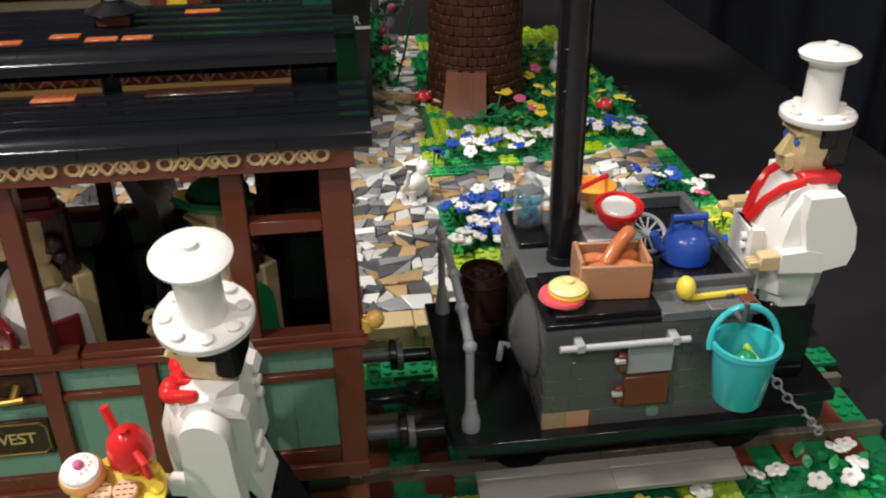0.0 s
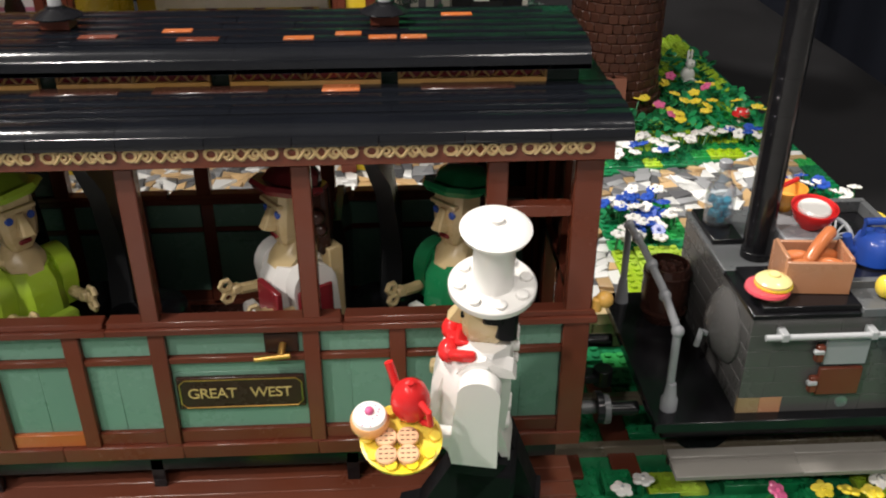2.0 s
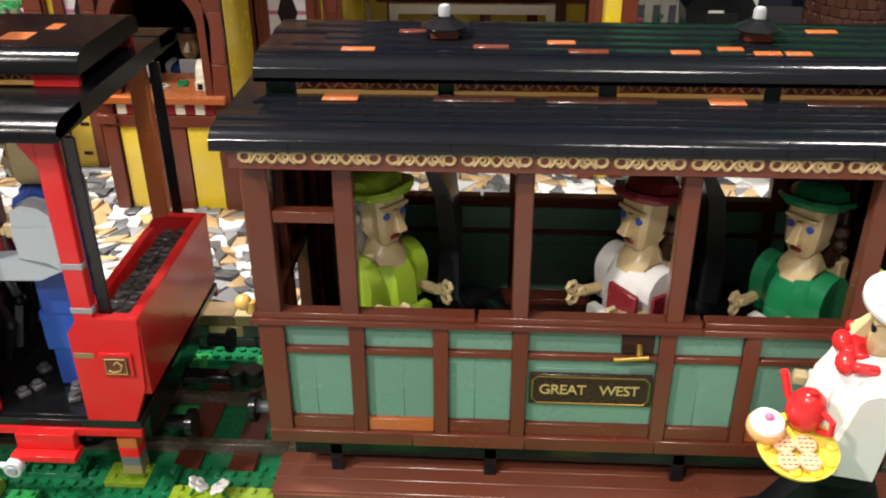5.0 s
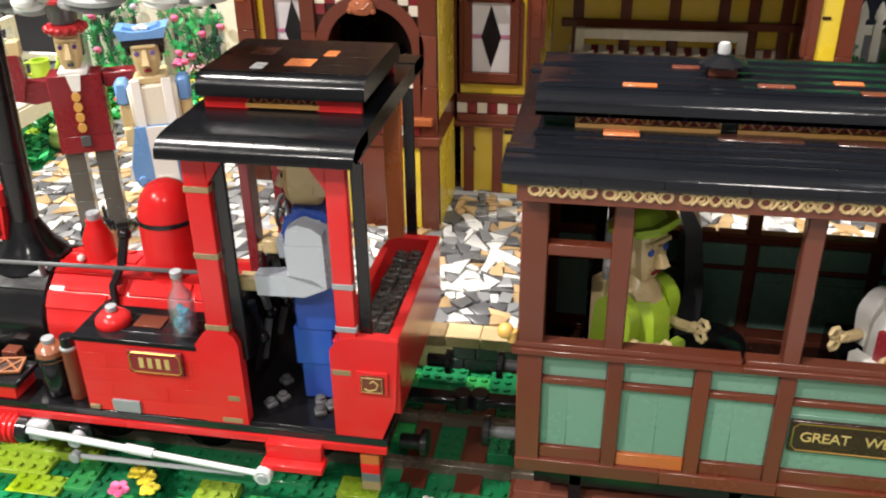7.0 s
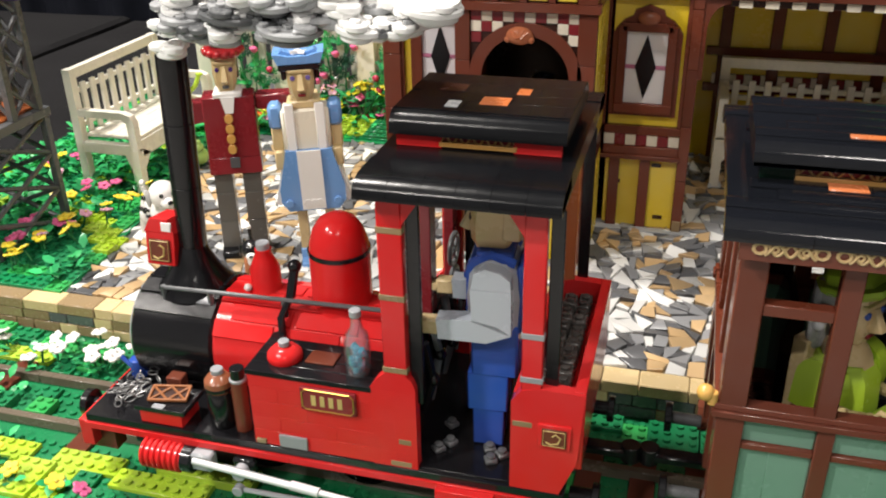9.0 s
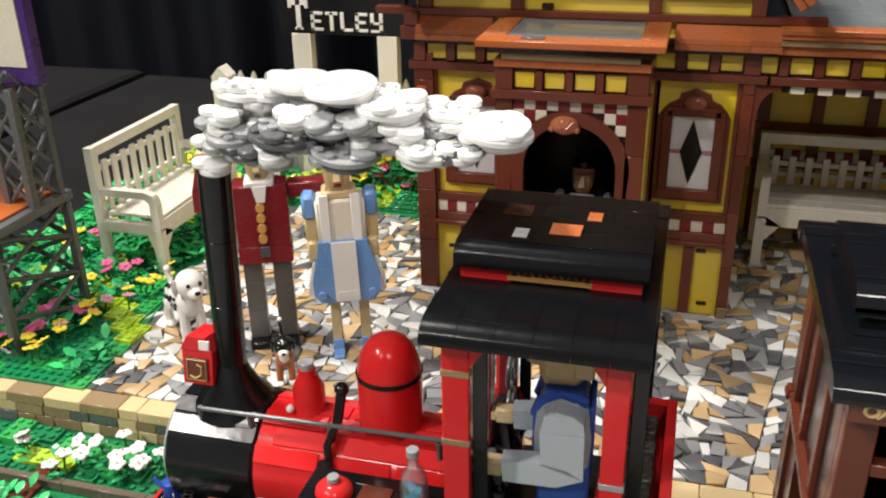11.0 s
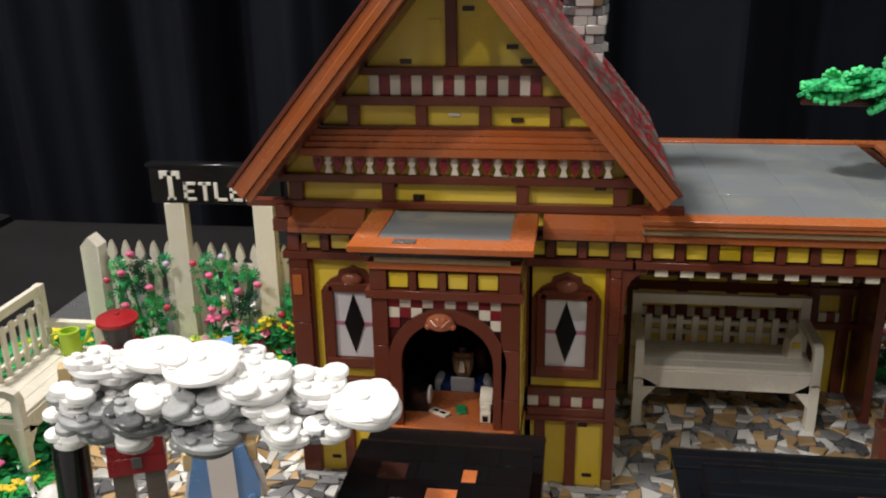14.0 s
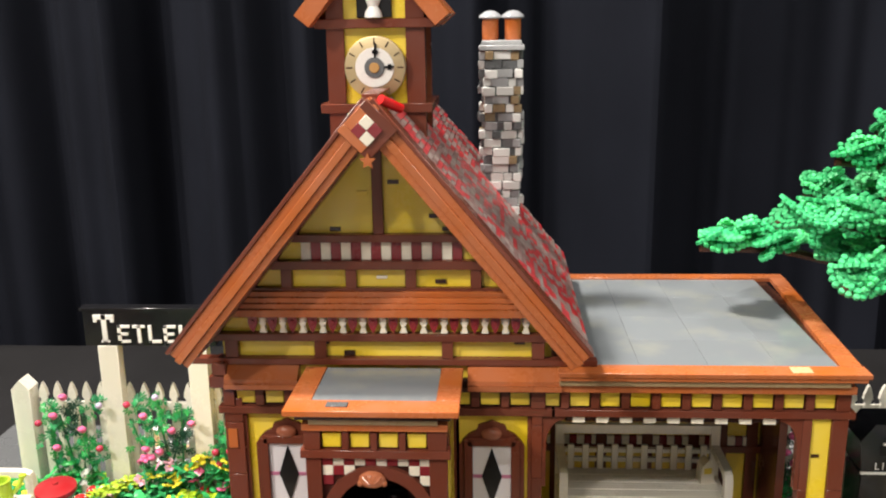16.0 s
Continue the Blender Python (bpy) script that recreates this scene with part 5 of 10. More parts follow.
for yy in (-5, 5):
    part("buffer", B(BLACK).cyl((-84.2, yy, 5.5), 0.5, 2.0, "x", 14).cyl((-84.6, yy, 5.5), 1.1, 0.6, "x", 12), loco)
    part("buffer", B(BLACK).cyl((-47.6, yy, 4.6), 0.55, 1.6, "x", 14).cyl((-46.1, yy, 4.6), 1.0, 0.5, "x", 20), loco)
part("coupling", B(BLACK).box(-48, -0.6, 4.5, -44.0, 0.6, 5.2, 0.15).cyl((-44, 0, 4.2), 0.7, 1.3, "z", 12), loco)
# boiler of stepped plates
BZ, BR = 10.5, 4.1
boil = part("boiler", B(RED).cyl((-73.7, 0, BZ), BR, 15.2, "x", 28, b=0.05), loco, "glossy red boiler barrel")
for i in range(7):
    a = radians(35 + i * 18.5)
    for j in range(3):
        x0 = -73.7 + j * 5.0 + (i % 2) * 1.2
        tl = B(RED)
        tl.M = turn(0, 0, BZ, 0, 0, 0) @ Matrix.Rotation(-(math.pi / 2 - a), 4, "X")
        tl.box(x0 + 0.02, -0.62, BR - 0.12, x0 + 4.6, 0.62, BR + 0.12, 0.05)
        part("boiler_plate", tl, boil)
smoke = part("smokebox", B(BLACK).cyl((-80.4, 0, BZ), BR + 0.15, 6.7, "x", 32, b=0.25), loco, "glossy black smokebox")
part("smokebox_door", B(BLACK, LGREY, BROWN).lathe((-80.4, 0, BZ), [(0, -0.9), (1.5, -0.75), (2.9, -0.3), (3.2, 0)], 28, 0, "x").tube([(-80.55, 3.6 * math.cos(a * math.pi / 12), BZ + 3.6 * math.sin(a * math.pi / 12)) for a in range(24)], 0.18, 6, 1, closed=True).cyl((-81.9, 0, BZ), 0.6, 1.0, "x", 14, 2), smoke)
part("saddle", B(BLACK).box(-79.6, -2.6, 7.0, -74.6, 2.6, 8.0, 0.1), smoke)
tile = B(PEARL)
tile.M = turn(0, 0, BZ, 0, 0, 0) @ Matrix.Rotation(radians(28), 4, "X")
part("top_tile", tile.box(-75.4, -0.6, BR + 0.22, -74.2, 0.6, BR + 0.36, 0.04), smoke, "pale grey tile")
for q in range(5):
    strip = B(BLACK)
    strip.M = turn(0, 0, BZ, 0, 0, 0) @ Matrix.Rotation(radians(-40 + 20 * q), 4, "X")
    part("smokebox_plate", strip.box(-80.2, -0.68, BR + 0.02, -73.8, 0.68, BR + 0.24, 0.05), smoke)
# chimney
chim = B(BLACK).lathe((-76.6, 0, 14.1), [(2.9, 0), (2.75, 0.5), (1.9, 1.5), (1.35, 2.6), (1.1, 3.3), (1.05, 3.5)], 28)
zz = 17.5
chim = part("chimney", chim, loco, "tall glossy black chimney")
for step in range(3):
    tube = B(BLACK)
    tube.M = turn(-76.5 + step * 0.19, 0, zz + step * 4.68, 0, 2.3, 0)
    part("ring", tube.lathe((0, 0, 0), [(1.0, 0), (1.04, 0.04), (1.04, 4.64), (1.0, 4.68)], 32), chim)
# domes
dome = part("steam_dome", B(RED).lathe((-65.0, 0, 13.8), [(2.4, 0), (2.2, 0.4), (2.15, 0.6), (2.15, 4.6), (2.05, 5.4), (1.75, 6.3), (1.25, 7.0), (0.6, 7.35), (0, 7.42)], 32), loco, "glossy red steam dome")
part("band", B(BLACK).lathe((-65.0, 0, 18.3), [(2.16, 0), (2.22, 0.03), (2.22, 0.3), (2.16, 0.33)], 32), dome, "black band")
sand = part("sand_dome", B(RED).lathe((-70.9, 0, 13.9), [(1.6, 0), (1.5, 0.3), (1.1, 0.9), (1.1, 2.4), (0.75, 3.2), (0.6, 3.5), (0.6, 3.9)], 24), loco, "red bottle-shaped dome")
part("cap", B(PEARL).cyl((-70.9, 0, 17.7), 0.5, 0.6, "z", 18), sand, "grey cap")
part("cock", B(WHITE).ball((-71.9, -1.0, 15.0), 0.3, n=10, k=6), sand)
valve = B(BLACK)
valve.tube([(-68.2, -3.6, 12.9), (-68.4, -3.2, 14.2), (-68.0, -2.2, 15.4)], 0.28, 8).tube([(-68.0, -2.2, 15.4), (-67.9, -1.4, 17.2)], 0.36, 8).ball((-67.9, -1.3, 17.4), 0.5)
valve.cyl((-68.4, -3.9, 12.6), 0.5, 0.7, "z", 12)
part("whistle_valve", valve, loco, "black valve gear on the boiler")
hand = B(DGREY).tube([(-78.0, -2.5, 15.05), (-59.8, -2.5, 15.5)], 0.17, 8)
for x in (-77.9, -74.2, -68.4, -61):
    hand.tube([(x, -2.5, 15.2), (x, -2.3, 13.4)], 0.22, 6)
part("hand_rail", hand, loco, "dark grey hand rail")
# side tank
tank = lb("side_tank", RED, -68.4, 38.45, 7.6, -59.8, 42.2, 13.2, 0.06, "red brick-built side tank")
rng_l = random.Random(8)
z, row = 7.65, 0
while z < 13.0:
    x = -68.45
    first = True
    while x < -57.2:
        w = min(rng_l.choice((3, 4, 4, 6)), -57.0 - x)
        if first and row % 2:
            w = 2
        first = False
        if -57.0 - x - w < 1:
            w = -57.0 - x
        h = 1.17
        part("brick", B(RED).box(x + 0.004, -8.62 + rng_l.uniform(-0.006, 0.006), z + 0.004, x + w - 0.004, -8.3, min(z + h, 13.5) - 0.004, 0.014), tank)
        x += w
    z += 1.17
    row += 1
lb("drain_tile", PEARL, -66.6, 38.2, 7.75, -64.6, 38.42, 8.7, 0.04, "grey tile", tank)
lb("small_tile", DTAN, -68.3, 38.2, 7.75, -67.6, 38.42, 8.1, 0.04, "", tank)
for y0 in (38.3, 39.34, 40.38, 41.42):
    lb("tank_top", BLACK, -68.6, y0, 13.2, -59.9, y0 + 1.0, 13.6, 0.05)
lb("top_tile", BROWN, -65.0, 39.9, 13.6, -63.0, 41.3, 13.75, 0.04)
plate = lb("number_plate", DRED, -64.7, 38.1, 11.25, -60.9, 38.38, 13.0, 0.05, "dark red plate with a gold border")
gl = B(GOLD)
x0, x1, z0, z1, yy, c = -64.55, -61.05, 11.38, 12.87, -8.92, 0.22
gl.tube([(x0 + c, yy, z0), (x1 - c, yy, z0), (x1, yy, z0 + c), (x1, yy, z1 - c), (x1 - c, yy, z1), (x0 + c, yy, z1), (x0, yy, z1 - c), (x0, yy, z0 + c)], 0.05, 5, closed=True)
part("border", gl, plate)
for i in range(4):
    part("bar", B(SIGNGOLD).box(-63.92 + i * 0.6, -8.94, 11.72, -63.6 + i * 0.6, -8.89, 12.5, 0.01), plate)
# cab sides
cabf = [(-60.0, 7.6), (-57.0, 7.6), (-57.0, 13.9), (-57.25, 14.5), (-57.8, 14.85), (-58.9, 14.9), (-59.6, 14.2), (-60.0, 13.6)]
rear = [(-51.0, 7.6), (-47.9, 7.6), (-46.9, 10.2), (-46.6, 15.2), (-49.4, 15.3), (-50.4, 15.0), (-51.0, 14.2)]
for s, y0, y1 in ((-1, -8.62, -7.8), (1, 5.1, 5.9)):
    part("cab_side", B(RED).prism(cabf, "y", y0, y1), loco, "red rounded cab side")
    part("bunker_side", B(RED).prism(rear, "y", y0, y1), loco, "red bunker side")
    part("front_post", B(RED).box(-59.0, y0 + 0.05, 14.6, -57.5, y1 - 0.05, 26.6, 0.07).prism([(-57.5, 25.0), (-57.5, 26.6), (-56.4, 26.6)], "y", y0 + 0.1, y1 - 0.1), loco)
    part("rear_post", B(RED if s < 0 else SAUSAGE).box(-50.45, y0 + 0.05, 15.0, -49.2, y1 - 0.05, 26.6, 0.07).prism([(-50.45, 25.0), (-50.45, 26.6), (-51.5, 26.6)], "y", y0 + 0.1, y1 - 0.1), loco)
    part("inner_post", B(BLACK).box(-57.4, y0 + 0.5, 12.5, -56.6, y1, 26.6, 0.06), loco)
    part("inner_post", B(BLACK).box(-49.1, y0 + 0.6, 9, -48.3, y1, 26.6, 0.06), loco)
for z0 in (24.4, 14.9, 20):
    lb("post_tile", DTAN, -59.05, 38.38, z0, -57.45, 38.9, z0 + 0.4, 0.04)
for z0 in (18.6, 15.6):
    lb("post_tile", PEARL, -50.5, 38.38, z0, -49.15, 38.9, z0 + 0.4, 0.04)
for x, z0, w in ((-58.2, 9.5, 0.8), (-50.9, 12.4, 1.2), (-58.8, 7.7, 1.4)):
    lb("side_tile", DTAN, x, 38.34, z0, x + w, 38.45, z0 + 0.38, 0.02)
lb("crest_plate", RED, -49.3, 38.22, 11.2, -47.3, 38.42, 12.9, 0.04)
crest = lb("crest_tile", BROWN, -49.05, 38.1, 11.4, -47.55, 38.25, 12.68, 0.04, "brown tile with a gold scroll")
part("scroll", B(SIGNGOLD).tube([(-48.8, -8.93, 11.75), (-48.5, -8.93, 11.62), (-48.05, -8.93, 11.75), (-47.9, -8.93, 12.15), (-48.2, -8.93, 12.4), (-48.4, -8.93, 12.2)], 0.05, 5).tube([(-48.95, -8.92, 11.5), (-47.65, -8.92, 11.5), (-47.65, -8.92, 12.58), (-48.95, -8.92, 12.58)], 0.03, 4, closed=True), crest)
# cab front sheet with round windows, fittings
front = B(BLACK, DRED)
front.box(-58.6, -7.8, 7.6, -57.9, 5.1, 15.2, 0.05, 0)
for y0, y1 in ((-7.8, -6.2), (-1.9, -0.6), (3.8, 5.1)):
    front.box(-58.5, y0, 15.2, -57.8, y1, 26.4, 0.05, 1)
front.box(-58.5, -7.8, 24.8, -57.8, 5.1, 26.6, 0.05, 1)
part("cab_front", front, loco, "black and dark red cab front")
for zc in (18.4, 15.8):
    hw = B(DGREY).tube([(-57.3, 2.0 + 1.1 * math.cos(a * math.pi / 10), zc + 1.1 * math.sin(a * math.pi / 10)) for a in range(20)], 0.17, 8, closed=True).cyl((-57.5, 2.0, zc), 0.3, 0.4, "x", 10)
    for q in range(4):
        a = q * math.pi / 2 + 0.4
        hw.tube([(-57.3, 2.0, zc), (-57.3, 2.0 + 1.05 * math.cos(a), zc + 1.05 * math.sin(a))], 0.1, 6)
    part("hand_wheel", hw, loco, "grey spoked hand wheel")
pipes = B(BLACK, DGREY)
for i in range(7):
    yy = -5 + i * 1.6
    pipes.tube([(-57.6, yy, 9.5), (-57.0, yy + 0.4, 12 + (i % 3)), (-57.4, yy, 15 + (i % 2))], 0.28, 7, i % 2)
    pipes.ball((-57.0, yy + 0.4, 12 + (i % 3)), 0.5, m=0, n=8, k=5)
part("backhead_pipes", pipes, loco, "black pipes on the boiler backhead")
lb("cab_floor", BLACK, -58, 38.6, 7.6, -49, 52.6, 7.75, 0.03)
stones_l = B(DGREY).box(-0.4, -0.4, 0, 0.4, 0.4, 0.35, 0.08).stud(0, 0, 0.35).mesh("ballast")
for x, y in ((-56.2, 40.5), (-55.6, 41.3), (-56.0, 43.2), (-52.6, 40.2), (-52.0, 40.9), (-52.9, 41.3)):
    part("floor_stud", stones_l, loco, m=at(x, y - 47, 7.75, 0, 0, 20 * x))
# bunker with coal
lb("bunker_floor", BLACK, -50.8, 39.2, 12.4, -47.0, 52.1, 12.9, 0.03)
lb("bunker_wall", RED, -47.3, 38.6, 9.6, -46.6, 52.8, 15.3, 0.06)
lb("bunker_wall", RED, -51.0, 39.2, 7.6, -50.4, 52.1, 14.4, 0.06)
COAL = plastic("coal_plastic", (0.055, 0.05, 0.046), 0.25, 0.3)
coal = B(COAL).box(-0.49, -0.5, -0.5, 0.49, 0.5, 0.4, 0.08).stud(0, 0, 0.4).mesh("coal")
for row in range(12):
    for col in range(2):
        part("coal_lump", coal, loco, m=at(-49.3 + 1.0 * col + rng_l.uniform(-0.06, 0.06), -6.7 + 1.04 * row, 13.85 + rng_l.uniform(-0.15, 0.3) - 0.15 * col, rng_l.uniform(-9, 9), rng_l.uniform(-8, 8), rng_l.uniform(-7, 7)))
lb("bunker_ledge", RED, -47.8, 39.2, 12.9, -47.3, 52.1, 13.6, 0.05)
# cab roof
rsec = eave_curve(-9.95, 26.95, 1.5, 1.15) + [(-6.5, 28.15), (-3.2, 28.2)]
full = rsec + [(-y, zz) for y, zz in rsec[::-1]]
croof = part("cab_roof", B(CABBLACK).prism([(y, zz - 0.03) for y, zz in full[2:-2]] + [(9.4, 27.0), (-9.4, 27.0)], "x", -59.75, -48.3), loco, "black double cab roof")
for sgn in (-1, 1):
    e = [(sgn * -y if sgn > 0 else y, zz + 0.03) for y, zz in rsec[:8]] + [(sgn * 6.5, 27.3)]
    for i in range(6):
        x0 = -59.8 + i * 1.92
        part("roof_tile", B(CABBLACK).prism(e, "x", x0 + 0.012, x0 + 1.9), croof)
    lat = B(OCHRE, DRED, RED)
    y = sgn * 4.0
    lat.box(-58.8, y - sgn * 0.4, 28.1, -49.3, y, 29.1, 0.03, 1)
    lat.box(-56.4, y, 28.25, -51.8, y + sgn * 0.35, 28.55, 0.04, 0)
    for q in range(6):
        xx = -56.0 + q * 0.78
        for d in (-0.33, 0.33):
            lat.tube([(xx + d, y + sgn * 0.25, 28.5), (xx, y + sgn * 0.25, 28.95)], 0.06, 5, 0)
    lat.box(-59.0, y, 28.15, -56.2, y + sgn * 0.3, 29.05, 0.04, 2).box(-52.0, y, 28.15, -49.2, y + sgn * 0.3, 29.05, 0.04, 2)
    part("clerestory", lat, croof, "red and ochre clerestory strip")
cu = eave_curve(-4.75, 29.0, 1.0, 1.25)
cul = cu + [(-y, zz) for y, zz in cu[::-1]]
ctop = part("upper_roof", B(CABBLACK).prism(cul, "x", -59.3, -48.9), croof)
for row in range(4):
    x = -59.3 + (row % 2) * 0.6
    while x < -49.2:
        w = min(rng_l.choice((2, 4, 4)), -48.9 - x)
        y0 = -3.7 + row * 1.85
        part("roof_tile", B(CABBLACK).box(x + 0.015, y0 + 0.015, 30.2, x + w - 0.015, y0 + 1.83, 30.3, 0.006), ctop)
        x += w
for mat, x0, y0, x1, y1 in ((LGREY, -56.4, 43.9, -55.6, 45.1), (ORANGE, -54.5, 44.7, -52.8, 46.2), (ORANGE, -52.7, 47.0, -51.9, 48.2), (DBROWN, -57.5, 46.9, -55.9, 48.5)):
    lb("roof_tile", mat, x0, y0, 30.2, x1, y1, 30.34, 0.01, "", ctop)
# wheels, cylinder and rods
for x in (-71, -63, -55):
    for yy in (-2.6, 2.9):
        part("wheel", B(BLACK).cyl((x, yy - 0.45, 2.9), 2.1, 0.9, "y", 26).cyl((x, yy - 0.65 if yy < 0 else yy + 0.35, 2.9), 2.4, 0.3, "y", 26), loco)
cyl = B(RED)
for i in range(7):
    cyl.cyl((-77.0 + i * 0.44, -9.0, 5.5), 1.12, 0.3, "x", 24, b=0.08)
cyl.cyl((-77.0, -9.0, 5.5), 0.95, 3.1, "x", 24)
cy = part("cylinder", cyl, loco, "ribbed red steam cylinder")
part("cylinder_cap", B(BLACK).cyl((-73.95, -9.0, 5.5), 1.0, 0.8, "x", 20).box(-77.9, -8.8, 5.9, -76.9, -6, 6.4, 0.1), cy)
RODGREY = plastic("rod_silver_plastic", (0.55, 0.56, 0.57), 0.2, 0.05)
rods = B(RODGREY, PEARL)
rods.tube([(-72.6, -10.1, 6.35), (-63.6, -10.2, 5.65)], 0.24, 10).tube([(-65.4, -10.15, 5.82), (-63.4, -10.2, 5.65)], 0.33, 10).tube([(-63.4, -10.2, 5.65), (-56.2, -10.25, 5.0)], 0.21, 10)
rods.tube([(-70.4, -9.9, 6.1), (-57.0, -10.0, 4.75)], 0.22, 8, 1)
rods.cyl((-55.7, -10.6, 4.9), 0.6, 0.7, "y", 18).cyl((-55.7, -10.7, 4.9), 0.34, 0.2, "y", 14, 1)
part("connecting_rod", rods, loco, "bright silver connecting rod")
part("coupling_rod", B(PEARL).tube([(-69.3, -10.0, 4.5), (-57.2, -9.9, 4.5)], 0.18, 8).cyl((-69.4, -10.4, 4.5), 0.4, 0.6, "y", 16), loco, "grey coupling rod")
part("crosshead", B(PEARL, BLACK).box(-73.2, -9.6, 5.0, -71.6, -8.6, 6.4, 0.15).box(-70.2, -9.2, 4.8, -68.6, -8.4, 6.3, 0.2, 1).cyl((-69.4, -10.0, 5.6), 0.5, 0.9, "y", 12, 0), loco)
lb("cab_step", RED, -55.9, 36.9, 5.2, -51.7, 38.3, 5.7, 0.06)
lb("cab_step", RED, -55.7, 37.6, 5.7, -51.9, 38.3, 6.9, 0.06)
for z0, mat in ((5.3, ORANGE), (4.5, RED), (3.8, DGREY), (3.1, DTAN)):
    lb("guard_block", mat, -49.5, 38.4, z0, -48.2, 39.6, z0 + 0.8, 0.05)
# things on the footplate
GRILLE = plastic("grille_orange_brown_plastic", (0.30, 0.105, 0.03), 0.25)
box = thing("tool_box", at(-75.6, 39.7, 7.6), "red tool box with a black lid and a brown grille", "box")
part("case", B(RED).box(-1.75, -1.2, 0, 1.55, 1.1, 1.1, 0.06), box)
part("lid", B(BLACK).box(-2.0, -1.4, 1.1, 1.9, 1.4, 1.5, 0.06), box)
part("lid_tile", B(PEARL).box(-0.6, -1.38, 1.5, 0.3, -0.9, 1.58, 0.03), box, "grey tile")
gr = B(GRILLE, DBROWN).box(-1.3, -0.7, -0.12, 1.3, 0.7, -0.04, 0.02, 1)
for y0 in (-0.75, 0.59):
    gr.box(-1.4, y0, -0.08, 1.4, y0 + 0.16, 0.14, 0.03)
for x0 in (-1.4, 1.24):
    gr.box(x0, -0.6, -0.08, x0 + 0.16, 0.6, 0.14, 0.03)
for x0, x1 in ((-1.25, 0.0), (0.0, 1.25)):
    gr.tube([(x0, -0.62, 0.03), (x1, 0.62, 0.03)], 0.09, 6).tube([(x0, 0.62, 0.03), (x1, -0.62, 0.03)], 0.09, 6)
part("grille", gr, box, "orange-brown lattice grille", m=at(0.05, 0.1, 1.78, 10, 0, 12))
wood_block = thing("brown_block", at(-76.5, 42.2, 7.6), "small brown block beside the tool box", "block")
part("block", B(BROWN).box(-0.6, -0.5, 0, 0.6, 0.5, 1.6, 0.08), wood_block)
CHAINGREY = metal("dull_chain_steel", (0.3, 0.3, 0.3), 0.4)
ch2 = thing("coupling_chain", at(-80.2, 40.4, 7.85), "loose steel chain heaped on the footplate", "chain")
chain("chain", [(0, 0, 0), (0.8, 1.4, 0.3), (1.7, 0.2, 0.4), (0.5, -1.0, 0.2), (-0.6, 0.5, 0.15), (0.4, 2.0, 0.3), (-0.6, 2.4, 0.2), (-0.9, 1.2, 0.3), (0.3, 0.2, 0.6), (1.3, 1.4, 0.7), (2.0, 2.0, 0.5), (1.0, 2.8, 0.4), (-0.2, 3.0, 0.3), (0.6, 1.8, 0.6), (1.6, 1.0, 0.5), (0.4, -0.6, 0.4), (-0.8, 0.2, 0.3), (0.9, 0.9, 0.7), (1.9, 1.4, 0.5)], ch2, CHAINGREY, 0.75, 0.055)
COPPER = plastic("copper_brown_plastic", (0.24, 0.07, 0.025), 0.2)
can = thing("milk_can", at(-71.6, 39.9, 7.6) @ Matrix.Diagonal((0.8, 0.8, 0.96, 1)), "black milk can with a brown neck and grey lid", "can")
part("body", B(BLACK).lathe((0, 0, 0), [(1.1, 0), (1.2, 0.2), (1.2, 2.6), (1.05, 2.9)], 24), can)
part("neck", B(COPPER).lathe((0, 0, 2.9), [(1.05, 0), (1.25, 0.25), (1.2, 0.9), (0.7, 1.4), (0.5, 1.45)], 24), can, "brown neck")
part("band", B(BLACK).lathe((0, 0, 3.15), [(1.27, 0), (1.3, 0.1), (1.27, 0.25)], 24), can)
part("lid", B(PEARL).cyl((0, 0, 4.3), 0.55, 0.4, "z", 18), can)
post = thing("brown_post", at(-69.9, 39.6, 7.6), "brown pipe with a grey collar standing on the footplate", "pipe")
part("tube", B(BROWN).cyl((0, 0, 0), 0.55, 4.2, "z", 18), post)
part("collar", B(PEARL).cyl((0, 0, 4.0), 0.6, 0.25, "z", 18), post)
part("tip", B(BLACK).cyl((0, 0, 4.25), 0.5, 0.8, "z", 16), post)
bc = thing("watering_can", at(-80.6, 43.6, 7.6), "small blue watering can", "watering can")
part("body", B(BLUE).lathe((0, 0, 0), [(0.6, 0), (0.65, 0.1), (0.6, 1.4), (0.5, 1.5)], 18), bc)
part("spout", B(BLUE).tube([(-0.4, 0, 0.4), (-1.4, 0, 1.4)], 0.18, 8), bc)
part("handle", B(BLUE).tube([(0.5, 0, 1.4), (1.1, 0, 1.1), (0.6, 0, 0.3)], 0.14, 8), bc)
bottle(at(-61.2, 39.8, 13.6) @ Matrix.Diagonal((0.85, 0.85, 1, 1)), "clear bottle of blue water on the black tank top")
cap = thing("filler_cap", at(-66.5, 40.2, 13.6), "round red filler cap with a grey knob", "cap")
part("dome", B(RED).lathe((0, 0, 0), [(1.15, 0), (1.2, 0.2), (1.12, 0.5), (0.75, 0.85), (0.4, 0.95)], 26), cap)
part("knob", B(PEARL).cyl((0, 0, 0.95), 0.38, 0.4, "z", 16), cap)

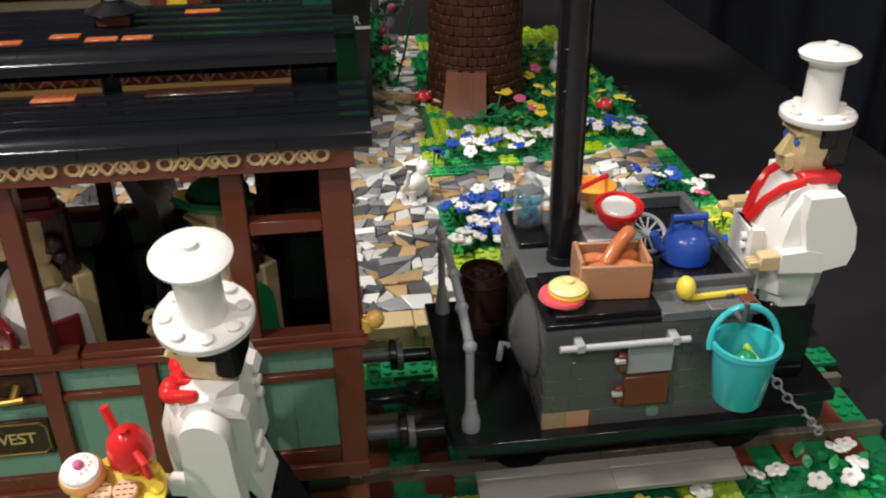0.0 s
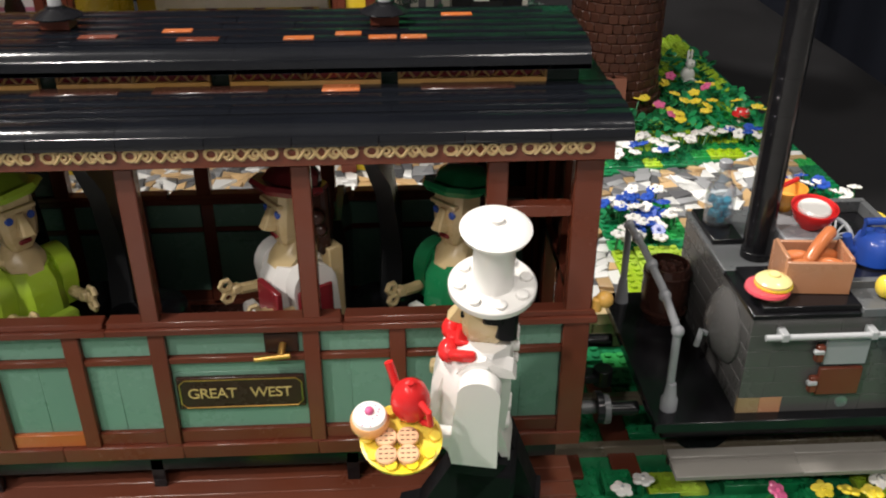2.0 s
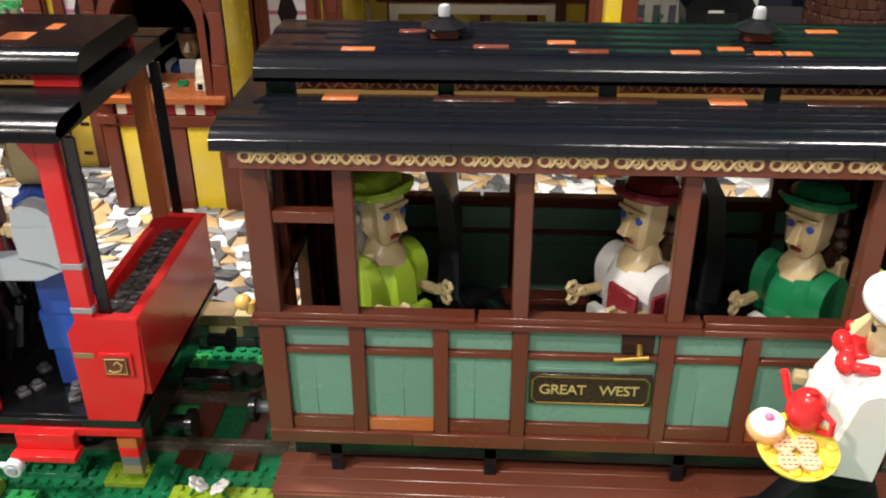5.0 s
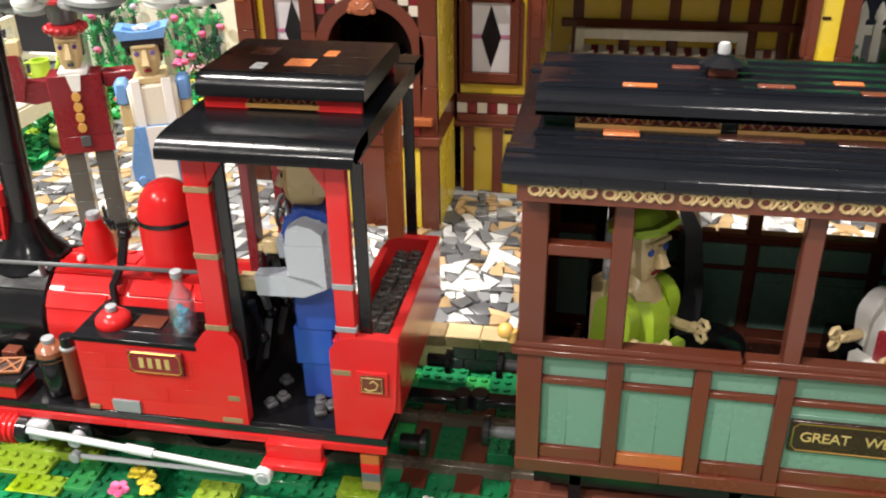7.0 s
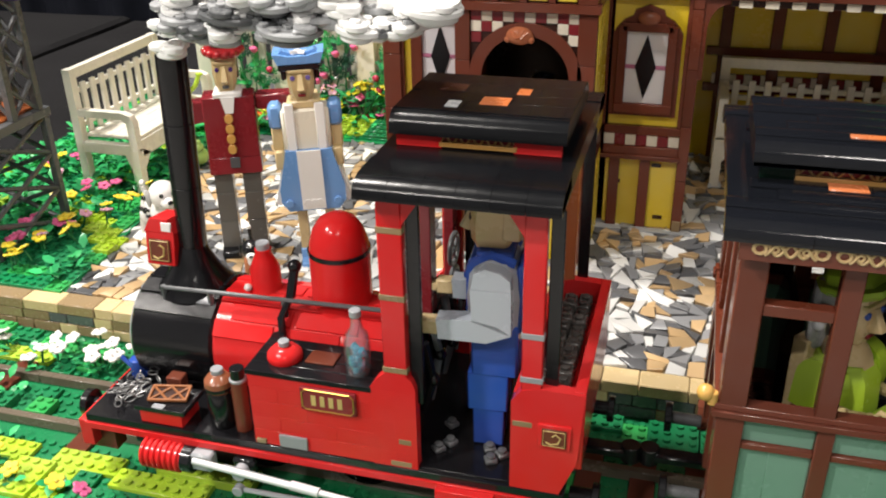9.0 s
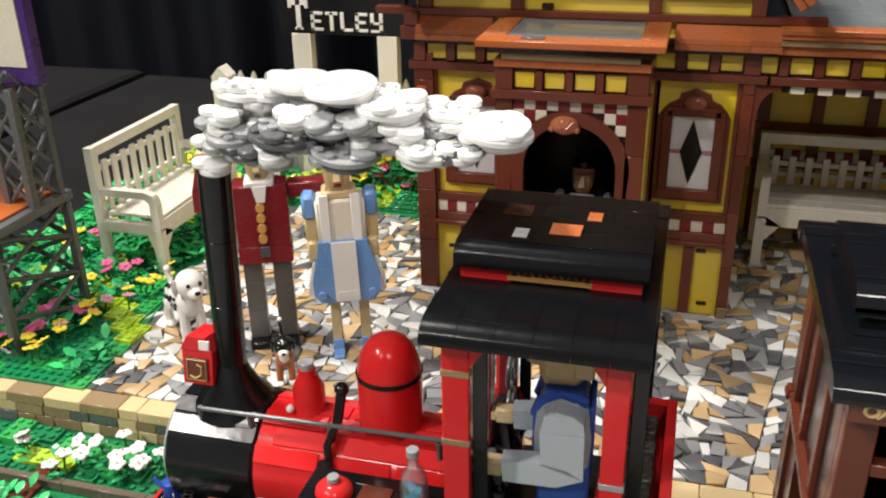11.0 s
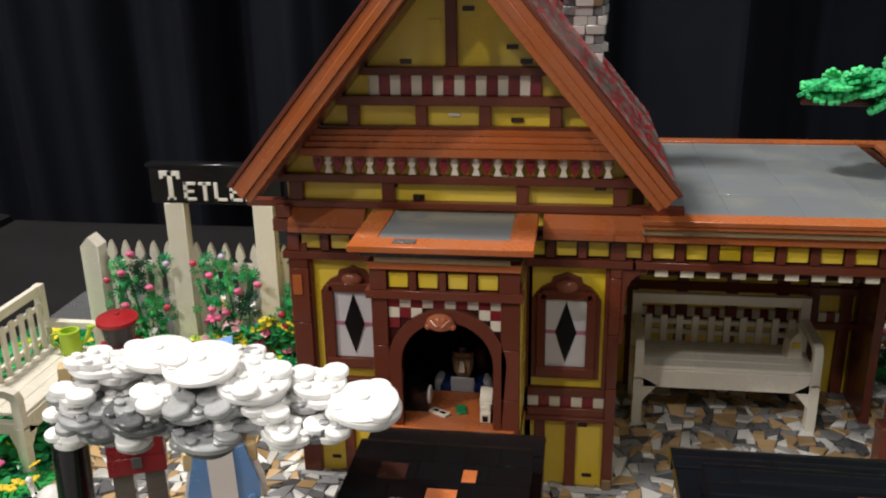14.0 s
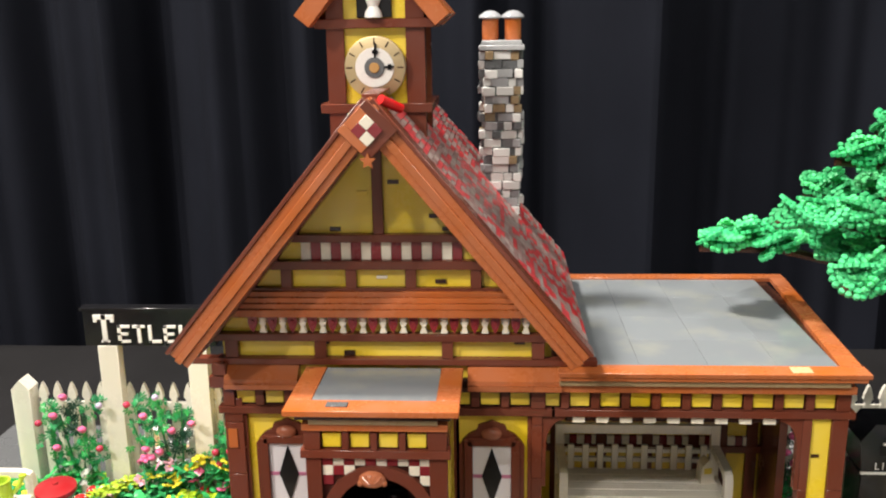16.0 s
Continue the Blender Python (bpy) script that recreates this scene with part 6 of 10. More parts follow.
# driver doll
SHIRT = plastic("shirt_grey_plastic", (0.42, 0.46, 0.52), 0.25, 0.06)
b = B(BLUE, SHIRT, TAN, DBROWN)
for s_ in (-1, 1):
    b.box(-0.75, s_ * 0.1, 0.05, 1.25, s_ * 1.6, 2.9, 0.08).box(-1.0, s_ * 0.1, 2.85, 1.6, s_ * 1.7, 5.8, 0.1)
b.box(-1.6, -1.8, 5.6, 1.35, 1.8, 9.4, 0.15)
hull(b, [(9.0, 1.55, -1.6, 2.0), (11.3, 1.65, -1.65, 2.1), (12.8, 1.5, -1.5, 2.0), (13.8, 1.0, -1.2, 1.5)], 1, 0.3)
b.box(1.35, -1.3, 8.8, 1.75, 1.3, 12.6, 0.1).box(-1.75, -1.5, 8.8, -1.4, 1.5, 13.5, 0.12)
for s_ in (-1, 1):
    b.tube([(1.65, s_ * 1.0, 12.4), (1.35, s_ * 1.2, 13.4), (0.2, s_ * 1.3, 14.15), (-1.3, s_ * 1.3, 13.6)], 0.32, 6, 0)
b.box(-1.15, -1.35, 13.6, 1.1, 1.35, 14.35, 0.15, 0)
for s_ in (-1, 1):
    lo, hi = (1.95, 3.1) if s_ > 0 else (-3.1, -1.95)
    b.prism([(-1.2, 13.3), (-0.6, 13.8), (0.3, 14.0), (1.0, 13.6), (1.15, 12.6), (-1.25, 12.6)], "y", lo + 0.02, hi - 0.02, 1)
    b.prism([(-1.25, 12.58), (1.2, 12.58), (1.1, 10.4), (-1.3, 9.6)], "y", lo, hi, 1)
    b.prism([(-1.3, 9.6), (0.2, 8.95), (3.2, 9.0), (3.3, 10.35), (1.1, 10.5), (-0.4, 10.2)], "y", lo, hi, 1)
    b.box(3.2, lo + 0.12, 9.15, 4.4, hi - 0.12, 10.2, 0.12, 2)
    for q in range(3):
        b.box(4.35, lo + 0.12 + 0.32 * q, 9.35, 4.95, lo + 0.36 + 0.32 * q, 9.9, 0.05, 2)
doll_head(b, 0.1, 0, 14.2, 0, 2, 2, 3, 1.45, 3.4)
b.box(-0.9, -0.9, 17.5, -0.2, 0.9, 17.8, 0.1, 3)
solid("driver_doll", b, at(-53.0, 43.4, 7.75, 0, 0, 184), "brick-built toy driver in blue overalls and grey shirt", "toy figure")

# ---------------------------------------------------------------- smoke cloud of round plates
cloud = thing("smoke_cloud", at(-67, 47, 34), "cloud of white and grey round toy plates over the chimney", "smoke cloud")
CLOUD_W = plastic("cloud_white_plastic", (0.90, 0.90, 0.885), 0.3, 0.03, 0.0)


def round_plate(rad, mat, slot=0, into=None):
    b = into if into is not None else B(mat)
    b.lathe((0, 0, 0), [(rad * 0.7, -0.12), (rad - 0.06, 0), (rad, 0.06), (rad, 0.32), (rad - 0.08, 0.4)], 18 if rad < 1.9 else 26, slot)
    k = int(rad)
    half = 0.5 if rad < 0.9 or 0.9 < rad < 1.2 or rad > 1.9 else 0
    for i in range(-k - 1, k + 1):
        for j in range(-k - 1, k + 1):
            x, y = i + half, j + half
            if math.hypot(x, y) < rad - 0.24:
                b.stud(x, y, 0.4, slot, 8)
    return b if into is not None else b.mesh("round_plate")


pl = {(rad, i): round_plate(rad, mat) for rad in (0.72, 0.98, 1.48, 1.98, 2.4) for i, mat in enumerate((CLOUD_W, LGREY, DGREY))}
rc = random.Random(14)
extra = B(CLOUD_W, LGREY, DGREY)
plates = 0
sizes = [0.72, 0.98, 1.48, 1.98, 2.4]


def puff(k, mat, m):
    """One round plate; past three hundred they join one mesh."""
    global plates
    if plates < 300:
        part("round_plate", pl[sizes[k], mat], cloud, m=m)
    else:
        t = m.translation / S
        extra.M = Matrix.Translation(t) @ m.to_quaternion().to_matrix().to_4x4()
        round_plate(sizes[k], None, mat, extra)
    plates += 1


# the plates one can tell apart: place, size step, shade
FRONT = [(-2.5, 0.0, 3.0, 3, 0), (0.4, -1.2, 3.2, 3, 0), (3.4, -1.5, 2.55, 3, 0), (9.4, -1.5, 1.45, 3, 0), (6.7, -0.5, 2.1, 2, 0), (-6.2, -0.5, 2.45, 2, 0),
         (-6.7, -2.0, 1.3, 1, 0), (-8.5, -0.5, -2.4, 1, 0), (-2.8, -2.5, 0.75, 3, 2), (1.1, -2.7, 0.15, 3, 1), (-6.3, -2.0, 0.35, 2, 1), (-3.1, -3.0, -0.4, 1, 0),
         (5.4, -2.4, 0.25, 2, 0), (4.3, -2.4, 1.2, 1, 0), (0.3, -2.7, 1.6, 2, 1), (-1.8, -2.7, 1.7, 1, 0), (7.5, -2.0, 0.15, 1, 0), (2.2, -2.8, 1.7, 1, 1)]
REAR = [(-5.0, -2.6, -0.4, 1, 2), (-7.6, -1.0, 0.4, 1, 1), (-8.3, -0.6, -0.9, 1, 0), (-4.4, 0.4, 2.9, 2, 0), (2.0, 1.2, 2.7, 3, 0), (-2.2, 2.0, 2.1, 3, 0),
        (5.2, 1.2, 1.9, 2, 0), (-5.6, 1.8, 1.4, 2, 0), (0.6, 2.6, 0.8, 3, 1), (4.0, 2.4, 0.6, 2, 1), (-3.0, 2.8, 0.2, 2, 2), (7.6, 0.6, 1.0, 2, 0), (-7.2, 0.9, 0.6, 2, 1)]
CLUMPS = FRONT + REAR
for i, (x, y, z, k, mat) in enumerate(CLUMPS):
    if y > 0:
        y, z = 0.6 * y, z - 0.5 - 0.07 * max(x, 0)
    base = at(x, y, z, 1.5 - 2.5 * y, rc.gauss(0, 4), rc.uniform(0, 90))
    puff(k, mat, base)
    # the plate below is one step greyer on the left and middle
    if k > 1:
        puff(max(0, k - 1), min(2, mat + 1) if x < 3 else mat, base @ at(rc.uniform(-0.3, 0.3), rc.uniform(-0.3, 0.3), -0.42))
    if k > 1 and i > 4:
        puff(k - 2 if mat else k - 1, mat if mat < 2 else 1, base @ at(rc.uniform(-0.5, 0.5), rc.uniform(-0.3, 0.5), 0.42))
    for q in range(3):
        puff(0, mat, base @ at(sizes[k] * 0.7 * math.cos(q * 2.1 + i), sizes[k] * 0.7 * math.sin(q * 2.1 + i), 0.42 if q or k < 2 else -0.42))
# small plates that fill the cloud between them
for i in range(190):
    a, b2 = rc.choice(CLUMPS), rc.choice(CLUMPS)
    if math.hypot(a[0] - b2[0], a[1] - b2[1]) > 4.6:
        continue
    f = rc.random()
    x, y, z = (a[j] + (b2[j] - a[j]) * f for j in range(3))
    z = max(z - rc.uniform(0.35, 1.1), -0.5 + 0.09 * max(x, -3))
    # plates low in the cloud are more often grey
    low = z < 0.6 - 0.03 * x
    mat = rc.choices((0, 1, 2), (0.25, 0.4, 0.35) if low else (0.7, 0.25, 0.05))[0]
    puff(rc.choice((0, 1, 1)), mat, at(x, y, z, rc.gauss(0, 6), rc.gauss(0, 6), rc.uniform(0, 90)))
for x, y, z, rad, tx in ((-2.5, -0.2, 3.42, 1.9, 3), (0.5, -1.4, 3.55, 2.05, 9), (9.4, -1.6, 1.85, 1.85, 8)):
    dish = B(CLOUD_W).lathe((0, 0, 0), [(rad * 0.72, -0.2), (rad, 0.0), (rad, 0.22), (rad - 0.12, 0.3), (rad * 0.5, 0.4), (0.34, 0.42), (0.3, 0.58), (0, 0.6)], 34)
    part("round_dish", dish, cloud, "smooth white dish", m=at(x, y, z, tx, 0, 0))
tagged(part("plate_rest", extra, cloud), kind="stuff")

# ---------------------------------------------------------------- station house
st = thing("station_house", at(0, 0, 0), "yellow timber-framed toy station with brown beams and steep gable", "building")
WY = 87.6  # face of the yellow walls
HX0, HX1 = -75.0, -41.3


def sb(name, mat, x0, y0, z0, x1, y1, z1, b=0.06, label="", parent=None):
    return bx(name, parent or st, mat, x0, y0, z0, x1, y1, z1, b, label)


# shell
front_wall = B(YELLOW)
for a, b2, z0, z1 in ((HX0, -66.0, PZ, 37.6), (-50.6, HX1 - 0.9, PZ, 37.6), (-66.0, -50.6, 30.5, 37.6)):
    front_wall.box(a, WY, z0, b2, WY + 1.0, z1, 0.02)
part("wall", front_wall, st, "bright yellow front wall")
sb("wall", YELLOW, HX0, WY + 1.0, PZ, HX0 + 1, 110, 37.6, 0.03)
sb("wall", YELLOW, HX1 - 1.9, WY + 1.0, PZ, HX1 - 0.9, 110, 37.6, 0.03)
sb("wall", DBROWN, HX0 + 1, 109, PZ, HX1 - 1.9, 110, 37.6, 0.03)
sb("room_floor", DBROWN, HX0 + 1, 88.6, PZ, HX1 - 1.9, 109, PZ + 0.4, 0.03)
part("gable_wall", B(YELLOW).prism([(-75.5, 37.6), (-40.2, 37.6), (-57.8, 59.2)], "y", WY, WY + 1.0), st, "yellow gable wall")
# corner posts and beams of the ground floor
T = 87.0
for x, w in ((HX0 - 0.2, 2.0), (HX1 - 1.8, 1.1)):
    z = PZ
    while z < 30:
        h = min(6.0, 30.2 - z)
        sb("post", BROWN, x, T - 0.3, z + 0.01, x + w, T + 0.7, z + h - 0.01, 0.07)
        z += h
sb("corner_tile", DTAN, HX1 - 1.7, T - 0.5, PZ, HX1 - 0.8, T - 0.3, PZ + 1.4, 0.05)
sb("corner_tile", ORANGE, HX0 + 0.1, T - 0.45, 24.6, HX0 + 1.1, T - 0.3, 26.8, 0.05)


def wing(x0, x1, studs_at):
    """The wall either side of the bay: beams, dado, panels."""
    sb("beam", BROWN, x0, T - 0.2, 12.1, x1, T + 0.7, 13.0, 0.06)
    sb("beam", BROWN, x0 - 0.3, T - 0.5, 11.6, x1 + 0.3, T + 0.7, 12.1, 0.06)
    sb("beam", BROWN, x0, T - 0.1, 14.3, x1, T + 0.7, 15.2, 0.06)
    n = int((x1 - x0) / 0.98)
    for i in range(n):
        sb("check", (CREAM, DRED)[i % 2], x0 + i * (x1 - x0) / n, T + 0.15, 13.0, x0 + (i + 1) * (x1 - x0) / n - 0.02, T + 0.7, 14.3, 0.04)
    for x in studs_at:
        sb("stud_post", BROWN, x - 0.55, T + 0.0, PZ, x + 0.55, T + 0.7, 11.6, 0.06)
    for x, z0 in ((x0 + 0.8, 5.0), (x1 - 2.6, 10.6), (x0 + 1.0, 8.5), (x1 - 2.0, 4.6)):
        sb("wall_clip", DBROWN, x, T + 0.45, z0, x + 1.0, T + 0.62, z0 + 0.4, 0.03)


wing(-50.9, -43.1, (-49.6, -46.4))
wing(-73.0, -65.8, (-70.0,))
sb("kerb", LGREY, HX0 - 0.5, 86.0, PZ, HX1 + 0.4, 87.0, PZ + 0.2, 0.03)
# upper band with yellow blocks
sb("beam", BROWN, HX0 - 0.7, T - 0.5, 28.55, HX1 + 0.6, T + 0.7, 29.35, 0.06)
sb("band_wall", DBROWN, HX0, T + 0.2, 29.35, HX1, T + 0.6, 32.4, 0.03)


def blocks(first, n, y, z0, z1, pitch, w, parent=st):
    """A band of yellow blocks between brown posts."""
    for i in range(n):
        x = first + i * pitch
        sb("yellow_block", YELLOW, x - w / 2, y, z0, x + w / 2, y + 0.5, z1, 0.07, "", parent)
        if i < n - 1:
            sb("band_post", BROWN, x + w / 2 + 0.12, y - 0.35, z0 - 0.15, x + pitch - w / 2 - 0.12, y + 0.5, z1 + 0.2, 0.06, "", parent)


blocks(-72.8, 3, T - 0.1, 29.65, 31.15, 3.05, 1.9)
blocks(-50.4, 3, T - 0.1, 29.65, 31.15, 3.05, 1.95)
for x0, x1 in ((HX0 - 0.1, -73.9), (-43.2, HX1 - 0.4)):
    sb("band_post", BROWN, x0, T - 0.45, 29.4, x1, T + 0.4, 31.3, 0.06)
# sloping brown fascia under the gable
for a, b2 in ((HX0 + 0.4, -67), (-49.6, -43), (-43, HX1 + 1.0)):
    part("fascia", B(ORANGE).prism([(85.6, 32.3), (85.6, 32.75), (86.9, 33.95), (87.6, 33.95), (87.6, 32.3)], "x", a, b2), st, "sloping orange-brown fascia")
    part("fascia_rim", B(ORANGE).prism([(85.35, 31.75), (85.35, 32.28), (87.6, 32.28), (87.6, 31.75)], "x", a + 0.02, b2 + 0.1), st)
part("fascia", B(DBROWN).prism([(86.2, 31.3), (86.2, 31.75), (87.6, 31.75), (87.6, 31.3)], "x", HX0 + 0.4, HX1 + 1.0), st)
for i in range(2):
    part("corbel", B(BROWN).box(HX0 - 1.3 + i * 0.4, 86, 31.6 + i * 1.4, HX0 + 0.6, 89, 32.9 + i * 1.4, 0.06), st)
# gable timbering
G = T - 0.1


def gx(z):
    """Half width of the gable at a height."""
    return (60.8 - z) * 0.825


def hbeam(z0, z1, mat=BROWN, y0=G - 0.3, trim=0.3):
    w = gx(z1) - trim
    sb("gable_beam", mat, -57.8 - w, y0, z0, -57.8 + w, WY + 0.1, z1, 0.06)


hbeam(34.0, 34.7)
hbeam(36.55, 37.35)
for x, w in ((-73.9, 1.4), (-64.65, 1.25), (-51.65, 1.15), (-42.5, 1.3)):
    sb("gable_post", BROWN, x - w / 2, G - 0.1, 34.7, x + w / 2, WY + 0.1, 36.55, 0.05)
for x, z0 in ((-62.3, 34.8), (-44.9, 36.1)):
    sb("wall_clip", DBROWN, x, WY - 0.3, z0, x + 1.1, WY + 0.05, z0 + 0.5, 0.03)
sb("wall_clip", DTAN, -54.4, WY - 0.9, 37.36, -52.4, WY - 0.1, 37.55, 0.03)
tulip = B(CREAM).ball((0, 0, 0.72), 0.44, 1, 1, 1, 0, 10, 6).cyl((0, -0.2, -0.3), 0.24, 0.75, "y", 8, 0).prism([(-0.42, 0.42), (0.42, 0.42), (0.1, -0.1), (-0.1, -0.1)], "y", -0.3, 0.12, 0).prism([(-0.16, -0.1), (0.16, -0.1), (0.38, -0.72), (-0.38, -0.72)], "y", -0.25, 0.12, 0)
red_tulip = B(DRED).prism([(-0.46, 1.12), (0.46, 1.12), (0.48, 0.35), (0.3, -0.2), (0, -0.72), (-0.3, -0.2), (-0.48, 0.35)], "y", -0.35, 0.1, 0).cyl((0, -0.5, 0.45), 0.26, 0.3, "y", 10)
tm, rm_ = tulip.mesh("finial"), red_tulip.mesh("finial")
for i in range(14):
    x = -71.4 + i * 2.05
    part("finial", rm_, st, "dark red finial", m=at(x, WY - 0.85, 38.25))
    part("finial", tm, st, "cream carved finial", m=at(x + 1.02, WY - 0.85, 38.25))
for q, (z0, z1, y0, w) in enumerate(((39.4, 40.2, 85.7, gx(39.8) - 1.0), (40.2, 40.75, 86.0, gx(41.8) - 0.7), (40.75, 41.3, 86.25, gx(41.8) - 0.75), (41.3, 41.85, 86.5, gx(41.8) - 0.8))):
    sb("gable_shelf", ORANGE, -57.8 - w, y0, z0, -57.8 + w, WY + 0.1, z1, 0.05)
sb("gable_beam", BROWN, -57.8 - gx(42.2) + 0.6, G - 0.05, 41.85, -57.8 + gx(42.2) - 0.6, WY + 0.1, 42.15, 0.04)
hbeam(44.1, 45.0)
for x in (-67.75, -61.2, -55.2, -48.7):
    sb("gable_post", BROWN, x - 0.55, G - 0.1, 42.15, x + 0.55, WY + 0.1, 44.1, 0.05)
sb("wall_clip", CREAM, -58.7, WY - 0.2, 43.0, -57.6, WY + 0.05, 43.3, 0.02)
sb("wall_clip", DBROWN, -52.8, WY - 0.2, 42.5, -51.7, WY + 0.05, 42.9, 0.02)
for i in range(16):
    x0 = -66.2 + 1.012 * i
    sb("check", (CREAM, DRED)[i % 2], x0, WY - 0.35, 45.0, x0 + 0.985, WY + 0.1, 46.92, 0.04)
hbeam(46.92, 47.7)
sb("gable_post", BROWN, -58.8, G - 0.1, 47.7, -57.75, WY + 0.1, 57.6, 0.06)
for x, z0, mat in ((-57.3, 52.6, DBROWN), (-60.4, 51.5, YELLOW), (-63.2, 47.9, DBROWN), (-53.3, 49.2, DBROWN), (-52.0, 47.9, DBROWN), (-64.9, 36.0, DBROWN)):
    sb("wall_clip", mat, x, WY - 0.2, z0, x + 1.1, WY + 0.05, z0 + 0.42, 0.02)
# barge boards
AX, AZ = -57.8, 61.6
SLOPE = math.atan2(AZ - 38.0, 19.6)
L = math.hypot(AZ - 38.0, 19.6)
for s in (-1, 1):
    for off, wd, y0, y1 in ((0.0, 0.75, 79.3, 81.4), (-0.75, 0.7, 78.9, 81.4), (-1.45, 0.7, 79.3, 81.4)):
        bb = B(ORANGE)
        bb.M = turn(AX, 0, AZ, 0, 0, 0) @ Matrix.Rotation(s * SLOPE, 4, "Y") @ Matrix.Diagonal((s, 1, 1, 1))
        bb.box(0, y0, off - wd, L + 0.17, y1, off, 0.05)
        if s < 0:
            bb.f = [tuple(reversed(f)) for f in bb.f]
        part("barge_board", bb, st, "orange-brown grooved barge board")
    dk = B(BROWN)
    dk.M = turn(AX, 0, AZ, 0, 0, 0) @ Matrix.Rotation(s * SLOPE, 4, "Y") @ Matrix.Diagonal((s, 1, 1, 1))
    dk.box(0.5, 81.4, -2.3, L - 0.2, 87.5, -1.5, 0.05).box(0.3, 79.1, 0.02, L + 0.25, 81.4, 0.42, 0.05)
    if s < 0:
        dk.f = [tuple(reversed(f)) for f in dk.f]
    part("soffit", dk, st, "dark brown soffit")
# apex badge
badge = B(ORANGE, BROWN)
badge.M = turn(AX, 78.6, 58.9, 0, 45, 0)
badge.box(-1.9, 0, -1.9, 1.9, 1.6, 1.9, 0.06, 1).box(-1.85, -0.12, -1.85, 1.0, 0, -0.98, 0.04, 0).box(-1.85, -0.12, -0.98, -0.98, 0, 1.0, 0.04, 0)
bd = part("apex_badge", badge, st, "diamond badge with cream and dark red checks")
for i in range(4):
    cb = B((DRED, CREAM, CREAM, DRED)[i])
    cb.M = badge.M
    cb.box(-1.0 + (i % 2), -0.28, -1.0 + (i // 2), -0.02 + (i % 2), -0.12, -0.02 + (i // 2), 0.03)
    part("badge_tile", cb, bd)
star = B(ORANGE).prism([((0.75 if k % 2 == 0 else 0.33) * math.sin(k * math.pi / 5), (0.75 if k % 2 == 0 else 0.33) * math.cos(k * math.pi / 5)) for k in range(10)], "y", -0.15, 0.2)
part("star", star, bd, "small orange star", m=at(AX, 78.3, 56.25))
# steep roof of shingles
roof = part("roof", B(DBROWN).prism([(AX - 19.4, 37.4), (AX, AZ - 0.2), (AX + 19.4, 37.4), (AX + 18.0, 37.4), (AX, AZ - 2.0), (AX - 18.0, 37.4)], "y", 81.4, 117), st, "steep shingled roof, greyish rose with red tiles")
SHINGLE = [plastic("shingle_grey", (0.27, 0.20, 0.185), 0.35, 0.2, gloss=0.3), plastic("shingle_rose", (0.24, 0.135, 0.125), 0.35, 0.2, gloss=0.3), plastic("shingle_red", (0.46, 0.012, 0.02), 0.3, 0.12, gloss=0.3)]
rs = random.Random(31)
sh = {(i, w): None for i in range(3) for w in (1, 2)}
for i in range(3):
    for w in (1, 2):
        sh[i, w] = B(SHINGLE[i]).box(-0.1, 0.02, 0, 0.85, w - 0.02, 0.2, 0.04).mesh("shingle")
far = B(*SHINGLE)
named = 0
for s in (1, -1):
    rows = int(L / 0.68)
    for k in range(rows):
        d = 1.2 + k * (L - 1.2) / rows
        y = 81.5 - rs.random()
        while y < 116.4:
            w = rs.choice((1, 2, 2, 2))
            i = rs.choices((0, 1, 2), (0.33, 0.29, 0.38))[0]
            p = (AX + s * d * math.cos(SLOPE), y, AZ - 0.05 - d * math.sin(SLOPE))
            rotm = Matrix.Rotation(SLOPE - 0.08, 4, "Y") if s > 0 else Matrix.Rotation(math.pi, 4, "Z") @ Matrix.Rotation(SLOPE - 0.08, 4, "Y")
            if s > 0 and y > 81.4 and named < 300 and y < 97:
                part("shingle", sh[i, w], roof, m=Matrix.Translation(Vector(p) * S) @ rotm)
                named += 1
            elif y > 81.4:
                far.M = Matrix.Translation(p) @ rotm
                far.box(-0.1, 0.02, 0, 0.85, (w - 0.02), 0.2, 0.04, i) if s > 0 else far.box(-0.1, -w + 0.02, 0, 0.85, -0.02, 0.2, 0.04, i)
            y += w
tagged(part("shingles", far, roof), kind="stuff")
part("ridge", B(BROWN).box(AX - 0.8, 81.4, AZ - 0.5, AX + 0.8, 117, AZ + 0.2, 0.06), roof)
part("ridge_tube", B(RED).tube([(AX + 1.0, 80.5, AZ - 0.2), (AX + 2.6, 82.2, AZ - 1.2)], 0.45, 10), roof, "bright red ridge pin")

# bay window
BY, BX0, BX1 = 77.0, -64.5, -51.2
bay = part("bay", B(BROWN).box(BX0, BY + 0.4, PZ, BX0 + 0.8, WY, 30.2, 0.05).box(BX1 - 0.8, BY + 0.4, PZ, BX1, WY, 30.2, 0.05), st, "brown timbered ticket bay")
for x, w in ((BX0, 1.45), (BX1 - 1.7, 1.7)):
    for a, b2 in ((PZ, 13.0), (13.9, 19), (19, 24), (24, 28.75)):
        sb("bay_post", BROWN, x, BY - 0.1, a, x + w, BY + 0.9, b2, 0.07, "", bay)
    sb("post_cap", BROWN, x - 0.3, BY - 0.6, 13.0, x + w + 0.3, BY + 0.9, 13.9, 0.07, "", bay)
for x in (-61.4, -54.6):
    sb("bay_panel", YELLOW, x - 1.5, BY + 0.3, PZ, x + 1.5, BY + 0.9, 12.6, 0.04, "yellow panel", bay)
sb("bay_panel", BROWN, -59.8, BY + 0.1, PZ, -56.2, BY + 0.9, 12.6, 0.04, "", bay)
